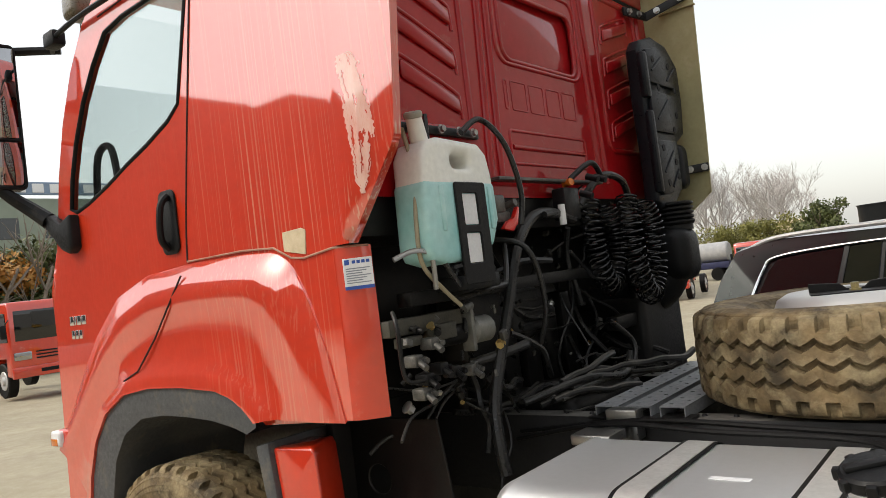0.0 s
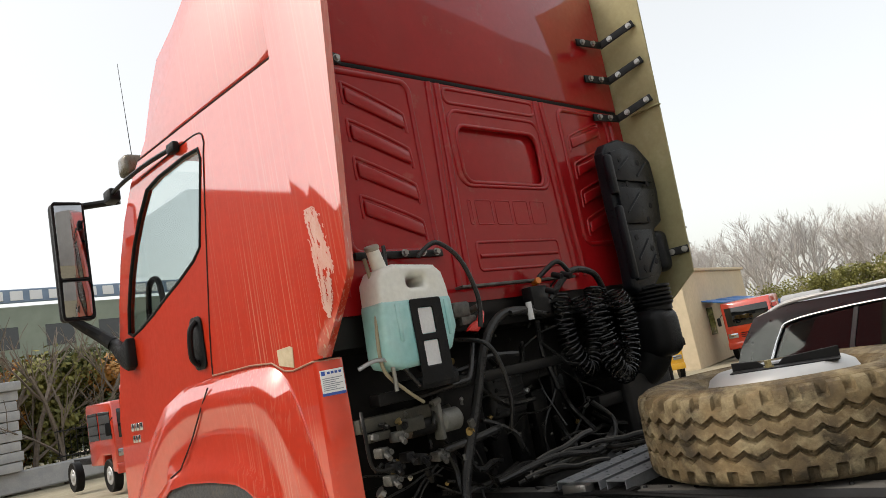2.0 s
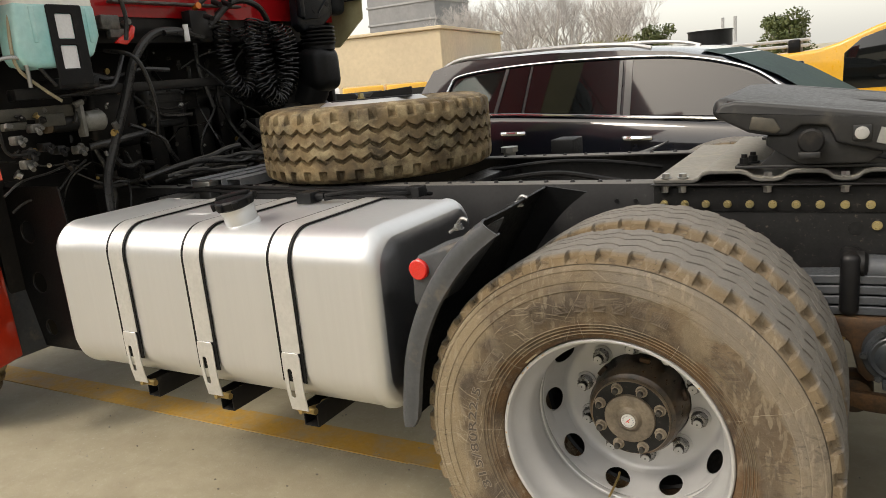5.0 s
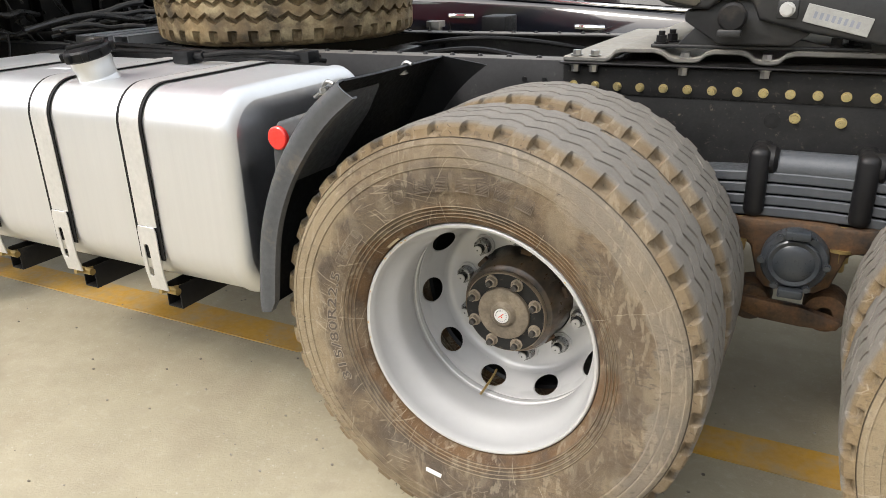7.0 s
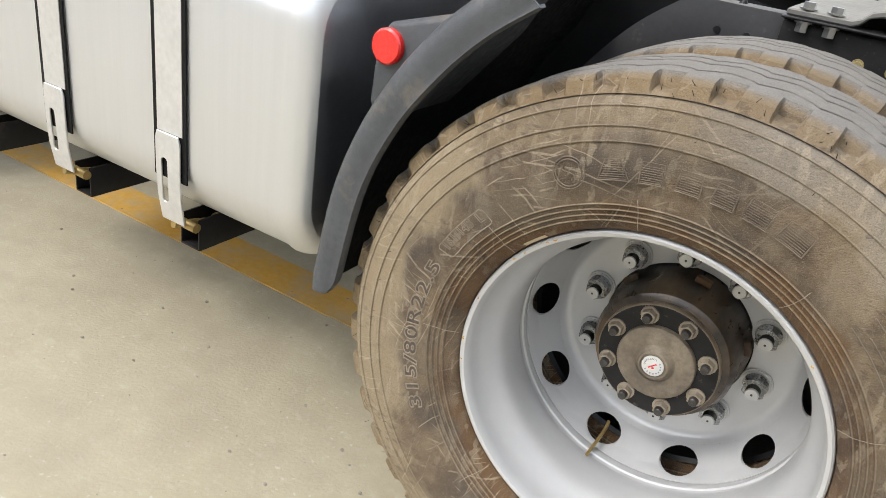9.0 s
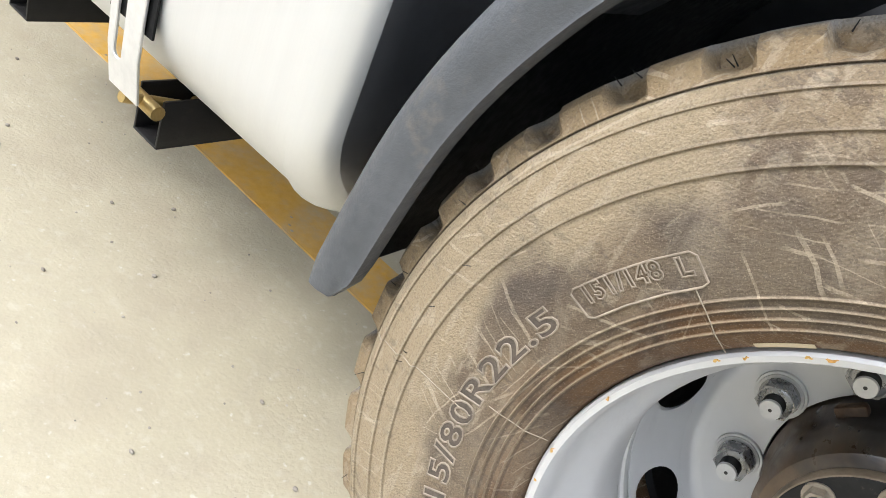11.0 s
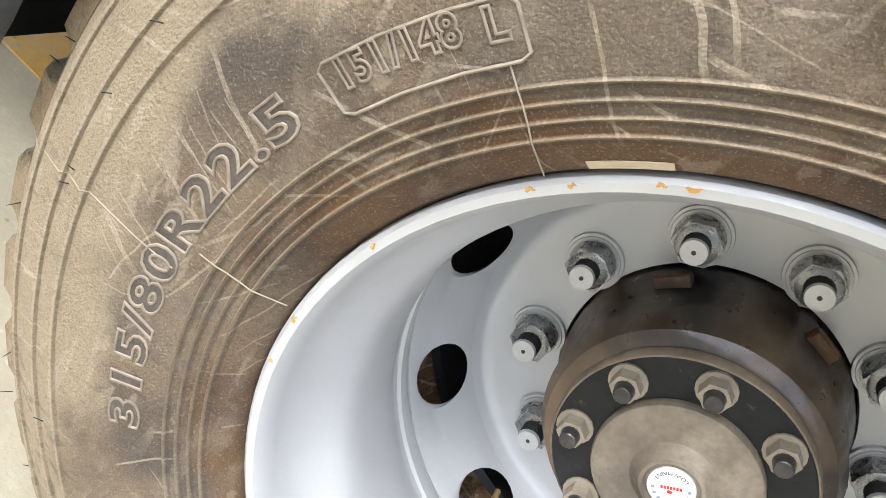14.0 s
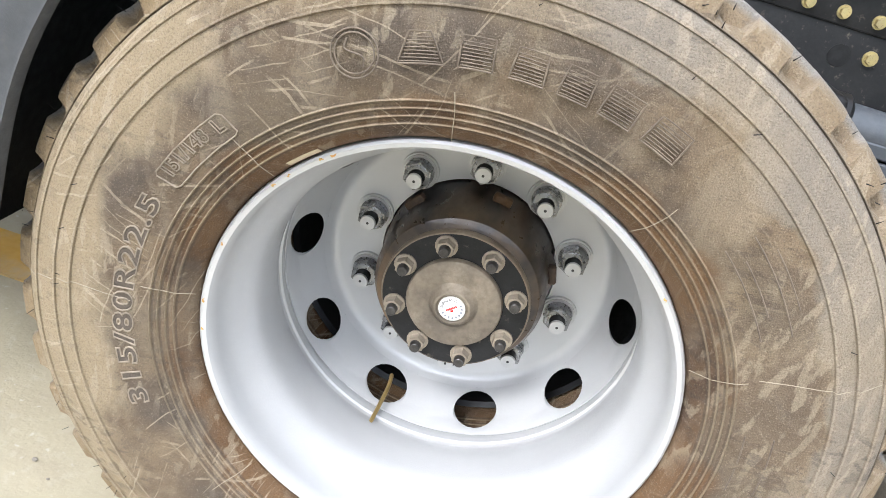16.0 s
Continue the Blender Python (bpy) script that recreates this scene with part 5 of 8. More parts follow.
# wheel arch moulding: skin over five curves from the flush outer line to the black lip
NA = 60
cA = [(-4.47, 1.16), (-4.36, 1.26), (-4.22, 1.42), (-4.06, 1.58), (-3.86, 1.72), (-3.62, 1.785), (-3.30, 1.80), (-3.0, 1.795), (-2.84, 1.785), (-2.765, 1.74), (-2.70, 1.62), (-2.645, 1.45), (-2.60, 1.25)]
cB = [(-4.45, 1.08), (-4.30, 1.18), (-4.14, 1.33), (-3.98, 1.48), (-3.80, 1.60), (-3.58, 1.672), (-3.30, 1.69), (-3.02, 1.685), (-2.92, 1.67), (-2.84, 1.62), (-2.775, 1.52), (-2.73, 1.40), (-2.70, 1.25)]
cC = [(-4.35, 1.0), (-4.22, 1.12), (-4.08, 1.26), (-3.94, 1.40), (-3.78, 1.50), (-3.58, 1.56), (-3.30, 1.58), (-3.05, 1.57), (-2.98, 1.55), (-2.92, 1.50), (-2.86, 1.42), (-2.82, 1.34), (-2.80, 1.25)]
cD = [(-4.23, 0.87), (-4.20, 1.00), (-4.12, 1.16), (-4.0, 1.29), (-3.83, 1.375), (-3.62, 1.41), (-3.38, 1.412), (-3.18, 1.40), (-3.08, 1.375), (-3.01, 1.33), (-2.96, 1.29), (-2.94, 1.27), (-2.93, 1.25)]
cE = [(-4.19, 0.86), (-4.16, 0.98), (-4.09, 1.13), (-3.98, 1.25), (-3.82, 1.328), (-3.62, 1.355), (-3.39, 1.357), (-3.19, 1.345), (-3.10, 1.32), (-3.04, 1.285), (-3.01, 1.26), (-3.0, 1.25), (-2.99, 1.24)]


def at_y(c, y):
    return resample([(u, y, v) for u, v in c], NA)


ob = B()
loft(ob, [at_y(cA, SIDE + 0.006), [p + Vector((0, -0.005, -0.008)) for p in at_y(cA, SIDE)], at_y(cB, SIDE - 0.042), [a.lerp(b, 0.35) + Vector((0, 0.004, 0)) for a, b in zip(at_y(cB, SIDE - 0.042), at_y(cC, SIDE - 0.03))],
          at_y(cC, SIDE - 0.030), [a.lerp(b, 0.8) for a, b in zip(at_y(cC, SIDE - 0.030), at_y(cD, SIDE - 0.026))], at_y(cD, SIDE - 0.045), at_y(cE, SIDE - 0.048), at_y(cE, SIDE - 0.01)])
part("wheel_arch", ob, red_streaked, cab, "raised red wheel arch moulding", 50)
ob = B()
lip_in = [(-4.02, 0.84), (-4.0, 0.93), (-3.955, 1.06), (-3.86, 1.17), (-3.72, 1.235), (-3.56, 1.252), (-3.40, 1.25), (-3.24, 1.24), (-3.12, 1.22), (-3.05, 1.20)]
loft(ob, [at_y(cE, SIDE - 0.012), at_y(cE, SIDE - 0.036), at_y(arch, SIDE - 0.040), at_y(lip_in, SIDE - 0.034), at_y(lip_in, SIDE + 0.25), at_y(lip_in, SIDE + 0.6)])
part("arch_lip", ob, grey_plastic, cab, "dull dark grey wheel arch lip", 50)
# door shut line and seams: dark gaps
ob = B()
for pts in ([(-3.335, SIDE - 0.0005, 1.80), (-3.30, SIDE - 0.0005, 2.02), (-3.145, SIDE - 0.0005, 2.70), (-3.115, SIDE - 0.0005, 2.80), (-3.16, SIDE - 0.0005, 2.855), (-3.4, SIDE - 0.0005, 2.86), (-3.78, SIDE - 0.0005, 2.85)],
            [(-2.502, SIDE - 0.0005, 2.926), (-3.1, SIDE - 0.0005, 2.936), (-3.80, SIDE - 0.0005, 2.946)]):
    tube(ob, curve_pts(pts), 0.004, 6)
tube(ob, [(-3.345, SIDE - 0.028, 1.755), (-3.42, SIDE - 0.042, 1.66), (-3.55, SIDE - 0.037, 1.54), (-3.70, SIDE - 0.037, 1.42), (-3.80, SIDE - 0.045, 1.385)], 0.0035, 6)
part("shut_line", ob, mat("dark_gap", (0.03, 0.004, 0.004), None, 5, 0.8), cab)
ob = B()
tube(ob, [(-3.33, SIDE - 0.004, 1.803), (-3.0, SIDE - 0.004, 1.803), (-2.84, SIDE - 0.004, 1.792), (-2.76, SIDE - 0.003, 1.752), (-2.70, SIDE - 0.003, 1.745), (-2.572, SIDE - 0.002, 1.760), (-2.518, SIDE + 0.024, 1.758), (-2.485, SIDE + 0.062, 1.756)], 0.0035, 6)
part("dirty_moulding", ob, mat("dusty_edge", (0.42, 0.26, 0.19), (0.32, 0.12, 0.08), 20, 0.9), cab, "dust-filled edge above the wheel arch")
# door handle
ob = B()
prism(ob, rrect(-3.475, -3.365, 1.84, 2.078, 0.03), "xz", SIDE - 0.010, SIDE - 0.001, 0.004, 2)
part("door_handle", ob, black_plastic, cab, "black plastic door handle")
ob = B()
tube(ob, curve_pts([(-3.40, SIDE - 0.012, 2.055), (-3.405, SIDE - 0.04, 2.02), (-3.415, SIDE - 0.046, 1.94), (-3.42, SIDE - 0.04, 1.89), (-3.425, SIDE - 0.012, 1.86)]), 0.013, 8)
rod(ob, (-3.43, SIDE - 0.01, 1.875), (-3.43, SIDE - 0.022, 1.875), 0.014, 14)
part("door_pull", ob, black_plastic, cab)
# model marks as plain bars, pale square tag, sticker
ob = B()
for k, w in enumerate((0.036, 0.012, 0.036, 0.04)):
    x = -4.30 + (0, 0.045, 0.066, 0.11)[k]
    box(ob, (x, SIDE - 0.006, 1.625), (x + w, SIDE - 0.001, 1.665), 0.002)
for k in range(3):
    box(ob, (-4.295 + 0.035 * k, SIDE - 0.005, 1.565), (-4.268 + 0.035 * k, SIDE - 0.001, 1.603), 0.002)
pieces("model_bar", ob, chrome, cab, "small chrome bars")
ob = B()
prism(ob, [(-2.79, 1.775), (-2.69, 1.755), (-2.68, 1.83), (-2.70, 1.838), (-2.79, 1.835)], "xz", SIDE - 0.004, SIDE - 0.0005, 0.001, 1)
part("old_tape", ob, mat("yellowed_tape", (0.62, 0.52, 0.36), (0.5, 0.4, 0.26), 30, 0.8), cab, "yellowed square of old tape")
ob = B()
STK = Matrix.Translation((-2.510, -1.1868, 1.676)) @ pose(0, 0, 0, 0, 0, 42)
box(ob, (-0.043, -0.0030, -0.046), (0.043, -0.0006, 0.046), 0.0008, 1, STK)
part("sticker", ob, white_paint, cab, "white information sticker with blue edge")
ob = B()
box(ob, (-0.043, -0.0038, -0.046), (0.043, -0.0031, -0.036), 0, 1, STK)
box(ob, (-0.038, -0.0038, 0.027), (-0.024, -0.0031, 0.042), 0, 1, STK)
for k in range(4):
    box(ob, (-0.016 + 0.014 * k, -0.0038, 0.030), (-0.006 + 0.014 * k, -0.0031, 0.039), 0, 1, STK)
pieces("sticker_bar", ob, blue_paint, cab)
ob = B()
for k in range(7):
    box(ob, (-0.036, -0.0038, 0.014 - 0.007 * k), (0.036 - 0.012 * (k % 3), -0.0031, 0.017 - 0.007 * k), 0, 1, STK)
pieces("sticker_line", ob, grey_print, cab)
# side marker lamp
ob = B()
box(ob, (-4.47, SIDE - 0.035, 1.10), (-4.36, SIDE, 1.17), 0.012, 3)
part("marker_base", ob, red_paint, cab)
ob = B()
box(ob, (-4.50, SIDE - 0.055, 1.095), (-4.41, SIDE - 0.012, 1.165), 0.012, 3)
part("marker_lamp", ob, white_paint, cab, "white and orange side marker lamp")
ob = B()
box(ob, (-4.495, SIDE - 0.058, 1.10), (-4.43, SIDE - 0.05, 1.132), 0.004, 2)
part("marker_lens", ob, orange_lens, cab)
# steps below the door
ob = B()
box(ob, (-4.46, -1.24, 0.42), (-4.05, -1.0, 0.46), 0.006)
box(ob, (-4.48, -1.21, 0.40), (-4.45, -0.95, 0.84), 0.01)
box(ob, (-4.06, -1.21, 0.40), (-4.03, -0.95, 0.80), 0.01)
pieces("step_box", ob, red_paint, cab, "red step housing")
for z in (0.462, 0.80):
    ob = B()
    prism(ob, rrect(-4.44, -4.07, -1.245, -1.02, 0.01), "xy", z, z + 0.018, 0.003, 1, holes=[circle(-4.40 + 0.055 * i, -1.2 + 0.05 * j, 0.015, 10) for i in range(6) for j in range(3)])
    part("step_tread", ob, bolt_steel, cab, "perforated metal step")
# roof fairing above the seam
ob = B()
fair = [(-2.50, 2.935), (-3.79, 2.955), (-3.70, 3.02), (-3.58, 3.20), (-3.46, 3.34), (-3.25, 3.42), (-3.0, 3.55), (-2.80, 3.70), (-2.50, 3.78)]
prism(ob, fair, "xz", SIDE + 0.002, 1.216, 0.008, 2)
part("roof_fairing", ob, red_streaked, cab, "tall red roof fairing", 40)
# left side extender
ob = B()
rear = [(-2.50, 1.765), (-2.285, 2.03), (-2.265, 2.20), (-2.17, 3.0), (-2.10, 3.75)]
front = [(-2.52, 1.80), (-2.52, 2.05), (-2.52, 2.2), (-2.52, 3.0), (-2.52, 3.75)]
mid = [(a + (c - a) * 0.5, b + (d - b) * 0.5) for (a, b), (c, d) in zip(front, rear)]
loft(ob, [at_y(front, SIDE - 0.004), at_y(mid, SIDE - 0.012), at_y(rear, SIDE + 0.008), [p + Vector((0, 0.03, 0)) for p in at_y(rear, SIDE + 0.008)], at_y(mid, SIDE + 0.026), at_y(front, SIDE + 0.03)])
part("side_extender", ob, red_streaked, cab, "red side air extender", 50)
# ragged pale patch laid over the extender
def extender_y(x, z):
    edge = [(1.765, -2.50), (2.03, -2.285), (2.20, -2.265), (3.0, -2.17), (3.75, -2.10)]
    r = next(b0 + (b1 - b0) * (z - a0) / (a1 - a0) for (a0, b0), (a1, b1) in zip(edge, edge[1:]) if z <= a1)
    f = max(0.0, min(1.0, (x + 2.52) / (r + 2.52)))
    return SIDE - 0.004 - 0.008 * f * 2 if f < 0.5 else SIDE - 0.012 + 0.020 * (f - 0.5) * 2


def run(line, z):
    return next(b0 + (b1 - b0) * (z - a0) / (a1 - a0) for (a0, b0), (a1, b1) in zip(line, line[1:]) if z <= a1 + 1e-6)


ob = B()
rng_f = random.Random(8)
patch_l = [(1.897, -2.421), (1.93, -2.43), (2.0, -2.432), (2.10, -2.446), (2.16, -2.45), (2.22, -2.467), (2.30, -2.455)]
patch_r = [(1.897, -2.415), (1.92, -2.40), (1.98, -2.372), (2.06, -2.343), (2.20, -2.352), (2.275, -2.369), (2.30, -2.40)]
grid = []
for k in range(81):
    z = 1.897 + 0.403 * k / 80
    a, b = run(patch_l, z) + rng_f.uniform(-0.004, 0.004), run(patch_r, z) + rng_f.uniform(-0.004, 0.004)
    grid.append([ob.verts.new((a + (b - a) * c / 24, extender_y(a + (b - a) * c / 24, z) - 0.0010, z)) for c in range(25)])
for k in range(80):
    for c in range(24):
        worn = noise.fractal(Vector((c * 0.30, k * 0.055, 3.0)), 0.9, 2.1, 4)
        if worn > -0.36 + 0.25 * (abs(c - 12) / 12) ** 2:
            ob.faces.new((grid[k][c], grid[k][c + 1], grid[k + 1][c + 1], grid[k + 1][c]))
bmesh.ops.delete(ob, geom=[v for v in ob.verts if not v.link_faces], context="VERTS")
part("scuffed_film", thicken(ob, 0.0004), mat("scuffed_film", (0.80, 0.50, 0.43), (0.74, 0.36, 0.29), 30, 0.3, coat=0.8, stretch=(1, 1, 0.25), coat_ior=2.2), cab, "ragged whitish patch on the red extender")
ob = B()
loft(ob, [[(u, 1.205 - (u + 2.52) * 0.02, v) for u, v in ((-2.66, 1.75), (-2.66, 2.2), (-2.66, 3.0), (-2.66, 3.8))], [(u, 1.215, v) for u, v in ((-2.46, 1.74), (-2.40, 2.2), (-2.38, 3.0), (-2.36, 3.8))], [(u, 1.205, v) for u, v in ((-2.25, 1.90), (-2.235, 2.2), (-2.205, 3.0), (-2.18, 3.8))]])
thicken(ob, 0.012)
part("side_extender", ob, olive_fibre, cab, "olive unpainted fibreglass inner side of the far extender", 60)
ob = B()
box(ob, (-2.40, 1.178, 2.89), (-2.20, 1.202, 2.898), 0.002)
pieces("fibre_pad", ob, olive_fibre, cab)
# back wall
WALL = -2.485
ob = B()
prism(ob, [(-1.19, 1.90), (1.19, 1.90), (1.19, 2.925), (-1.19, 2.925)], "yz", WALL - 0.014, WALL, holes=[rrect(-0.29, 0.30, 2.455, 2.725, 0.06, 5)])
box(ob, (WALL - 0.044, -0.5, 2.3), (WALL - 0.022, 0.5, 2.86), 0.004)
back = part("back_wall", ob, red_shaded, cab, "pressed steel back wall, its red darkened for shade")
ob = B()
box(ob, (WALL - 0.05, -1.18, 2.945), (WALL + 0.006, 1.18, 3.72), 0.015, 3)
part("upper_back", ob, red_shaded, cab, "smooth upper back panel, its red darkened for shade")
ob = B()
box(ob, (WALL - 0.03, -1.17, 2.926), (WALL + 0.002, 1.17, 2.944), 0.002)
part("seam_lip", ob, dark_rubber, cab)


def ridge(bm, pts, r=0.013, per=5, closed=False, x=None):
    tube(bm, [(WALL - 0.25 * r if x is None else x, y, z) for y, z in (pts if per == 0 else [(p[0], p[1]) for p in curve_pts([(a, b, 0) for a, b in pts], per, closed)])], r, 8, closed, 1.0)


ob = B()
for s in (1, -1):
    for k in range(4):
        z = 2.845 - 0.16 * k
        y0, y1 = -0.93, -0.615
        ridge(ob, [(s * y0, z - 0.09), (s * y0, z - 0.012), (s * (y0 + 0.03), z), (s * (y1 - 0.03), z - 0.085), (s * y1, z - 0.115), (s * (y1 + 0.006), z - 0.185)], 0.009, 3)
        prism(ob, [(s * (y0 + 0.01), z - 0.015), (s * (y1 - 0.01), z - 0.11), (s * (y1 - 0.005), z - 0.17), (s * (y0 + 0.01), z - 0.075)], "yz", WALL - 0.002, WALL + 0.013, 0.009, 2)
    ridge(ob, [(s * p[0], p[1]) for p in rrect(-1.02, -0.555, 2.135, 2.90, 0.05, 4)], 0.016, 0, True)
    ridge(ob, [(s * -0.475, 1.97), (s * -0.45, 2.4), (s * -0.42, 2.92)], 0.020, 4)
    ridge(ob, [(s * -0.405, 1.97), (s * -0.385, 2.4), (s * -0.365, 2.92)], 0.020, 4)
    ridge(ob, [(s * -1.08, 1.97), (s * -1.08, 2.92)], 0.02, 1)
ridge(ob, rrect(-0.335, 0.335, 2.835, 2.905, 0.03, 3), 0.010, 0, True)
ridge(ob, rrect(-0.295, 0.305, 2.45, 2.73, 0.06, 5), 0.012, 0, True)
ridge(ob, rrect(-0.335, 0.345, 2.435, 2.80, 0.07, 5), 0.011, 0, True)
ridge(ob, rrect(-0.315, 0.30, 2.035, 2.165, 0.02, 3), 0.008, 0, True)
ridge(ob, [(-0.30, 2.10), (0.28, 2.10)], 0.012, 1)
pieces("pressed_rib", ob, red_shaded, cab, "pressed stiffening ribs", 60)
ob = B()
for k, w in enumerate((0.022, 0.11, 0.11, 0.11, 0.11)):
    y = -0.315 + (0, 0.05, 0.185, 0.32, 0.455)[k]
    ridge(ob, rrect(y, y + w, 2.25, 2.365, 0.008, 2), 0.004, 0, True)
pieces("raised_mark", ob, red_shaded, cab, "plain raised marks in the pressing", 60)
# brackets of the extenders
for (y0, z0, y1, z1) in ((-1.16, 2.965, -0.93, 2.93), (-1.16, 3.22, -0.95, 3.19), (-1.16, 3.47, -0.95, 3.44)):
    ob = B()
    m = Matrix.Translation((WALL + 0.03, y0, z0)) @ pose(0, 0, 0, -8, 0, 0)
    box(ob, (-0.006, 0, -0.022), (0.006, y1 - y0, 0.022), 0.003, 2, m)
    box(ob, (-0.006, -0.02, -0.022), (0.16, 0.0, 0.022), 0.003, 2, m)
    part("extender_bracket", ob, black_steel, cab, "black bolted strap bracket")
    ob = B()
    for f in (0.25, 0.9):
        hexbolt(ob, m @ Vector((0.006, f * (y1 - y0), 0)), (1, 0, 0), 0.012, 0.01)
    pieces("bracket_bolt", ob, bolt_steel, cab)
for z in (3.40, 3.17, 2.93, 2.03):
    ob = B()
    pa, pb_, pc = Vector((WALL + 0.02, 0.90, z - 0.05)), Vector((WALL + 0.05, 1.10, z - 0.05)), Vector((-2.25, 1.185, z + 0.02))
    if z < 2.5:
        pa, pb_, pc = Vector((-2.42, 1.05, z)), Vector((-2.36, 1.14, z)), Vector((-2.25, 1.185, z + 0.005))
    for a, b in ((pa, pb_), (pb_, pc)):
        d = b - a
        m = Matrix.Translation(a) @ d.to_track_quat("X", "Z").to_matrix().to_4x4()
        box(ob, (-0.01, -0.006, -0.022), (d.length + 0.01, 0.006, 0.022), 0.003, 2, m)
    part("extender_bracket", ob, black_steel, cab, "black bolted strap bracket")
    ob = B()
    for p, d in ((pa.lerp(pb_, 0.15), (1, -0.2, 0)), (pa.lerp(pb_, 0.6), (1, -0.2, 0)), (pb_.lerp(pc, 0.3), (0.3, -1, 0)), (pb_.lerp(pc, 0.9), (0.3, -1, 0))):
        hexbolt(ob, p + Vector(d) * 0.008, d, 0.013, 0.012)
    pieces("bracket_bolt", ob, bolt_steel, cab)
# left lower skirt: inside dark, red step behind the front wheel
ob = B()
prism(ob, [(-2.997, 1.145), (-2.80, 1.155), (-2.786, 1.13), (-2.773, 0.94), (-2.763, 0.71), (-2.756, 0.41), (-2.868, 0.40), (-2.944, 0.71), (-2.975, 0.94)], "xz", -1.20, -1.04, 0.012, 3)
for v in ob.verts:
    if v.co.x > -2.86:
        v.co.x -= 0.45 * (v.co.y + 1.20)
part("rear_guard", ob, red_paint, cab, "red mudguard panel behind the front wheel", 40)
ob = B()
prism(ob, [(-3.07, 1.150), (-3.0, 1.165), (-2.978, 0.94), (-2.947, 0.71), (-2.870, 0.39), (-2.925, 0.38), (-3.0, 0.70), (-3.035, 0.93)], "xz", -1.215, -0.85, 0.01, 2)
part("guard_lip", ob, grey_plastic, cab, "grey plastic guard lip")
ob = B()
prism(ob, [(-2.95, 0.40), (-2.48, 0.40), (-2.50, 0.95), (-2.53, 1.18), (-2.94, 1.18)], "xz", -0.90, -0.89, 0.003, 1, holes=[circle(-2.82, 0.967, 0.052), circle(-2.815, 0.723, 0.05), circle(-2.80, 0.5, 0.04)])
box(ob, (-2.955, -0.89, 0.40), (-2.935, -0.45, 1.2), 0.004)
pieces("splash_plate", ob, engine_black, truck, "black plate with round holes")
# mirror
mir = B()
box(mir, (-4.52, -1.475, 2.255), (-4.455, -1.255, 2.915), 0.03, 4)
prism(mir, rrect(-1.475, -1.255, 2.255, 2.915, 0.03), "yz", -4.46, -4.432, 0.003, 1, holes=[rrect(-1.46, -1.268, 2.27, 2.473, 0.02), rrect(-1.46, -1.268, 2.485, 2.90, 0.02)])
TURN_M = Matrix.Translation((-4.46, -1.365, 0)) @ pose(0, 0, 0, 0, 0, -2) @ Matrix.Diagonal((1, 0.76, 1, 1)) @ Matrix.Translation((4.46, 1.365, 0))
bmesh.ops.transform(mir, matrix=TURN_M, verts=mir.verts)
part("mirror_housing", mir, black_plastic, cab, "tall black wing mirror")
ob = B()
for z0, z1, dip, yaw in ((2.49, 2.895, 3, -8.5), (2.275, 2.468, 8, -6)):
    c = (-4.440, -1.364, (z0 + z1) / 2)
    box(ob, (-0.004, -0.070, z0 - c[2]), (0.004, 0.070, z1 - c[2]), 0.003, 2, Matrix.Translation(c) @ pose(0, 0, 0, 0, dip, yaw))
pieces("mirror_glass", ob, mirror_mat, cab)
ob = B()
tube(ob, curve_pts([(-4.47, -1.38, 2.88), (-4.47, -1.25, 2.905), (-4.38, -1.10, 2.91)]), 0.02, 8)
tube(ob, curve_pts([(-4.47, -1.40, 2.27), (-4.45, -1.35, 2.22), (-4.42, -1.29, 2.165), (-4.35, -1.245, 2.10)]), [0.024 + 0.0008 * k for k in range(19)], 10)
prism(ob, [(-4.12, 2.10), (-4.12, 1.95), (-4.16, 1.932), (-4.22, 1.955), (-4.38, 2.09), (-4.38, 2.15), (-4.22, 2.07)][::-1], "xz", -1.268, -1.215, 0.014, 3)
tube(ob, curve_pts([(-4.40, -1.13, 2.90), (-4.28, -1.18, 2.89), (-4.15, -1.235, 2.868), (-3.95, -1.25, 2.874), (-3.65, -1.25, 2.874), (-3.37, -1.24, 2.862)]), 0.011, 8)
box(ob, (-3.41, -1.258, 2.835), (-3.33, -1.222, 2.885), 0.012, 2)
box(ob, (-4.20, -1.262, 2.83), (-4.10, -1.20, 2.90), 0.014, 2)
pieces("mirror_arm", ob, black_plastic, cab, "black mirror arms")
ob = B()
box(ob, (-4.22, -1.16, 2.98), (-4.10, -0.95, 3.10), 0.03, 3)
part("roof_visor", ob, mat("smoked_visor", (0.12, 0.10, 0.06), None, 8, 0.3, coat=0.5), cab, "smoked brown sun visor end")
ob = B()
rod(ob, (-4.36, -1.0, 2.9), (-4.36, -1.02, 3.75), 0.003, 6, 0.0015)
part("aerial", ob, black_plastic, cab, "thin whip aerial")

# -- behind the cab: air intake, hoses, washer tank, engine bay --
intake_plastic = mat("intake_plastic", (0.006, 0.0078, 0.011), (0.009, 0.0115, 0.015), 9, 0.36, bump=0.12, bscale=300, dust=(0.14, 0.12, 0.09), dust_amt=0.02, spec=0.22)
SHIFT = Matrix.Translation((0, 0.032, 0))
ob = B()
prism(ob, [(0.625, 2.600), (0.67, 2.652), (0.804, 2.690), (0.977, 2.672), (1.105, 2.574), (1.11, 2.394), (1.075, 2.214), (0.972, 2.165), (0.953, 1.925), (0.832, 1.848), (0.66, 1.826), (0.615, 1.86), (0.630, 2.04), (0.615, 2.329)], "yz", -2.392, -2.318, 0.016, 3, m=SHIFT)
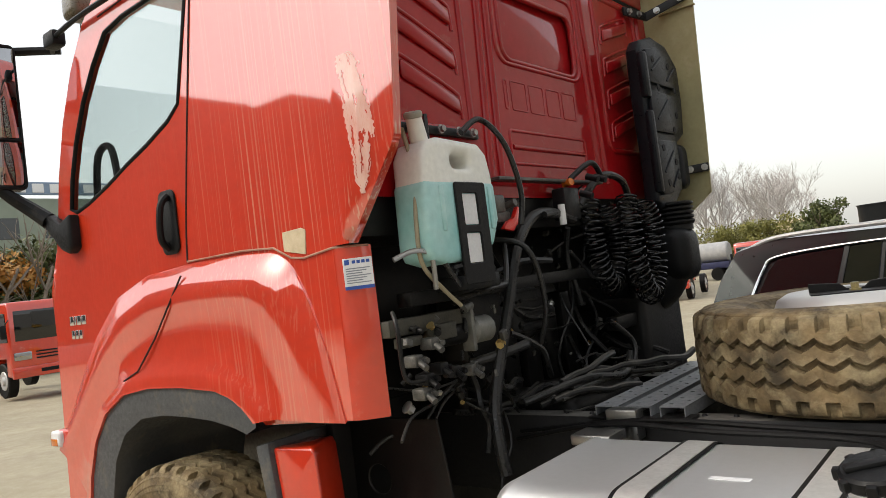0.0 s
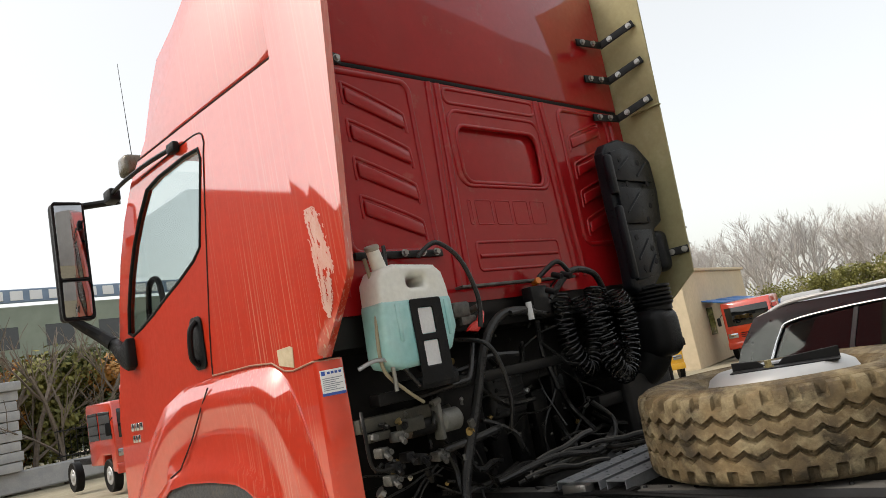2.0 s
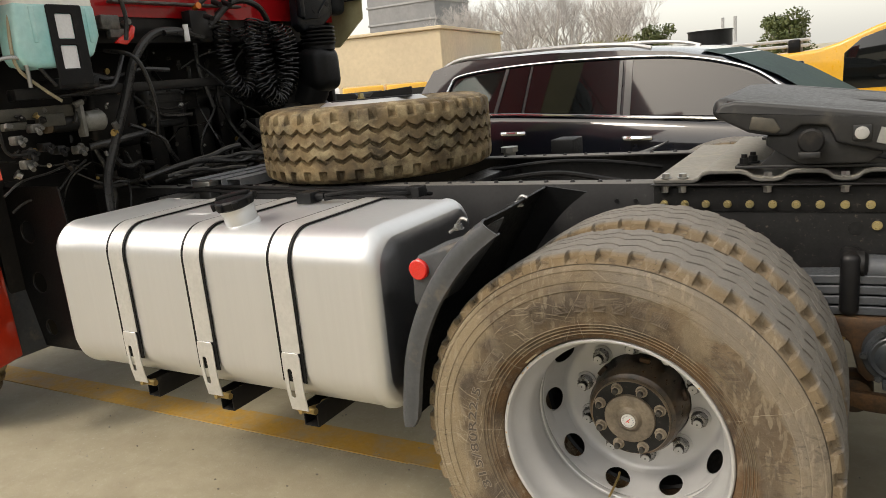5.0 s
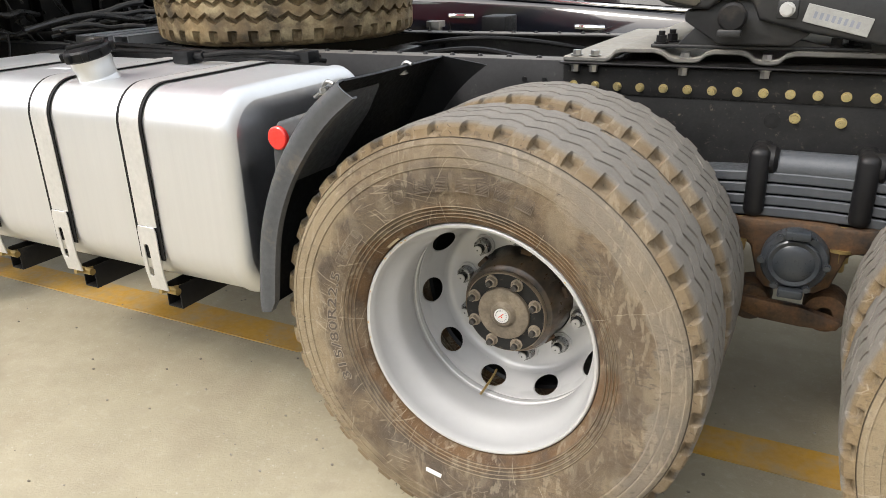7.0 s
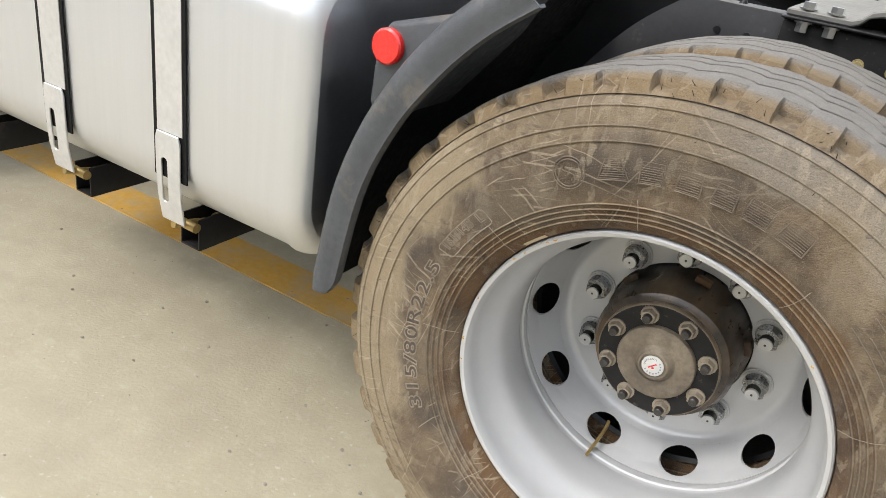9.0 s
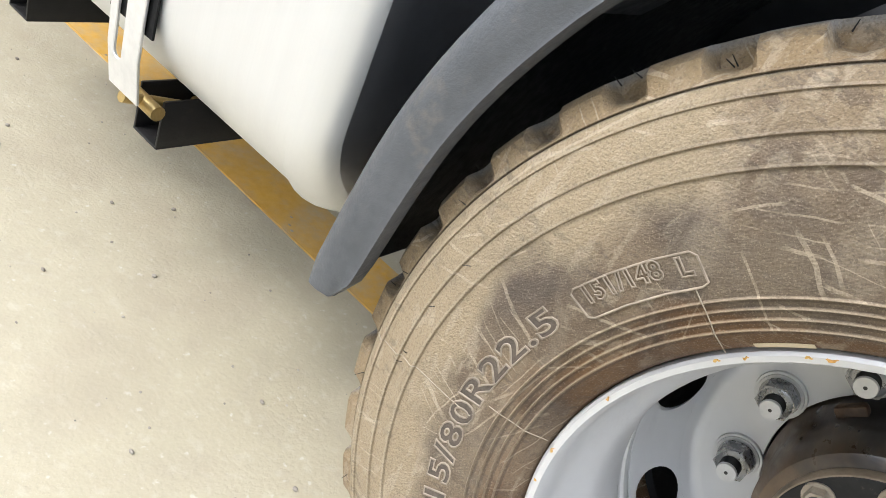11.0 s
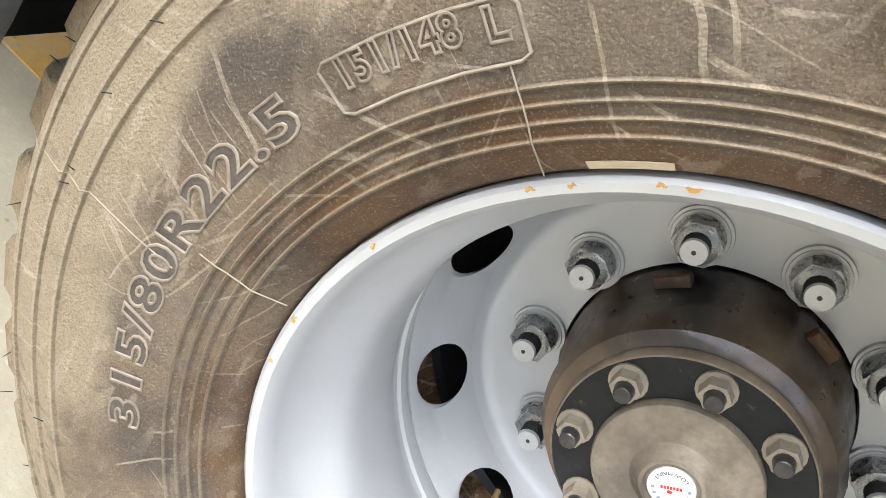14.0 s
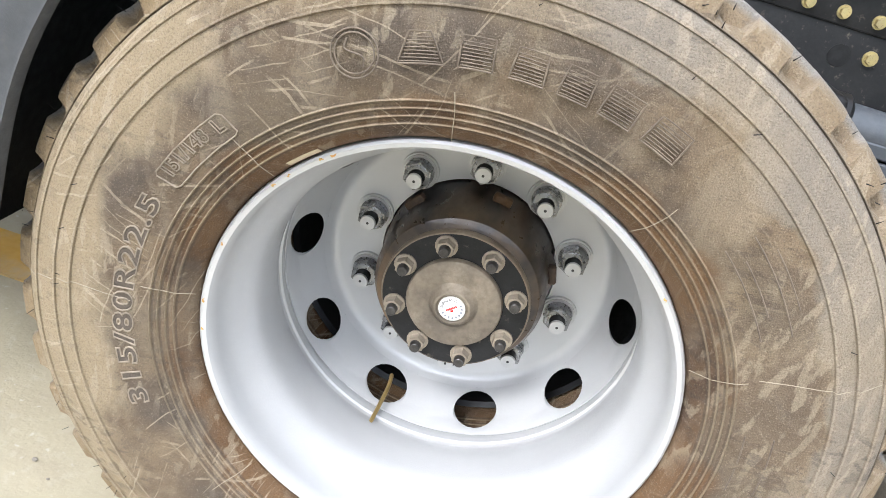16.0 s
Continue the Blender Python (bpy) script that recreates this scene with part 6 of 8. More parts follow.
for pts in ([(0.66, 2.60), (0.80, 2.63), (0.95, 2.61), (1.03, 2.55), (1.04, 2.44), (0.66, 2.44)], [(0.65, 2.40), (1.04, 2.40), (1.01, 2.25), (0.90, 2.20), (0.65, 2.20)], [(0.65, 2.155), (0.90, 2.165), (0.90, 1.95), (0.80, 1.90), (0.65, 1.89)]):
    prism(ob, pts, "yz", -2.325, -2.300, 0.005, 2, m=SHIFT)
box(ob, (-2.335, 0.605, 2.36), (-2.292, 0.66, 2.585), 0.016, 2, SHIFT)
box(ob, (-2.335, 0.615, 1.90), (-2.294, 0.66, 2.30), 0.014, 2, SHIFT)
box(ob, (-2.44, 0.975, 1.93), (-2.32, 1.115, 2.17), 0.045, 4, SHIFT)
air = pieces("air_intake", ob, intake_plastic, cab, "blue-black plastic air intake box")
ob = B()
for a, b in (((0.70, 2.50), (0.83, 2.58)), ((0.88, 2.47), (1.0, 2.55)), ((0.70, 2.26), (0.86, 2.37)), ((0.70, 2.0), (0.84, 2.11)), ((0.78, 1.93), (0.88, 2.02))):
    tube(ob, [SHIFT @ Vector(p) for p in ((-2.300, a[0], a[1]), (-2.299, (a[0] + b[0]) / 2, (a[1] + b[1]) / 2), (-2.300, b[0], b[1]))], 0.006, 6)
pieces("intake_rib", ob, intake_plastic, cab)
ob = B()
# raised black discs paint the shade of the shallow dimples
for y, z in ((0.918, 2.548), (0.758, 2.421), (0.894, 2.22), (0.861, 2.056), (0.87, 1.984), (0.73, 2.56), (0.97, 2.43), (0.72, 2.12), (0.74, 1.95), (0.95, 2.30)):
    rod(ob, SHIFT @ Vector((-2.3005, y, z)), SHIFT @ Vector((-2.2975, y, z)), 0.017, 12)
pieces("intake_dimple", ob, mat("dimple_shade", (0.004, 0.004, 0.005), None, 5, 0.8), cab)
ob = B()
prof = []
for k in range(5):
    prof += [(0.092, 0.022 * k), (0.106, 0.022 * k + 0.006), (0.106, 0.022 * k + 0.014)]
lathe(ob, [(0, 0)] + prof + [(0.095, 0.115), (0.095, 0.14), (0, 0.14)], 32, Matrix.Translation((-2.335, 0.825, 1.855)) @ pose(0, 0, 0, -90, 0, 0))
part("intake_bellows", ob, black_plastic, truck, "black ribbed rubber bellows")
ob = B()
box(ob, (-2.445, 0.69, 1.47), (-2.235, 0.92, 1.735), 0.07, 4)
tube(ob, curve_pts([(-2.35, 0.80, 1.60), (-2.40, 0.78, 1.46), (-2.52, 0.75, 1.40), (-2.75, 0.70, 1.38)]), 0.095, 20)
pieces("intake_duct", ob, black_plastic, truck, "black smooth intake duct")
for j, (ya, yb, zlow, x) in enumerate(((0.09, 0.28, 1.49, -2.41), (0.20, 0.41, 1.43, -2.29), (0.37, 0.58, 1.47, -2.38))):
    base = curve_pts([(x, ya + 0.03, 1.87), (x + 0.02, ya - 0.01, 1.74), (x + 0.02, ya + 0.01, zlow + 0.12), (x + 0.02, (ya + yb) / 2, zlow + 0.02), (x + 0.02, yb - 0.01, zlow + 0.12), (x + 0.02, yb + 0.01, 1.74), (x, yb - 0.02, 1.85)], 62)
    pts, turns = [], 33
    for k, p in enumerate(base):
        a = 2 * math.pi * turns * k / len(base)
        d = (base[min(k + 1, len(base) - 1)] - base[max(k - 1, 0)]).normalized()
        u = Vector((1, 0, 0))
        w = d.cross(u).normalized()
        pts.append(p + 0.045 * (math.cos(a) * u + math.sin(a) * w))
    ob = B()
    tube(ob, pts, 0.0045, 6)
    part("coiled_hose", ob, coil_black, truck, "black coiled trailer air hose")
ob = B()
rod(ob, (-2.44, -0.02, 1.95), (-2.40, -0.03, 1.955), 0.016, 14)
part("hose_coupling", ob, orange_lens, truck, "orange hose coupling")
ob = B()
for p in ((-2.36, 0.03, 1.97), (-2.36, 0.10, 1.97), (-2.36, -0.04, 1.90)):
    rod(ob, p, (p[0] + 0.05, p[1], p[2] - 0.02), 0.014, 12)
box(ob, (-2.46, -0.10, 1.80), (-2.40, 0.02, 1.93), 0.006)
pieces("coupling", ob, black_steel, truck)
ob = B()
rod(ob, (-2.4, -0.14, 1.86), (-2.4, -0.14, 1.78), 0.014, 12)
part("white_connector", ob, white_paint, truck)
for pts, r in (([(-2.42, -0.02, 1.80), (-2.42, -0.20, 1.83), (-2.43, -0.33, 1.81), (-2.43, -0.455, 1.70), (-2.43, -0.545, 1.52), (-2.43, -0.65, 1.32), (-2.42, -0.72, 1.19), (-2.40, -0.75, 1.07), (-2.38, -0.76, 0.97)], 0.021),
               ([(-2.40, -0.28, 1.82), (-2.42, -0.05, 1.84), (-2.42, 0.1, 1.86)], 0.014), ([(-2.42, 0.05, 1.86), (-2.38, 0.2, 1.98), (-2.36, 0.36, 1.96), (-2.38, 0.46, 1.86)], 0.016),
               ([(-2.42, 0.0, 1.97), (-2.36, 0.08, 2.03), (-2.36, 0.16, 1.98)], 0.012), ([(-2.38, -0.95, 2.14), (-2.36, -0.98, 1.9), (-2.35, -1.0, 1.72), (-2.34, -0.93, 1.60)], 0.008),
               ([(-2.36, -0.80, 2.09), (-2.35, -0.70, 2.14), (-2.33, -0.60, 2.06), (-2.32, -0.55, 1.90), (-2.33, -0.56, 1.78)], 0.010),
               ([(-2.5, -0.72, 1.33), (-2.42, -0.60, 1.35), (-2.42, -0.48, 1.36), (-2.55, -0.36, 1.33)], 0.017), ([(-2.45, -0.5, 1.15), (-2.3, -0.3, 1.2), (-2.3, 0.0, 1.16), (-2.4, 0.3, 1.2)], 0.014),
               ([(-2.5, -0.55, 1.75), (-2.36, -0.5, 1.70), (-2.34, -0.45, 1.5), (-2.4, -0.42, 1.35)], 0.010), ([(-2.45, -0.5, 1.72), (-2.38, -0.62, 1.60), (-2.36, -0.7, 1.58), (-2.4, -0.9, 1.56)], 0.010),
               ([(-2.42, 0.2, 1.35), (-2.36, 0.26, 1.25), (-2.36, 0.2, 1.14), (-2.42, 0.1, 1.1)], 0.012)):
    part("engine_hose", tube(B(), curve_pts(pts), r, 10), bay_rubber, truck)
# engine and gearbox masses
ob = B()
box(ob, (-2.96, -0.42, 0.85), (-2.78, 0.42, 1.55), 0.05, 3)
box(ob, (-2.80, -0.30, 0.72), (-2.35, 0.30, 1.12), 0.05, 3)
box(ob, (-2.72, -0.62, 1.30), (-2.58, -0.36, 1.60), 0.03, 3)
for k in range(5):
    box(ob, (-2.79, -0.40 + 0.17 * k, 1.1), (-2.70, -0.28 + 0.17 * k, 1.5 - 0.05 * (k % 2)), 0.02, 2)
pieces("engine_block", ob, engine_black, truck, "dark engine and gearbox")
ob = B()
box(ob, (-2.74, -0.30, 1.37), (-2.58, -0.06, 1.57), 0.03, 3)
for k in range(4):
    box(ob, (-2.585, -0.28, 1.40 + 0.045 * k), (-2.572, -0.08, 1.412 + 0.045 * k), 0.003, 1)
part("filter_housing", ob, mat("dull_dark_grey", (0.022, 0.023, 0.024), (0.03, 0.03, 0.03), 9, 0.6), truck, "dull ribbed housing")
ob = B()
box(ob, (-2.50, -1.05, 1.555), (-2.44, 0.9, 1.60), 0.006)
box(ob, (-2.50, 0.30, 1.30), (-2.44, 1.0, 1.36), 0.006)
box(ob, (-2.49, 0.55, 0.95), (-2.45, 0.95, 1.5), 0.008)
box(ob, (-2.80, 0.50, 0.55), (-2.40, 0.96, 1.42), 0.03, 3)
pieces("cab_crossbeam", ob, engine_black, truck)
ob = B()
box(ob, (-2.50, -1.15, 1.475), (-2.45, -0.80, 1.525), 0.005)
box(ob, (-2.46, -1.13, 1.44), (-2.43, -1.03, 1.47), 0.004)
box(ob, (-2.46, -0.98, 1.44), (-2.43, -0.86, 1.49), 0.004)
part("valve_bracket", ob, mat("olive_bracket", (0.045, 0.043, 0.034), (0.075, 0.07, 0.052), 20, 0.6), truck, "olive grey valve bracket")
ob = B()
rod(ob, (-2.46, -0.765, 1.445), (-2.452, -0.66, 1.445), 0.045, 24, bevel=0.014)
box(ob, (-2.475, -0.785, 1.38), (-2.425, -0.765, 1.52), 0.006)
rod(ob, (-2.44, -0.80, 1.52), (-2.44, -0.76, 1.53), 0.014, 12)
part("air_valve", ob, mat("dull_alloy", (0.24, 0.24, 0.22), (0.16, 0.16, 0.145), 25, 0.5, 0.4, bump=0.2, bscale=120),  truck, "pale grey cylindrical air valve")
ob = B()
rod(ob, (-2.49, -0.90, 1.445), (-2.47, -0.785, 1.445), 0.036, 20, bevel=0.006)
part("motor_body", ob, engine_black, truck)
ob = B()
rod(ob, (-2.495, -0.925, 1.445), (-2.49, -0.895, 1.445), 0.034, 20, bevel=0.004)
rod(ob, (-2.495, -0.935, 1.445), (-2.495, -0.925, 1.445), 0.018, 12)
part("motor_end", ob, mat("brown_casting", (0.17, 0.13, 0.09), (0.10, 0.075, 0.05), 30, 0.6, 0.2, bump=0.3), truck)
for k, (y, z) in enumerate(((-1.10, 1.40), (-1.06, 1.34), (-1.02, 1.44), (-0.99, 1.36), (-1.08, 1.30), (-0.93, 1.34), (-0.84, 1.33))):
    ob = B()
    box(ob, (-2.44, y - 0.02, z - 0.018), (-2.39, y + 0.02, z + 0.018), 0.006)
    rod(ob, (-2.40, y, z), (-2.36, y - 0.01, z - 0.02), 0.010, 10)
    hexbolt(ob, (-2.38, y + 0.01, z), (1, 0, 0), 0.009, 0.01)
    part("valve_fitting", ob, clutter_grey if k % 2 == 0 else black_steel, truck)
ob = B()
part("bay_hose", tube(B(), curve_pts([(-2.43, -1.15, 1.55), (-2.40, -1.17, 1.50), (-2.40, -1.16, 1.36), (-2.40, -1.08, 1.34)]), 0.007, 8), engine_black, truck)
tube(ob, curve_pts([(-2.40, -1.15, 1.70), (-2.37, -1.09, 1.72), (-2.35, -1.04, 1.70), (-2.35, -1.035, 1.60)]), 0.008, 8)
pieces("bent_pipe", ob, bolt_steel, truck, "bent metal pipes")
# hoses, wires, clips and fittings crowding the bay
rng_e = random.Random(21)
for k in range(56):
    y, z = rng_e.uniform(-0.75, 0.55), rng_e.uniform(1.12, 1.86) if k < 24 else rng_e.uniform(1.10, 1.32)
    x = -2.40 - 0.22 * rng_e.random()
    if y > -0.3 and 1.25 < z < 1.75 and rng_e.random() < 0.6:
        x -= 0.15
    pts = [Vector((x, y, z))]
    d = Vector((rng_e.uniform(-0.3, 0.3), rng_e.uniform(-1, 1), rng_e.uniform(-1, 0.4))).normalized()
    for _ in range(4):
        d = (d + Vector((rng_e.uniform(-0.4, 0.4), rng_e.uniform(-0.6, 0.6), rng_e.uniform(-0.6, 0.6)))).normalized()
        pts.append(pts[-1] + d * rng_e.uniform(0.06, 0.14))
    part("bay_wire" if k % 3 else "bay_hose", tube(B(), curve_pts(pts, 4), rng_e.choice((0.004, 0.005, 0.007)) if k % 3 else 0.012, 6), bay_rubber, truck)
for k in range(90):
    if k < 24:
        y, z, x = rng_e.uniform(-1.14, -0.62), rng_e.uniform(1.26, 1.52), -2.47 + 0.07 * rng_e.random()
    else:
        y, z, x = rng_e.uniform(-0.7, 0.55), rng_e.uniform(1.13, 1.9), -2.46 - 0.2 * rng_e.random()
    ob = B()
    s = rng_e.uniform(0.007, 0.019)
    m = pose(x, y, z, rng_e.uniform(0, 180), rng_e.uniform(0, 180), rng_e.uniform(0, 180))
    if k % 3 == 0:
        box(ob, (-s, -s * 0.7, -s * 0.5), (s, s * 0.7, s * 0.5), 0.002, 1, m)
    elif k % 3 == 1:
        rod(ob, m @ Vector((0, -s * 1.6, 0)), m @ Vector((0, s * 1.6, 0)), s * 0.6, 10, bevel=0.001)
        rod(ob, m @ Vector((0, -s * 0.4, 0)), m @ Vector((0, s * 0.4, 0)), s * 0.95, 6)
    else:
        hexbolt(ob, m @ Vector((0, 0, 0)), m.to_3x3() @ Vector((0, 0, 1)), s * 0.8, s)
    part("bay_fitting", ob, (clutter_grey, engine_black, bolt_steel, clutter_grey, engine_black, brass)[k % 6] if k < 60 else engine_black, truck)
# dusty hoses lying in a tangle on the bay floor
for k in range(11):
    y, x = rng_e.uniform(-0.50, 0.25), rng_e.uniform(-2.52, -2.32)
    z = 1.09 + 0.10 * rng_e.random()
    turn = rng_e.uniform(-0.9, 0.9)
    pts = [Vector((x, y, z))]
    for q in range(5):
        turn += rng_e.uniform(-0.45, 0.45)
        pts.append(pts[-1] + Vector((-0.05 * math.sin(turn) + 0.02, 0.075 * math.cos(turn), rng_e.uniform(-0.018, 0.02))))
    part("floor_hose", tube(B(), curve_pts(pts, 5), rng_e.choice((0.006, 0.008, 0.011, 0.014)), 8), dusty_hose, truck)
ob = B()
for k in range(3):
    rod(ob, (-2.34 - 0.02 * k, -0.42 + 0.12 * k, 1.145 + 0.01 * k), (-2.30, -0.18 + 0.12 * k, 1.165), 0.007, 8)
pieces("loose_lever", ob, clutter_grey, truck)
ob = B()
tube(ob, curve_pts([(-2.42, -1.02, 2.10), (-2.38, -1.035, 1.95), (-2.37, -1.065, 1.80), (-2.37, -1.06, 1.68), (-2.37, -0.98, 1.60), (-2.37, -0.90, 1.54)]), 0.007, 8)
part("clear_hose", ob, mat("yellowed_hose", (0.38, 0.33, 0.22), None, 20, 0.5), truck, "yellowed thin hose from the tank")
# washer tank
WT = B()
body = [(-1.06, 1.72), (-1.047, 2.0), (-1.017, 2.045), (-0.954, 2.062), (-0.75, 2.052), (-0.712, 2.02), (-0.695, 1.95), (-0.69, 1.80), (-0.733, 1.715), (-0.848, 1.70), (-0.856, 1.68), (-0.988, 1.675), (-1.043, 1.69)]
handle = rrect(-0.905, -0.81, 1.968, 2.01, 0.018)
prism(WT, body, "yz", -2.46, -2.33, 0.022, 3, holes=[handle])
part("washer_tank", WT, white_tank, cab, "white plastic tank half full of blue-green liquid", 50)
ob = B()
low = [(-1.063, 1.72), (-1.054, 1.93), (-0.691, 1.93), (-0.686, 1.80), (-0.731, 1.712), (-0.848, 1.697), (-0.856, 1.676), (-0.988, 1.671), (-1.045, 1.687)]
prism(ob, low, "yz", -2.463, -2.327, 0.022, 3)
for y in (-0.985, -0.735):
    box(ob, (-2.333, y - 0.010, 1.77), (-2.322, y + 0.010, 1.91), 0.006, 2)
part("liquid", ob, blue_liquid, cab, "blue-green liquid showing through", 50)
ob = B()
rod(ob, (-2.39, -0.975, 2.03), (-2.375, -1.012, 2.125), 0.030, 18, 0.025)
part("filler_neck", ob, white_tank, cab)
ob = B()
rod(ob, (-2.375, -1.012, 2.122), (-2.372, -1.017, 2.14), 0.029, 18, bevel=0.004)
part("tank_cap", ob, mat("grey_cap", (0.35, 0.33, 0.27), None, 9, 0.5), cab)
ob = B()
prism(ob, rrect(-0.925, -0.765, 1.60, 1.92, 0.01), "yz", -2.3265, -2.318, 0.003, 1, holes=[rrect(-0.89, -0.815, 1.785, 1.885, 0.008), rrect(-0.89, -0.815, 1.665, 1.76, 0.008)])
box(ob, (-2.46, -0.93, 1.585), (-2.32, -0.74, 1.63), 0.006)
part("tank_holder", ob, black_plastic, cab, "black plastic holder frame")
ob = B()
box(ob, (-2.3265, -0.888, 1.787), (-2.3235, -0.817, 1.883), 0, 1)
box(ob, (-2.3265, -0.888, 1.667), (-2.3235, -0.817, 1.758), 0, 1)
pieces("tank_label", ob, white_paint, cab)
ob = B()
box(ob, (WALL, -1.02, 2.108), (WALL + 0.02, -0.55, 2.138), 0.004)
part("holder_rail", ob, black_steel, cab)
ob = B()
for y in (-0.93, -0.78, -0.68, -0.60):
    hexbolt(ob, (WALL + 0.03, y, 2.125), (1, 0, 0), 0.012, 0.012)
pieces("rail_bolt", ob, bolt_steel, cab)
ob = B()
box(ob, (-2.47, -0.60, 1.835), (-2.42, -0.50, 1.90), 0.01, 2)
box(ob, (-2.46, -0.56, 1.80), (-2.425, -0.47, 1.84), 0.006, 2)
rod(ob, (-2.45, -0.47, 1.86), (-2.40, -0.47, 1.87), 0.014, 12)
box(ob, (-2.47, -0.52, 1.955), (-2.42, 0.3, 1.968), 0.003, 1)
pieces("lock_mechanism", ob, clutter_grey, cab, "metal cab lock mechanism")
ob = B()
prism(ob, [(-0.56, 1.775), (-0.50, 1.765), (-0.455, 1.80), (-0.44, 1.845), (-0.455, 1.855), (-0.485, 1.815), (-0.53, 1.80)], "yz", -2.42, -2.40, 0.004, 2)
part("lock_lever", ob, red_lens, cab, "red lock lever")

# -- catwalk --
for k in range(3):
    x = -2.20 + 0.115 * k
    ob = B()
    prism(ob, rrect(x, x + 0.085, -0.45, 0.46, 0.004, 2), "xy", 1.128, 1.132, holes=[circle(x + 0.022 + 0.041 * (j % 2), -0.40 + 0.048 * j, 0.008, 10) for j in range(17)])
    box(ob, (x, -0.45, 1.09), (x + 0.004, 0.46, 1.131), 0.001, 1)
    box(ob, (x + 0.081, -0.45, 1.09), (x + 0.085, 0.46, 1.131), 0.001, 1)
    part("catwalk_plank", ob, mat("catwalk_grey", (0.20, 0.208, 0.22), (0.25, 0.258, 0.27), 9, 0.5, 0.0, dust=DUST, dust_amt=0.08) if k == 0 else bpy.data.materials["catwalk_grey"], truck, "dark grey perforated catwalk plank")
ob = B()
box(ob, (-2.22, -0.47, 1.09), (-1.86, -0.40, 1.10), 0.002)
box(ob, (-2.24, -0.58, 1.0), (-2.14, -0.44, 1.05), 0.006)
part("catwalk_support", ob, black_steel, truck)
ob = B()
rod(ob, (-2.12, -0.60, 0.98), (-2.12, -0.60, 1.06), 0.05, 20, bevel=0.006)
box(ob, (-2.19, -0.66, 1.05), (-2.05, -0.54, 1.085), 0.008)
box(ob, (-2.14, -0.50, 1.03), (-2.03, -0.44, 1.13), 0.006)
part("fuel_filter", ob, bolt_steel, truck, "metal fuel filter head")

# -- fifth wheel --
fw = B()
y0 = -0.455
x = -0.05
prof = [(-0.05, 1.092), (0.075, 1.092), (0.09, 1.098), (0.105, 1.114), (0.125, 1.12), (0.215, 1.12), (0.235, 1.114), (0.255, 1.10), (0.272, 1.096), (0.318, 1.096), (0.335, 1.10), (0.352, 1.114), (0.372, 1.12), (0.438, 1.12), (0.458, 1.114), (0.474, 1.10), (0.49, 1.096), (0.518, 1.096), (0.535, 1.10), (0.55, 1.114), (0.57, 1.12), (1.05, 1.12), (1.1, 1.1), (1.2, 1.092)]
prism(fw, prof + [(u, v + 0.014) for u, v in prof[::-1]], "xz", y0, 0.455, 0.003, 1)
part("mounting_plate", fw, mat("plate_grey", (0.13, 0.128, 0.12), (0.17, 0.165, 0.15), 6, 0.5, 0.2, dust=(0.42, 0.38, 0.30), dust_amt=0.15, up_dust=0.35), truck, "dusty grey corrugated mounting plate")
ob = B()
box(ob, (-0.055, -0.475, 1.086), (1.25, -0.43, 1.0915), 0.002)
part("mounting_angle", ob, black_steel, truck)
for x in (-0.012, 0.042, 0.295, 0.504):
    nb = B()
    hexbolt(nb, (x, -0.453, 1.086), (0, 0, -1), 0.013, 0.018)
    hexbolt(nb, (x, -0.44, 1.108), (0, 0, 1), 0.013, 0.012)
    pieces("mount_bolt", nb, bolt_steel, truck)
coupling_grey = mat("coupling_grey", (0.019, 0.020, 0.0215), (0.030, 0.030, 0.030), 7, 0.45, 0.1, bump=0.15, dust=(0.16, 0.14, 0.11), dust_amt=0.06, up_dust=0.14)
for s in (-1, 1):
    ob = B()
    prism(ob, [(0.270, 1.143), (0.322, 1.196), (0.56, 1.165), (0.66, 1.143)], "xz", s * 0.43 - 0.010, s * 0.43 + 0.010, 0.003, 2)
    box(ob, (0.20, s * 0.385 - 0.06, 1.1345), (0.74, s * 0.385 + 0.06, 1.144), 0.003)
    prism(ob, [(0.291, 1.236), (0.291, 1.208), (0.383, 1.150), (0.56, 1.150), (0.60, 1.180), (0.505, 1.212), (0.462, 1.266), (0.385, 1.268), (0.350, 1.240)], "xz", s * 0.435 - 0.04, s * 0.435 + 0.04, 0.006, 2)
    pieces("pedestal", ob, coupling_grey, truck, "black fifth wheel pedestals")
    for x, y in ((0.225, 0.425), (0.245, 0.375), (0.66, 0.425), (0.70, 0.375)):
        nb = hexbolt(B(), (x, s * y, 1.144), (0, 0, 1), 0.015, 0.018)
        rod(nb, (x, s * y, 1.16), (x, s * y, 1.178), 0.009, 12)
        part("pedestal_bolt", nb, black_steel, truck)
TILT5 = pose(0.45, 0, 1.282, 0, 8.6, 0)
ob = B()
half = [(-0.285, 0.20), (-0.30, 0.34), (-0.28, 0.44), (-0.20, 0.485), (0.25, 0.49), (0.40, 0.42), (0.62, 0.20), (0.66, 0.12), (0.45, 0.055), (0.12, 0.05), (0.06, 0.0)]
outline = [(u, -v) for u, v in half] + [(u, v) for u, v in half[::-1][1:]]
prism(ob, outline, "xy", -0.008, 0.028, 0.012, 3, m=TILT5)
cheek = [(0.150, 1.316), (0.166, 1.337), (0.206, 1.345), (0.262, 1.339), (0.397, 1.320), (0.596, 1.290), (0.85, 1.250), (0.85, 1.14), (0.599, 1.183), (0.507, 1.206), (0.477, 1.215), (0.456, 1.263), (0.389, 1.267), (0.352, 1.240), (0.291, 1.242), (0.244, 1.252), (0.182, 1.285), (0.150, 1.310)]
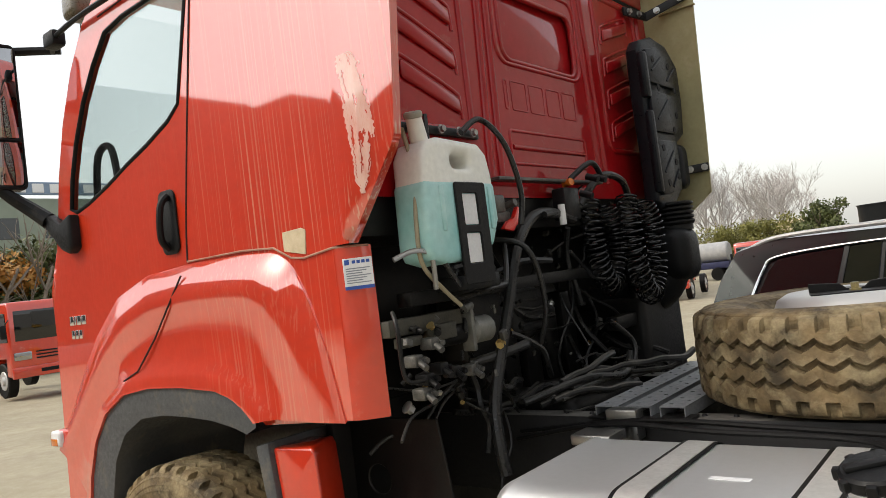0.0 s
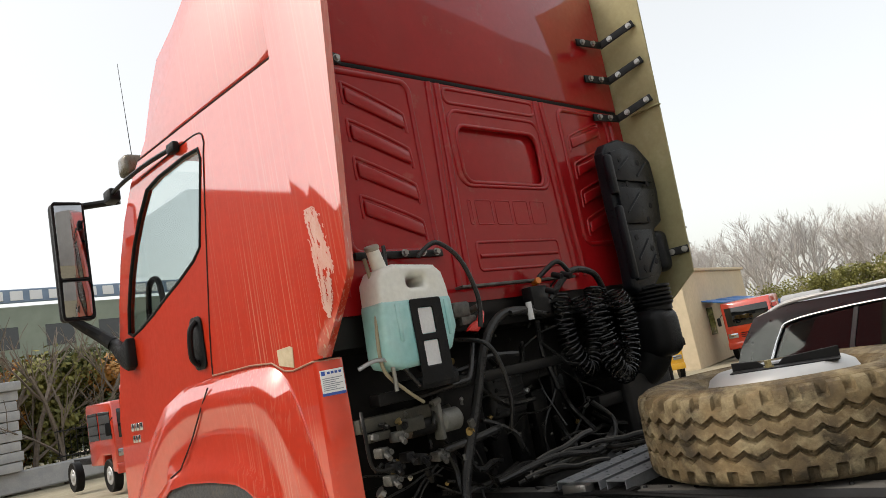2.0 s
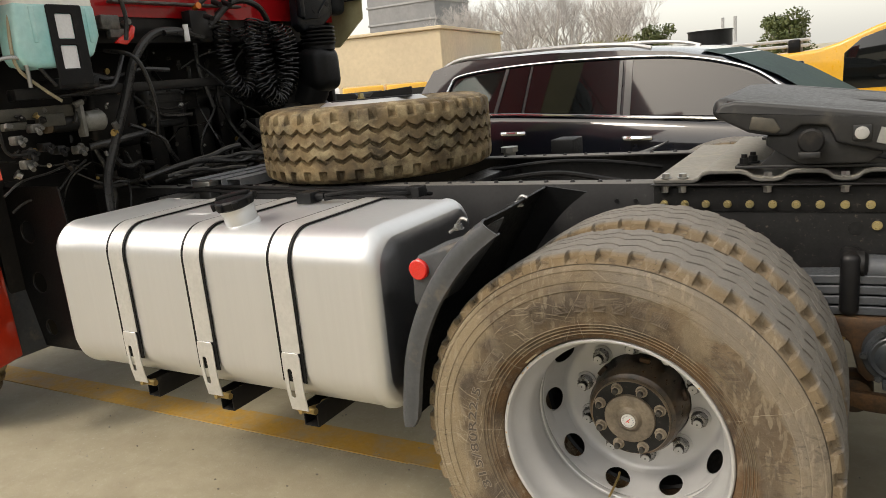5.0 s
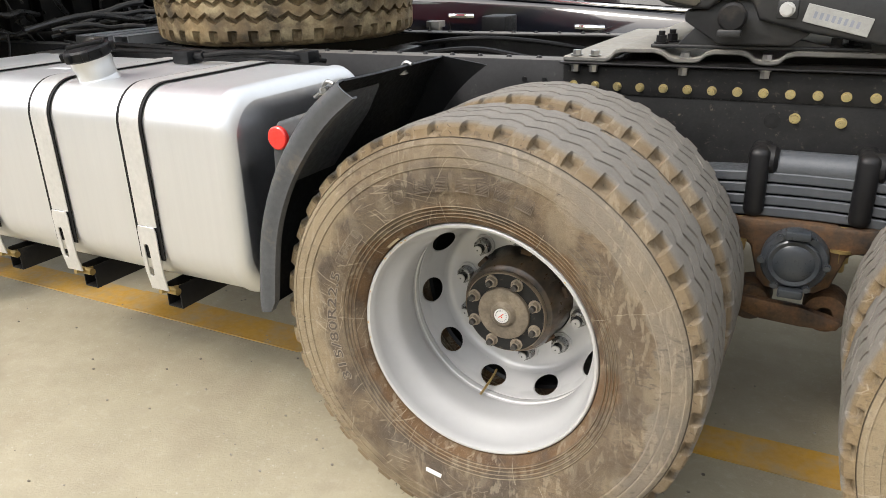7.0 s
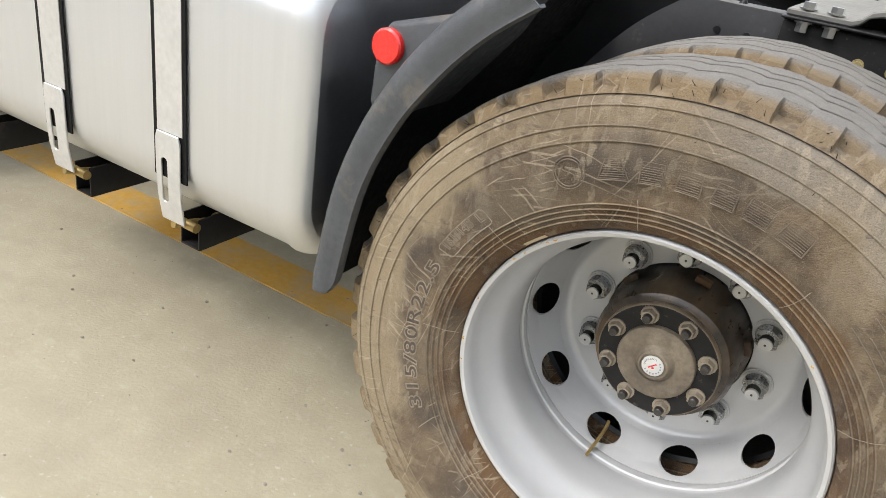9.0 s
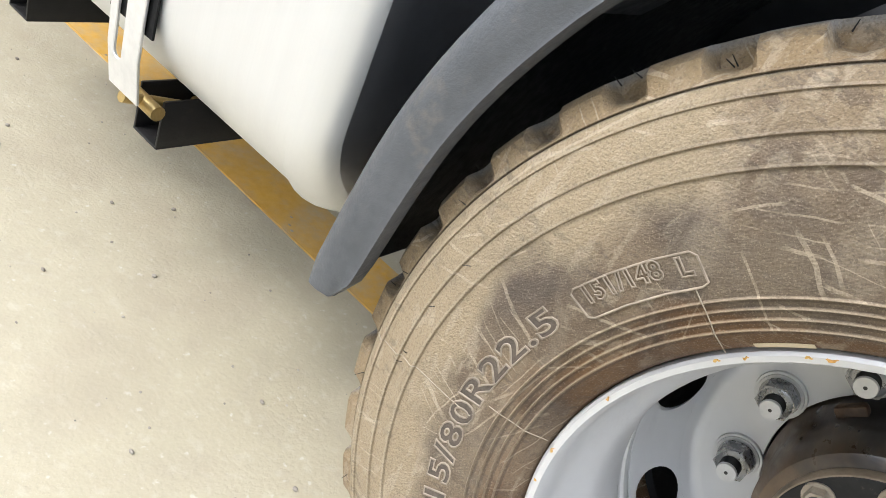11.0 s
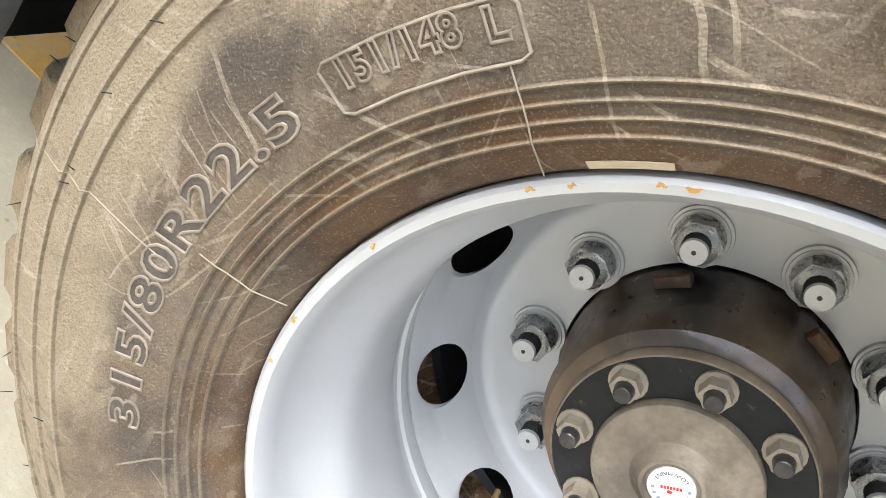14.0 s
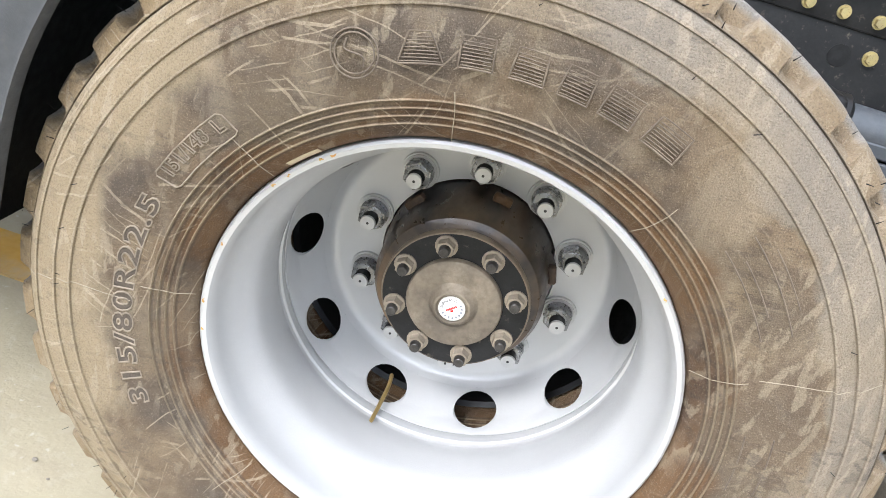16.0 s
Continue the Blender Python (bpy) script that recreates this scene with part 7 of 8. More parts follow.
for s in (-1, 1):
    prism(ob, cheek, "xz", s * 0.47 - 0.035, s * 0.47 + 0.035, 0.010, 3)
box(ob, (-0.325, -0.42, -0.045), (-0.235, 0.42, 0.026), 0.033, 4, m=TILT5)
part("fifth_wheel_plate", ob, coupling_grey, truck, "dark grey tilted fifth wheel coupling plate", 40)
ob = B()
prism(ob, [(0.247, 1.262), (0.255, 1.300), (0.315, 1.290), (0.335, 1.258), (0.32, 1.247)], "xz", -0.510, -0.50, 0.004, 2)
part("casting_pocket", ob, mat("rubbed_brown", (0.09, 0.08, 0.062), (0.05, 0.048, 0.042), 22, 0.5, 0.2), truck)
ob = B()
rod(ob, (0.414, -0.49, 1.220), (0.414, -0.512, 1.220), 0.036, 24, bevel=0.006)
part("pivot_pin", ob, black_steel, truck)
ob = B()
box(ob, (0.381, -0.516, 1.172), (0.440, -0.494, 1.190), 0.004, 2)
part("pin_keeper", ob, coupling_grey, truck)
ob = B()
box(ob, (0.518, -0.511, 1.218), (0.566, -0.503, 1.262), 0.006, 2)
part("bolt_pad", ob, coupling_grey, truck)
part("pivot_bolt", hexbolt(B(), (0.541, -0.511, 1.240), (0, -1, 0), 0.0135, 0.014), zinc_end, truck)
TAG = pose(0.655, -0.507, 1.215, 0, 14, 0)
ob = B()
box(ob, (-0.075, -0.003, -0.022), (0.075, 0.002, 0.022), 0.001, 1, TAG)
part("type_plate", ob, mat("dull_plate", (0.42, 0.42, 0.40), None, 20, 0.5, 0.5), truck, "dull metal type plate")
ob = B()
for k in range(8):
    box(ob, (-0.055 + 0.014 * k, -0.004, -0.008), (-0.048 + 0.014 * k, -0.0032, 0.008), 0, 1, TAG)
pieces("plate_bar", ob, grey_print, truck)
# far side chassis bits
ob = B()
box(ob, (-0.80, 0.60, 1.03), (-0.68, 0.75, 1.14), 0.01, 2, pose(0, 0, 0))
part("far_tank_block", ob, black_plastic, truck)
ob = B()
rod(ob, (-0.98, 0.5, 1.05), (-0.98, 0.5, 1.10), 0.03, 14)
rod(ob, (-0.98, 0.5, 1.10), (-0.98, 0.5, 1.125), 0.045, 8)
part("far_cap", ob, bolt_steel, truck)
ob = B()
rows = []
for k in range(7):
    f = k / 6
    rows.append([(-0.62 + 0.28 * f, 0.70 + 0.05 * j, 0.98 + 0.075 * f ** 1.5) for j in range(10)])
loft(ob, rows)
thicken(ob, 0.006)
part("far_mudguard", ob, black_plastic, truck, "black far side mudguard tip")

# ---- the spare wheel lies flat on the rails ----
spare = thing("spare_wheel", "clay-brown dusty spare wheel lying flat on the chassis rails", "wheel", pose(-1.435, 0.02, 1.258, -90, 0, 25))
ob = B()
lathe(ob, [(0.27, 0.118), (0.296, 0.118), (0.2985, -0.095), (0.2998, -0.104), (0.2955, -0.1105), (0.290, -0.109), (0.2862, -0.10), (0.28, -0.09), (0.272, -0.1), (0.25, -0.15), (0.22, -0.168), (0.14, -0.168), (0.139, -0.15)], 72)
part("rim", ob, wheel_silver, spare, "silver steel rim", 40)
st_ = new("tyre", TYRE_CLAY)
st_.parent = spare
tagged(st_, "clay-stained tyre with zigzag tread")
hold = thing("hold_down_bar", "black steel angle bar bolted across the spare wheel", "bracket", pose(-1.38, -0.07, 1.425, 0, 0, 16))
ob = B()
box(ob, (-0.18, -0.05, 0.0), (0.18, 0.03, 0.006), 0.002)
prism(ob, [(-0.18, 0.0), (0.18, 0.0), (0.18, 0.042), (0.0, 0.03), (-0.02, 0.012), (-0.07, 0.012), (-0.09, 0.03), (-0.18, 0.036)], "xz", 0.024, 0.03, 0.002, 1)
part("bar", ob, black_steel, hold)
ob = B()
hexbolt(ob, (-0.05, -0.01, 0.006), (0, 0, 1), 0.013, 0.02)
part("bolt", ob, yellow_zinc, hold)

# ---- dark estate car beside the truck: local x runs to its front, its left side faces -y ----
suv = thing("suv_car", "dark blue estate car with tinted windows and chrome trim", "car", pose(-0.86, 3.32, -0.045, 0, 1.0, -5))
HW = 0.93

ob = B()
low = [(-1.95, 0.35), (-2.02, 0.60), (-1.98, 1.0), (-1.88, 1.16), (-1.0, 1.155), (0.0, 1.118), (0.90, 1.07), (1.30, 1.03), (1.9, 0.96), (2.45, 0.85), (2.62, 0.70), (2.62, 0.35)]
secs = []
for y, lift in ((-HW + 0.03, 0.0), (-HW - 0.012, 0.3), (-HW, 0.75), (-HW + 0.012, 0.95), (-HW + 0.05, 1.0)):
    secs.append([(x, y, 0.30 + (z - 0.30) * lift) for x, z in low])
secs.append([(x, -0.6, z + 0.02) for x, z in low])
secs.append([(x, 0.6, z + 0.02) for x, z in low])
for y, lift in ((HW - 0.05, 1.0), (HW - 0.012, 0.95), (HW, 0.75), (HW + 0.012, 0.3), (HW - 0.03, 0.0)):
    secs.append([(x, y, 0.30 + (z - 0.30) * lift) for x, z in low])
loft(ob, secs)
part("body", ob, suv_paint, suv, "glossy dark blue body", 40)
ob = B()
top = [(-1.96, 1.10), (-1.88, 1.36), (-1.77, 1.555), (-1.52, 1.622), (-0.7, 1.625), (-0.1, 1.605), (0.30, 1.568), (0.62, 1.502), (0.95, 1.36), (1.25, 1.185), (1.42, 1.08)]


def green_y(z):
    return HW - 0.06 - max(0, z - 1.05) * 0.36


secs = []
for s in (-1, 1):
    a = [(x, s * green_y(1.05), 1.05) for x, z in top]
    b = [(x, s * green_y(z), z) for x, z in top]
    c = [(x, s * (green_y(z) - 0.12), z + 0.02) for x, z in top]
    secs += [a, b, c] if s < 0 else [c, b, a]
loft(ob, secs)
part("roof", ob, suv_paint, suv, "dark blue roof and pillars", 40)


def side_glass(pts, side=-1, out=0.006):
    bm = B()
    vs = [bm.verts.new((x, side * (green_y(z) + out), z)) for x, z in pts]
    bm.faces.new(vs if side < 0 else vs[::-1])
    return thicken(bm, 0.004)


panes = [[(-1.62, 1.205), (-1.53, 1.41), (-1.47, 1.478), (-1.05, 1.522), (-1.12, 1.195)], [(-1.08, 1.195), (-1.01, 1.526), (-0.83, 1.538), (-0.87, 1.185)],
         [(-0.84, 1.185), (-0.80, 1.54), (-0.10, 1.535), (-0.08, 1.155)], [(0.01, 1.15), (-0.01, 1.532), (0.34, 1.512), (0.62, 1.46), (0.84, 1.38), (1.0, 1.285), (1.10, 1.11)]]
for p in panes:
    for s in (-1, 1):
        part("side_window", side_glass(p, s), tint_glass, suv, "dark tinted side window")
pillar_grey = mat("grey_pillar_trim", (0.05, 0.052, 0.055), (0.06, 0.062, 0.065), 4, 0.3, 0, 0.6, rvar=0.03)
for x0, x1, z0, z1, w in ((-1.10, -1.03, 1.19, 1.527, 0.030), (-0.855, -0.815, 1.18, 1.535, 0.018), (-0.085, -0.10, 1.15, 1.532, 0.058), (-0.005, -0.022, 1.145, 1.532, 0.050)):
    ob = B()
    vs = [ob.verts.new((x, -(green_y(z) + 0.009), z)) for x, z in ((x0 - w / 2, z0), (x0 + w / 2, z0), (x1 + w / 2, z1), (x1 - w / 2, z1))]
    ob.faces.new(vs)
    thicken(ob, 0.006)
    part("window_pillar", ob, pillar_grey, suv, "dark grey pillar between the windows")
for s in (-1,):
    ob = B()
    tube(ob, curve_pts([(x, s * (green_y(z) + 0.010), z) for x, z in ((-1.66, 1.195), (-1.57, 1.415), (-1.48, 1.497), (-1.05, 1.540), (-0.5, 1.556), (0.0, 1.549), (0.35, 1.528), (0.64, 1.475), (0.87, 1.395), (1.12, 1.22))], 4), 0.012, 8)
    tube(ob, [(x, s * (green_y(z) + 0.016), z) for x, z in ((-1.66, 1.19), (-0.86, 1.172), (-0.05, 1.138), (1.10, 1.088))], 0.012, 8)
    part("chrome_trim", ob, chrome, suv, "bright chrome window trim")
    for x in (-0.90, 0.10):
        z = 1.035 - 0.045 * (x + 0.9)
        ob = B()
        tube(ob, curve_pts([(x - 0.10, s * (HW - 0.008), z), (x - 0.06, s * (HW + 0.022), z), (x + 0.06, s * (HW + 0.022), z), (x + 0.10, s * (HW - 0.008), z)]), 0.018, 8)
        part("door_handle", ob, chrome, suv, "chrome door handle")
    ob = B()
    for x0, z0, x1, z1 in ((0.065, 1.57, 0.055, 0.45), (-1.0, 1.12, -0.93, 0.45), (1.12, 1.04, 1.10, 0.45)):
        tube(ob, [(x0, s * (HW - 0.002), min(z0, 0.99)), (x1, s * (HW + 0.010), z1)], 0.004, 6)
    part("door_gap", ob, dark_rubber, suv)
    ob = B()
    tube(ob, curve_pts([(-1.66, s * 0.66, 1.58), (-1.42, s * 0.67, 1.640), (-0.6, s * 0.68, 1.660), (-0.1, s * 0.67, 1.645), (0.12, s * 0.66, 1.605)], 5), 0.016, 8)
    part("roof_rail", ob, wheel_silver, suv, "silver roof rail")
    ob = B()
    box(ob, (1.0, s * (HW + 0.04) - 0.10, 1.05), (1.12, s * (HW + 0.04) + 0.08, 1.20), 0.05, 4)
    part("door_mirror", ob, suv_paint, suv)
ob = B()
tube(ob, curve_pts([(-1.66, 0.66, 1.57), (-1.42, 0.67, 1.645), (-0.6, 0.68, 1.668), (-0.1, 0.67, 1.648), (0.12, 0.66, 1.60)], 5), 0.016, 8)
part("roof_rail", ob, wheel_silver, suv, "silver roof rail")
ob = B()
loft(ob, [[(0.46, y * 0.86, 1.564) for y in (-0.72, -0.3, 0.3, 0.72)], [(0.66, y * 0.9, 1.510) for y in (-0.72, -0.3, 0.3, 0.72)], [(0.98, y * 0.98, 1.372) for y in (-0.74, -0.3, 0.3, 0.74)], [(1.40, y * 1.05, 1.118) for y in (-0.76, -0.3, 0.3, 0.76)]])
part("windscreen", ob, mat("blue_green_screen", (0.012, 0.032, 0.030), (0.018, 0.045, 0.038), 3, 0.55, 0, 0.0, rvar=0.02, spec=0.08), suv, "blue-green tinted windscreen")
for x in (-1.32, 1.52):
    for s in (-1, 1):
        ob = B()
        lathe(ob, [(0.20, -0.1), (0.34, -0.11), (0.365, -0.09), (0.365, 0.09), (0.34, 0.11), (0.2, 0.1)], 32, pose(x, s * 0.83, 0.365))
        w = part("wheel", ob, dark_rubber, suv)
        ob = B()
        lathe(ob, [(0, -0.08), (0.06, -0.085), (0.18, -0.075), (0.225, -0.10), (0.225, 0.1)], 32, pose(x, s * 0.83, 0.365) @ pose(0, 0, 0, 0, 0, 0 if s < 0 else 180))
        part("hub", ob, wheel_silver, suv)

# ---- yellow recovery vehicle behind it ----
yv = thing("yellow_pickup", "yellow pickup with dark side windows and a roof ladder", "pickup", pose(0.0, 8.3, ground_z(8.3), 0, 0, 0))
ob = B()
prism(ob, [(-2.4, 0.4), (-2.4, 1.52), (-0.15, 1.54), (0.12, 1.56), (0.34, 1.62), (0.73, 1.78), (1.1, 1.88), (2.1, 1.90), (2.6, 1.35), (3.5, 1.05), (3.5, 0.4)], "xz", -0.9, 0.9, 0.05, 3)
part("body", ob, yellow_paint, yv, "yellow body")
ob = B()
prism(ob, [(0.39, 1.06), (0.40, 1.49), (0.58, 1.65), (0.85, 1.74), (1.3, 1.76), (1.3, 1.06)], "xz", -0.906, -0.88, 0.01, 2)
prism(ob, [(1.38, 1.06), (1.38, 1.76), (1.95, 1.76), (2.35, 1.3), (2.35, 1.06)], "xz", -0.906, -0.88, 0.01, 2)
part("side_window", ob, tint_glass, yv, "dark side windows")
ob = B()
prism(ob, rrect(-0.95, -0.03, 1.24, 1.44, 0.02), "xz", -0.906, -0.88, 0.005, 1)
part("rear_window", ob, mirror_mat, yv, "pale reflecting rear window")
ob = B()
for k in range(12):
    box(ob, (-2.3 + 0.48 * k, -0.91, 0.93), (-2.06 + 0.48 * k, -0.902, 0.98), 0.001, 1)
part("stripe", ob, red_lens, yv, "red and white stripe")
ob = B()
for z in (1.60, 1.67):
    box(ob, (-2.2, -0.75, z), (0.0, -0.70, z + 0.04), 0.008, 2)
    box(ob, (-2.2, -0.35, z), (0.0, -0.30, z + 0.04), 0.008, 2)
part("ladder", ob, wheel_silver, yv, "aluminium ladder on the roof")
ob = B()
box(ob, (-0.22, -0.80, 1.53), (-0.08, -0.28, 1.70), 0.02, 2)
box(ob, (-2.1, -0.80, 1.50), (-2.0, -0.28, 1.60), 0.02, 2)
box(ob, (-1.8, -0.1, 1.50), (-1.1, 0.6, 1.74), 0.05, 3)
pieces("roof_rack", ob, black_plastic, yv, "black roof rack")
for x in (-1.6, 2.6):
    ob = B()
    lathe(ob, [(0, -0.12), (0.2, -0.12), (0.36, -0.1), (0.36, 0.1), (0, 0.1)], 28, pose(x, -0.8, 0.36))
    part("wheel", ob, dark_rubber, yv)


def light_truck(name, paint, m, label, crew=False):
    """A small cab-over truck on a bare ladder chassis; its front points to local x."""
    t = thing(name, label, "truck", m, "light trucks in the yard")
    L = 1.9 if crew else 1.45
    ob = B()
    prism(ob, [(0, 0.45), (0, 1.95), (-0.08, 2.08), (-L + 0.1, 2.12), (-L, 2.05), (-L, 0.62), (-0.95, 0.62), (-0.95, 0.85), (-0.35, 0.85), (-0.35, 0.45)][::-1], "xz", -0.85, 0.85, 0.05, 3)
    part("cab", ob, paint, t)
    ob = B()
    box(ob, (-0.02, -0.74, 1.22), (0.012, 0.74, 1.88), 0.01, 2)
    part("windscreen", ob, tint_glass, t, "dark windscreen")
    for s in (-1, 1):
        ob = B()
        prism(ob, [(-0.12, 1.22), (-0.16, 1.85), (-0.95, 1.88), (-0.95, 1.22)], "xz", s * 0.846, s * 0.862, 0.008, 1)
        if crew:
            prism(ob, [(-1.05, 1.22), (-1.05, 1.88), (-L + 0.12, 1.88), (-L + 0.12, 1.22)], "xz", s * 0.846, s * 0.862, 0.008, 1)
        part("side_window", ob, tint_glass, t)
        ob = B()
        box(ob, (0.02, s * 0.98 - 0.06, 1.3), (0.10, s * 0.98 + 0.06, 1.6), 0.03, 2)
        rod(ob, (0.0, s * 0.84, 1.7), (0.06, s * 0.98, 1.55), 0.012, 8)
        part("mirror", ob, black_plastic, t)
        ob = B()
        box(ob, (-0.02, s * 0.62 - 0.18, 0.80), (0.03, s * 0.62 + 0.18, 0.98), 0.03, 2)
        part("headlight", ob, mirror_mat, t)
    ob = B()
    box(ob, (-0.05, -0.86, 0.42), (0.06, 0.86, 0.66), 0.03, 2)
    part("bumper", ob, paint, t)
    ob = B()
    for k in range(3):
        box(ob, (0.0, -0.35, 0.80 + 0.07 * k), (0.022, 0.35, 0.83 + 0.07 * k), 0.004, 1)
    box(ob, (0.055, -0.3, 0.5), (0.066, 0.3, 0.58), 0.004, 1)
    part("grille", ob, black_plastic, t)
    ob = B()
    for s in (-1, 1):
        box(ob, (-5.0, s * 0.36 - 0.03, 0.62), (-L, s * 0.36 + 0.03, 0.78), 0.006)
    for k in range(5):
        box(ob, (-4.8 + 0.7 * k, -0.36, 0.64), (-4.7 + 0.7 * k, 0.36, 0.74), 0.006)
    part("chassis", ob, black_steel, t)
    for x in (-0.65, -3.6):
        for s in (-1, 1):
            ob = B()
            lathe(ob, [(0, -0.06), (0.2, -0.08), (0.36, -0.11), (0.385, -0.09), (0.385, 0.09), (0, 0.1)], 28, pose(x, s * 0.74, 0.385) @ pose(0, 0, 0, 0, 0, 0 if s < 0 else 180))
            w = part("tyre", ob, dark_rubber, t)
            ob = B()
            lathe(ob, [(0, -0.13), (0.08, -0.13), (0.1, -0.09), (0.2, -0.10), (0.215, -0.085)], 24, pose(x, s * 0.74, 0.385) @ pose(0, 0, 0, 0, 0, 0 if s < 0 else 180))
            part("rim", ob, wheel_silver, t)
    return t


light_truck("light_truck", red_paint, pose(-20.2, 5.35, 0, 0, 0, -2) @ Matrix.Scale(1.12, 4), "red crew-cab light truck on bare chassis", True)
light_truck("light_truck", red_paint, pose(-12.9, 26.4, ground_z(26.4), 0, 0, -80) @ Matrix.Scale(1.13, 4), "red light truck beside the gatehouse")
light_truck("light_truck", red_paint, pose(-11.6, 34.5, ground_z(34.5), 0, 0, -80), "red light truck farther off beside the gatehouse")
SMALL = Matrix.Scale(0.84, 4)
light_truck("light_truck", yellow_paint, pose(-13.0, 19.3, ground_z(19.3), 0, 0, -52) @ SMALL, "yellow light truck before the gatehouse")
light_truck("light_truck", yellow_paint, pose(-14.3, 18.5, ground_z(18.5), 0, 0, -52) @ SMALL, "yellow light truck in the middle of a row")
light_truck("light_truck", white_paint, pose(-15.6, 17.7, ground_z(17.7), 0, 0, -52) @ SMALL, "white light truck at the end of a row")

# ---- gatehouse ----
gh = thing("gatehouse", "beige rendered single-storey gatehouse with blue awnings", "building")
gz = ground_z(26)
ob = B()
prism(ob, [(-22.5, 23.0), (-14.2, 24.2), (-16.2, 34.6), (-24.0, 33.4)], "xy", gz, 3.35, 0.03, 1)
part("wall", ob, beige_wall, gh, "beige rendered wall")
ob = B()
prism(ob, [(-22.62, 22.88), (-14.08, 24.1), (-16.1, 34.72), (-24.1, 33.5)], "xy", 3.35, 3.48, 0.02, 1)
part("roof_edge", ob, beige_wall, gh)
for k, (x, y) in enumerate(((-14.78, 27.2), (-15.22, 29.5), (-15.62, 31.6))):
    ob = B()
    m = pose(x, y, 0, 0, 0, 100.9)
    box(ob, (-0.45, -0.02, 0.6), (0.45, 0.06, 1.75), 0.01, 1, m)
    part("window", ob, tint_glass, gh, "dark window")
    ob = B()
    box(ob, (-0.95, -0.9, -0.02), (0.95, 0.0, 0.02), 0.01, 1, m @ pose(0, 0, 2.05, 14, 0, 0))
    part("awning", ob, blue_sheet, gh, "blue sheet awning")
# blue tanker and pale shed beyond
tk = thing("tank_lorry", "pale grey tank lorry with a blue cab", "truck", pose(-15.45, 42.0, ground_z(42), 0, 0, 2) @ Matrix.Scale(0.78, 4))
ob = B()
rod(ob, (-2.4, 0, 2.15), (0.5, 0, 2.15), 0.75, 32, bevel=0.1)
part("tank", ob, stone_grey, tk)
ob = B()
box(ob, (-4.0, -1.0, 0.5), (-2.5, 1.0, 2.75), 0.15, 3)
part("cab", ob, blue_sheet, tk, "blue cab")
ob = B()
box(ob, (-2.6, -0.9, 0.9), (0.6, 0.9, 1.4), 0.05, 2)
part("chassis", ob, mat("navy_frame", (0.02, 0.025, 0.08), None, 5, 0.5), tk, "dark blue frame")
ob = B()
for x in (-3.3, -0.3, 0.9):
    lathe(ob, [(0, -1.1), (0.45, -1.1), (0.5, -1.0), (0.5, 1.0), (0, 1.1)], 28, pose(x, 0, 0.5))
pieces("wheel", ob, dark_rubber, tk)
sh = thing("low_shed", "white low sheds with dark round water tank far off", "shed")
ob = B()
box(ob, (-15, 52, ground_z(50)), (-11.5, 56, 2.5), 0.05, 1)
pieces("wall", ob, beige_wall, sh)
ob = B()
rod(ob, (-7.95, 50, ground_z(50)), (-7.95, 50, 2.80), 1.4, 28)
rod(ob, (-7.95, 50, 2.72), (-7.95, 50, 2.80), 1.46, 28)
part("water_tank", ob, black_plastic, sh, "black round water tank")
ob = B()
for x in (-8.6, -7.7):
    rod(ob, (x, 60, 2), (x, 60, 3.9), 0.12, 10)
part("flue", ob, stone_grey, sh)

# ---- tower under scaffold netting ----
tw = thing("tower_block", "tall tower block wrapped in grey scaffold netting", "building")
ob = B()
box(ob, (-83, 122, ground_z(50)), (-68, 136, 62), 0.1, 1)
part("wall", ob, net_grey, tw)
for k in range(18):
    ob = B()
    box(ob, (-83.15, 121.8, 2 + 3.3 * k), (-67.8, 136.2, 2.35 + 3.3 * k), 0.02, 1)
    part("floor_band", ob, net_band, tw)
for k in range(3):
    ob = B()
    box(ob, (-68, 122, 26 + 12 * k), (-66.3, 124, 26.6 + 12 * k), 0.02, 1)
    part("platform", ob, net_band, tw)
ob = B()
box(ob, (-82, 121.7, 20), (-78, 121.95, 26), 0.02, 1)
part("banner", ob, mat("faded_red_banner", (0.5, 0.2, 0.16), None, 0.5, 0.8), tw, "faded red banner")


# ---- trees ----
def branch(bm, p, d, length, r, depth, rng, twigs):
    """A limb that bends and forks; the ends are thin twigs."""
    pts, q = [Vector(p)], Vector(p)
    dd = Vector(d).normalized()
    steps = 4 if depth > 1 else 3
    for k in range(steps):
        dd = (dd + Vector((rng.uniform(-1, 1), rng.uniform(-1, 1), rng.uniform(-0.3, 0.7))) * 0.16).normalized()
        q = q + dd * length / steps
        pts.append(q.copy())
    tube(bm if depth > 2 else twigs, pts, [r * (1 - 0.5 * k / steps) for k in range(steps + 1)], 5 if depth > 2 else 3)
    if depth == 0:
        return
    for k in range(rng.choice((3, 4)) if depth > 1 else 3):
        f = rng.uniform(0.45, 1.0)
        at = pts[min(int(f * steps), steps)]
        nd = (dd + Vector((rng.uniform(-1, 1), rng.uniform(-1, 1), rng.uniform(-0.2, 0.6))) * 0.75).normalized()
        branch(bm, at, nd, length * rng.uniform(0.52, 0.76), max(r * 0.55, 0.0095), depth - 1, rng, twigs)


def bare_tree(seed, h, depth, label, twig=pale_twig):
    rng = random.Random(seed)
    t = thing("bare_tree", label, "tree", None, "bare trees round the yard")
    a, b = B(), B()
    branch(a, (0, 0, -0.2), (0, 0, 1), h * 0.36, h * 0.0095, depth, rng, b)
    part("trunk", a, twig, t)
    part("crown", b, twig, t)
    return t


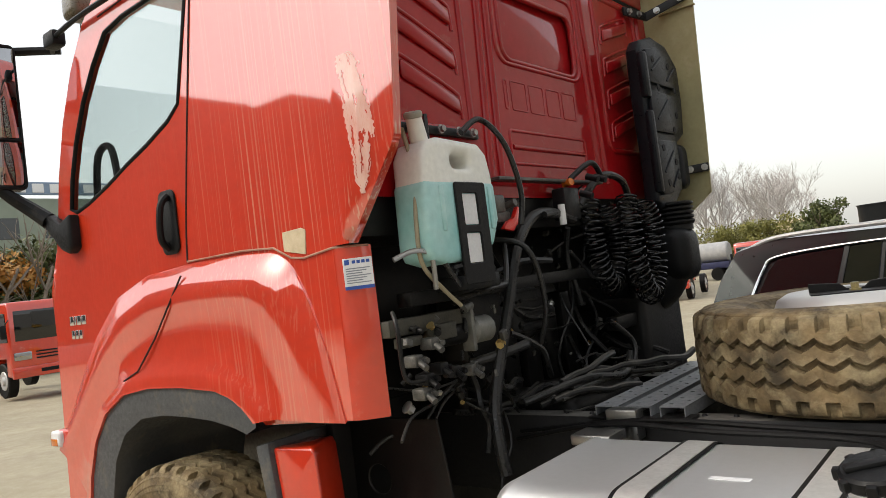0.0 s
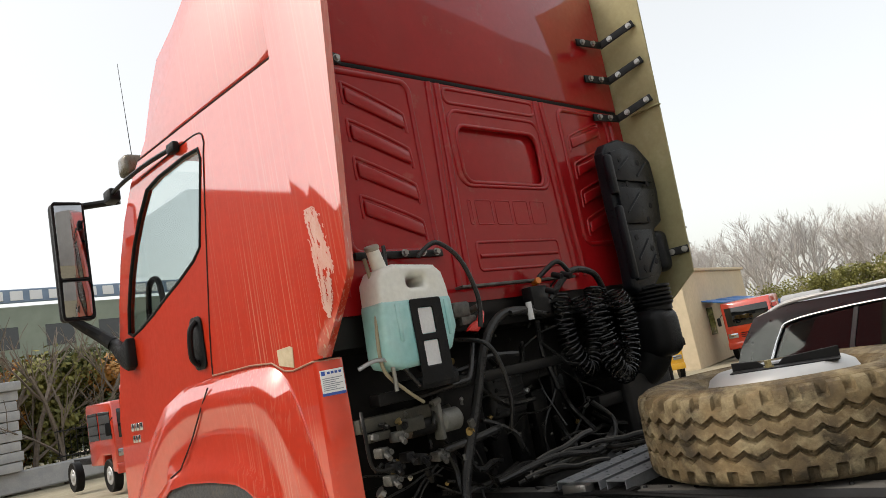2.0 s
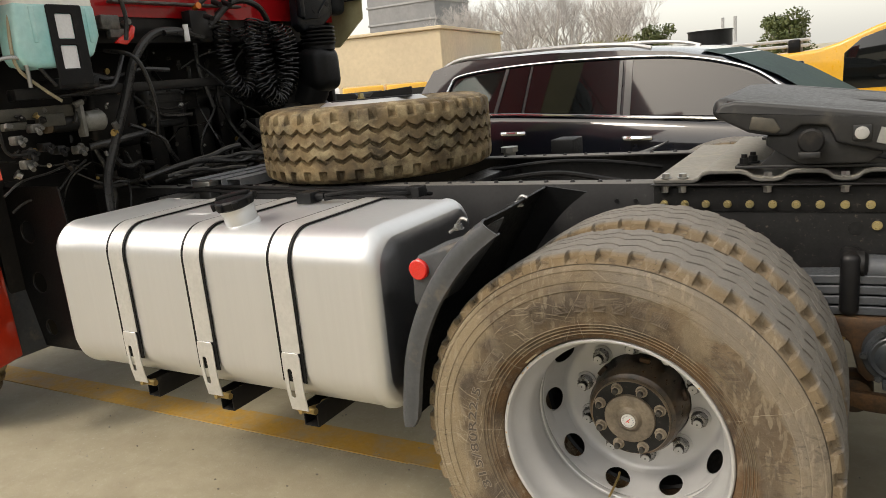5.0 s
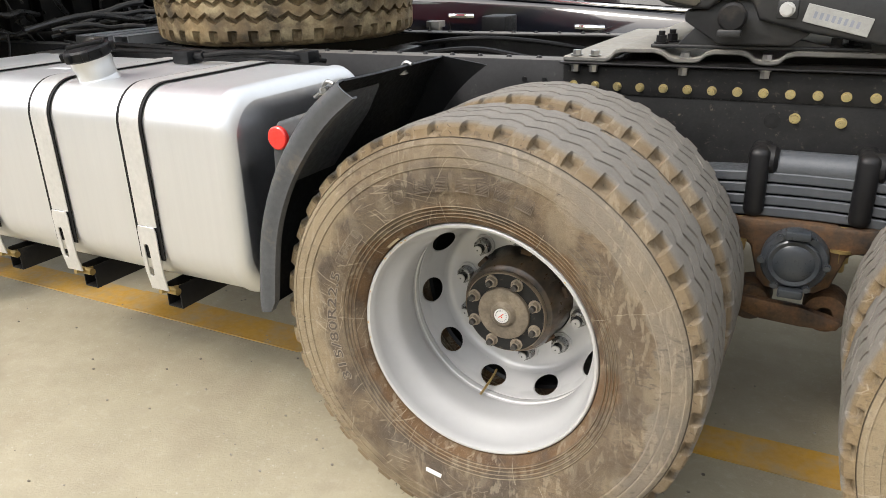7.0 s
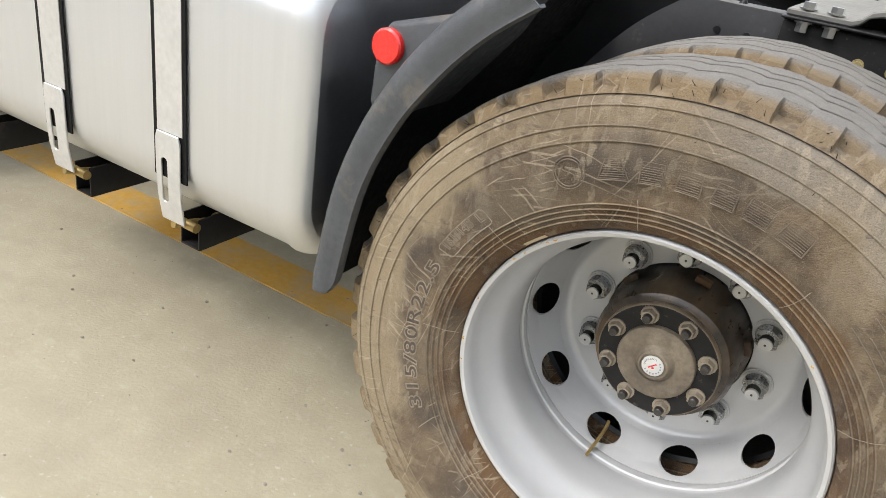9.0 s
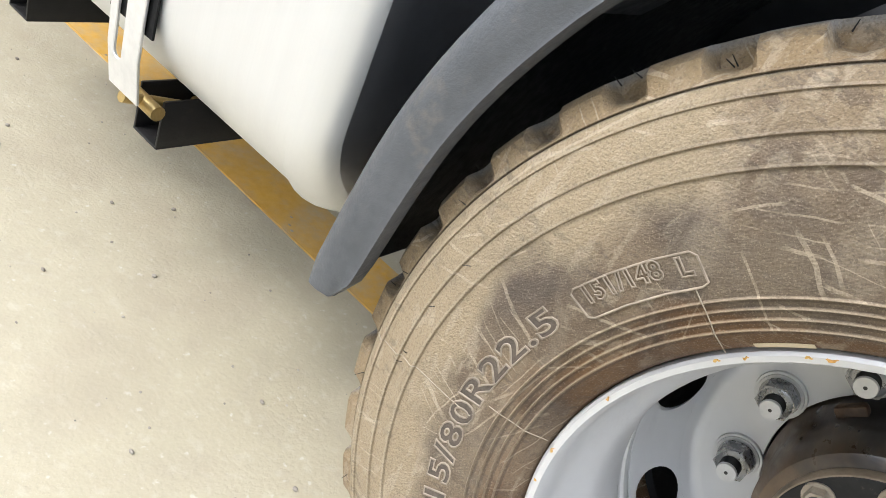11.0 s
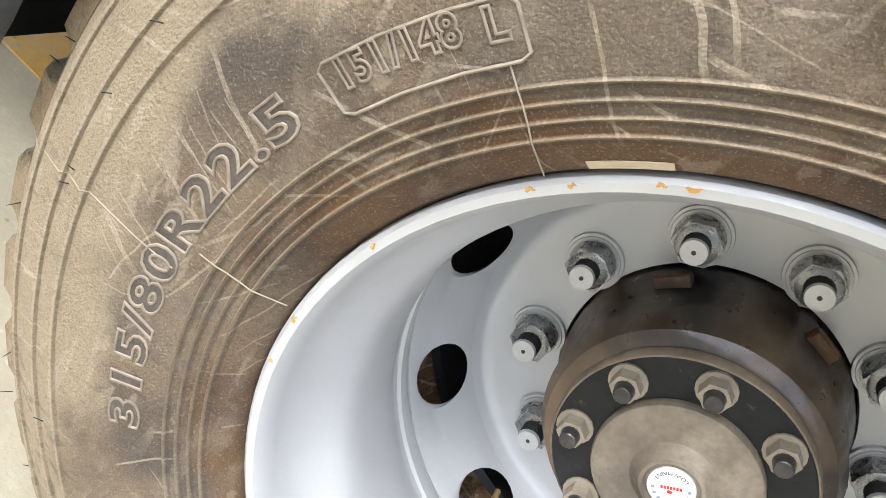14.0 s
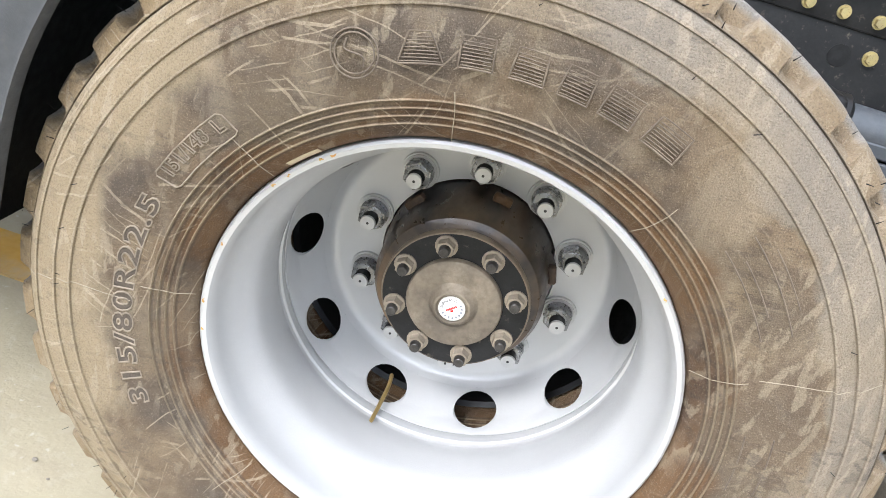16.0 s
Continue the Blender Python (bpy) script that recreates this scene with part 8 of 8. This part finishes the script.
protos = [bare_tree(s, 11.5, 5, "bare winter tree with pale hazy twigs") for s in (1, 2, 3)]
rng = random.Random(11)
k = 0
for row_y, cnt in ((61, 13), (68, 14)):
    for i in range(cnt):
        x = -34.5 + i * 1.42 + rng.uniform(-0.6, 0.6) - (row_y - 66) * 0.35
        sc = rng.uniform(0.88, 1.04) * (1.16 - 0.012 * i)
        m = pose(x, row_y + rng.uniform(-2, 2), ground_z(50), 0, 0, rng.uniform(0, 360)) @ Matrix.Scale(sc, 4)
        if k < 3:
            protos[k].matrix_world = m
        else:
            copy_thing(protos[k % 3], m)
        k += 1
sapling = bare_tree(9, 12.5, 3, "thin leafless sapling behind the low wall", bark)
sapling.matrix_world = pose(-31.6, 6.6, 0)
for x, y in ((-31.8, 4.6), (-32, 1.6), (-31.5, 9.6), (-32.2, 12.4), (-31.9, 5.6), (-32.0, 8.2)):
    copy_thing(sapling, pose(x, y, 0, 0, 0, 40 * x))


def leafy(name, seed, w, h, count, leaf, label, material, category="tree", trunk=True):
    """A trunk with limbs and a crown of many small leaf blades in clumps."""
    rng = random.Random(seed)
    t = thing(name, label, category)
    a = B()
    if trunk:
        tube(a, [(0, 0, -0.1), (0.05, 0.02, h * 0.3), (0.0, 0.05, h * 0.6), (0.05, 0, h * 0.85)], [0.14, 0.11, 0.07, 0.03], 8)
    for k in range(14):
        an, z = rng.uniform(0, 6.28), h * rng.uniform(0.2, 0.7)
        tube(a, [(0, 0, z), (w * 0.25 * math.cos(an), w * 0.25 * math.sin(an), z + h * 0.1), (w * 0.45 * math.cos(an), w * 0.45 * math.sin(an), z + h * 0.2)], [0.05, 0.03, 0.01], 5)
    part("trunk", a, bark, t)
    clumps = [(Vector((rng.gauss(0, w * 0.24), rng.gauss(0, w * 0.24), h * (0.35 if trunk else 0.2) + h * 0.6 * rng.random() ** 0.8)), rng.uniform(0.12, 0.24) * w) for _ in range(34)]
    verts, faces = [], []
    for _ in range(count):
        c, r = rng.choice(clumps)
        d = Vector((rng.gauss(0, 1), rng.gauss(0, 1), rng.gauss(0, 0.8))).normalized()
        p = c + d * r * rng.uniform(0.6, 1.05)
        u = Vector((rng.uniform(-1, 1), rng.uniform(-1, 1), rng.uniform(-1, 1))).normalized() * leaf
        v = u.cross(d).normalized() * leaf * 0.5
        i = len(verts)
        verts += [p - u, p + v, p + u, p - v]
        faces.append((i, i + 1, i + 2, i + 3))
    me = bpy.data.meshes.new("crown")
    me.from_pydata([tuple(v) for v in verts], [], faces)
    me.materials.append(material)
    cr = new("crown", me)
    cr.parent = t
    return t


for i, (x, y, w, h, seed) in enumerate(((-9.6, 40, 2.3, 3.7, 5), (-2.8, 42, 2.5, 3.7, 6), (-13.5, 45, 3.2, 3.2, 8), (-17.5, 50, 4.0, 3.2, 9), (-21.5, 52, 3.6, 3.0, 12))):
    leafy("evergreen_tree", seed, w, h, 5000, 0.10, "dark green evergreen tree with a broken crown" if i < 2 else "dull olive bush below the bare trees", leaf_green if i < 2 else leaf_olive).matrix_world = pose(x, y, ground_z(y))
rng = random.Random(3)
for i in range(9):
    y = -3 + 2.1 * i
    tint, word = ((leaf_red, "russet autumn"), (leaf_green, "dark green"), (leaf_olive, "yellow-green"))[(0, 1, 2, 1, 0, 2, 1, 0, 1)[i]]
    leafy("hedge_shrub", 30 + i, 5.0, 6.0 + rng.uniform(-1.2, 1.2), 7000, 0.15, word + " shrub behind the fence", tint, "shrub", False).matrix_world = pose(-35 + rng.uniform(-0.8, 0.8), y, 0)

# ---- west side: kerb wall, stone gate piers, railings, long far building ----
ob = B()
box(ob, (-31.5, -25, 0), (-30.9, 30, 0.75), 0.05, 1)
solo("wall_west", ob, stone_grey, "low grey concrete wall round the yard", "wall", kind="structure")
pier = thing("gate_pier", "pale grey coursed stone gate pier", "pier")
for k in range(8):
    ob = B()
    box(ob, (-32.2, 1.0, 0.75 + 0.36 * k), (-30.6 + 0.03 * (k % 2), 4.9 + 0.06 * (k % 2), 1.085 + 0.36 * k), 0.03, 2)
    part("stone", ob, stone_grey, pier)
ob = B()
box(ob, (-32.4, 0.9, 3.62), (-30.4, 5.05, 3.95), 0.05, 2)
part("cap_stone", ob, stone_grey, pier)
rail = thing("railing", "dark iron railing on the low wall", "railing")
for k in range(70):
    ob = B()
    rod(ob, (-31.2, 6.3 + 0.22 * k, 0.75), (-31.2, 6.3 + 0.22 * k, 2.0), 0.014, 6)
    part("bar", ob, black_steel, rail)
ob = B()
for z in (0.9, 1.85):
    box(ob, (-31.22, 6.2, z), (-31.18, 22, z + 0.05), 0.005, 1)
part("rail", ob, black_steel, rail)
far = thing("works_building", "long grey-green works building with a blue sign band", "building")
ob = B()
box(ob, (-95, -8, 0), (-78, 40, 14.6), 0.1, 1)
part("wall", ob, mat("green_grey_wall", (0.26, 0.3, 0.24), (0.22, 0.26, 0.22), 0.1, 0.8), far)
ob = B()
box(ob, (-78, -6, 14.9), (-77.6, 40, 16.2), 0.05, 1)
part("sign_band", ob, mat("sign_blue", (0.22, 0.30, 0.42), None, 0.3, 0.6), far, "pale blue sign band on a roof frame")
ob = B()
for k in range(26):
    box(ob, (-77.6, -5 + 1.7 * k, 15.1), (-77.5, -3.9 + 1.7 * k, 16.0), 0.02, 1)
pieces("sign_bar", ob, white_paint, far)
for i in range(9):
    for j in range(3):
        ob = B()
        box(ob, (-78.1, -5 + 5 * i, 2.5 + 4 * j), (-77.95, -2.4 + 5 * i, 4.6 + 4 * j), 0.02, 1)
        part("window", ob, tint_glass, far)
wh = thing("white_block", "white rendered block at the edge of the yard", "building")
ob = B()
box(ob, (-62, -14, 0), (-52, 2.2, 10.8), 0.1, 1)
part("wall", ob, white_paint, wh)
for i in range(3):
    for j in range(3):
        ob = B()
        box(ob, (-52.05, -9 + 3.6 * i, 2 + 3.2 * j), (-51.9, -7.4 + 3.6 * i, 3.6 + 3.2 * j), 0.02, 1)
        part("window", ob, tint_glass, wh)

# ---- works hall behind the camera, seen in the paint's reflections ----
hall = thing("works_hall", "dull grey works hall with a stepped roofline", "building")
dark_cladding = mat("dark_cladding", (0.065, 0.062, 0.06), (0.05, 0.048, 0.047), 0.2, 0.8)
for x0, x1, h in ((-75, -52, 13.5), (-52, -42.5, 15.4), (-42.5, -38.2, 11.8), (-38.2, -36, 13.1), (-36, -33.3, 11.6), (-33.3, -32.2, 11.2), (-32.2, -29, 10.0), (-29, -25.5, 10.5), (-25.5, -24.3, 9.8), (-24.3, -21, 8.9), (-21, -8, 7.6), (-8, 20, 7.5)):
    ob = B()
    box(ob, (x0, -32, 0), (x1 - 0.004, -21, h), 0.05, 1)
    part("wall", ob, dark_cladding, hall)
# unseen pale panel, added to brighten the reflection in the car's front window
ob = B()
box(ob, (-7.9, -20.996, 0), (19.9, -20.9, 4.6), 0.02, 1)
part("lower_wall", ob, mat("pale_panel", (0.80, 0.76, 0.64), (0.72, 0.68, 0.57), 0.3, 0.85), hall, "unseen pale panel added for the car window's reflection")
# unseen hall, added so the cab's back mirrors something darker than sky
east = thing("store_hall", "unseen grey hall added for the cab's reflections", "building")
grey_cladding = mat("grey_cladding", (0.48, 0.47, 0.46), (0.40, 0.39, 0.38), 0.2, 0.8)
for x0, x1, y0, y1, h in ((11, 34, 9, 24, 13.0), (11.5, 34, 24.004, 40, 14.0), (13, 60, -12, 8.996, 12.0)):
    ob = B()
    box(ob, (x0, y0, ground_z(y1)), (x1, y1, h), 0.05, 1)
    part("wall", ob, grey_cladding, east)
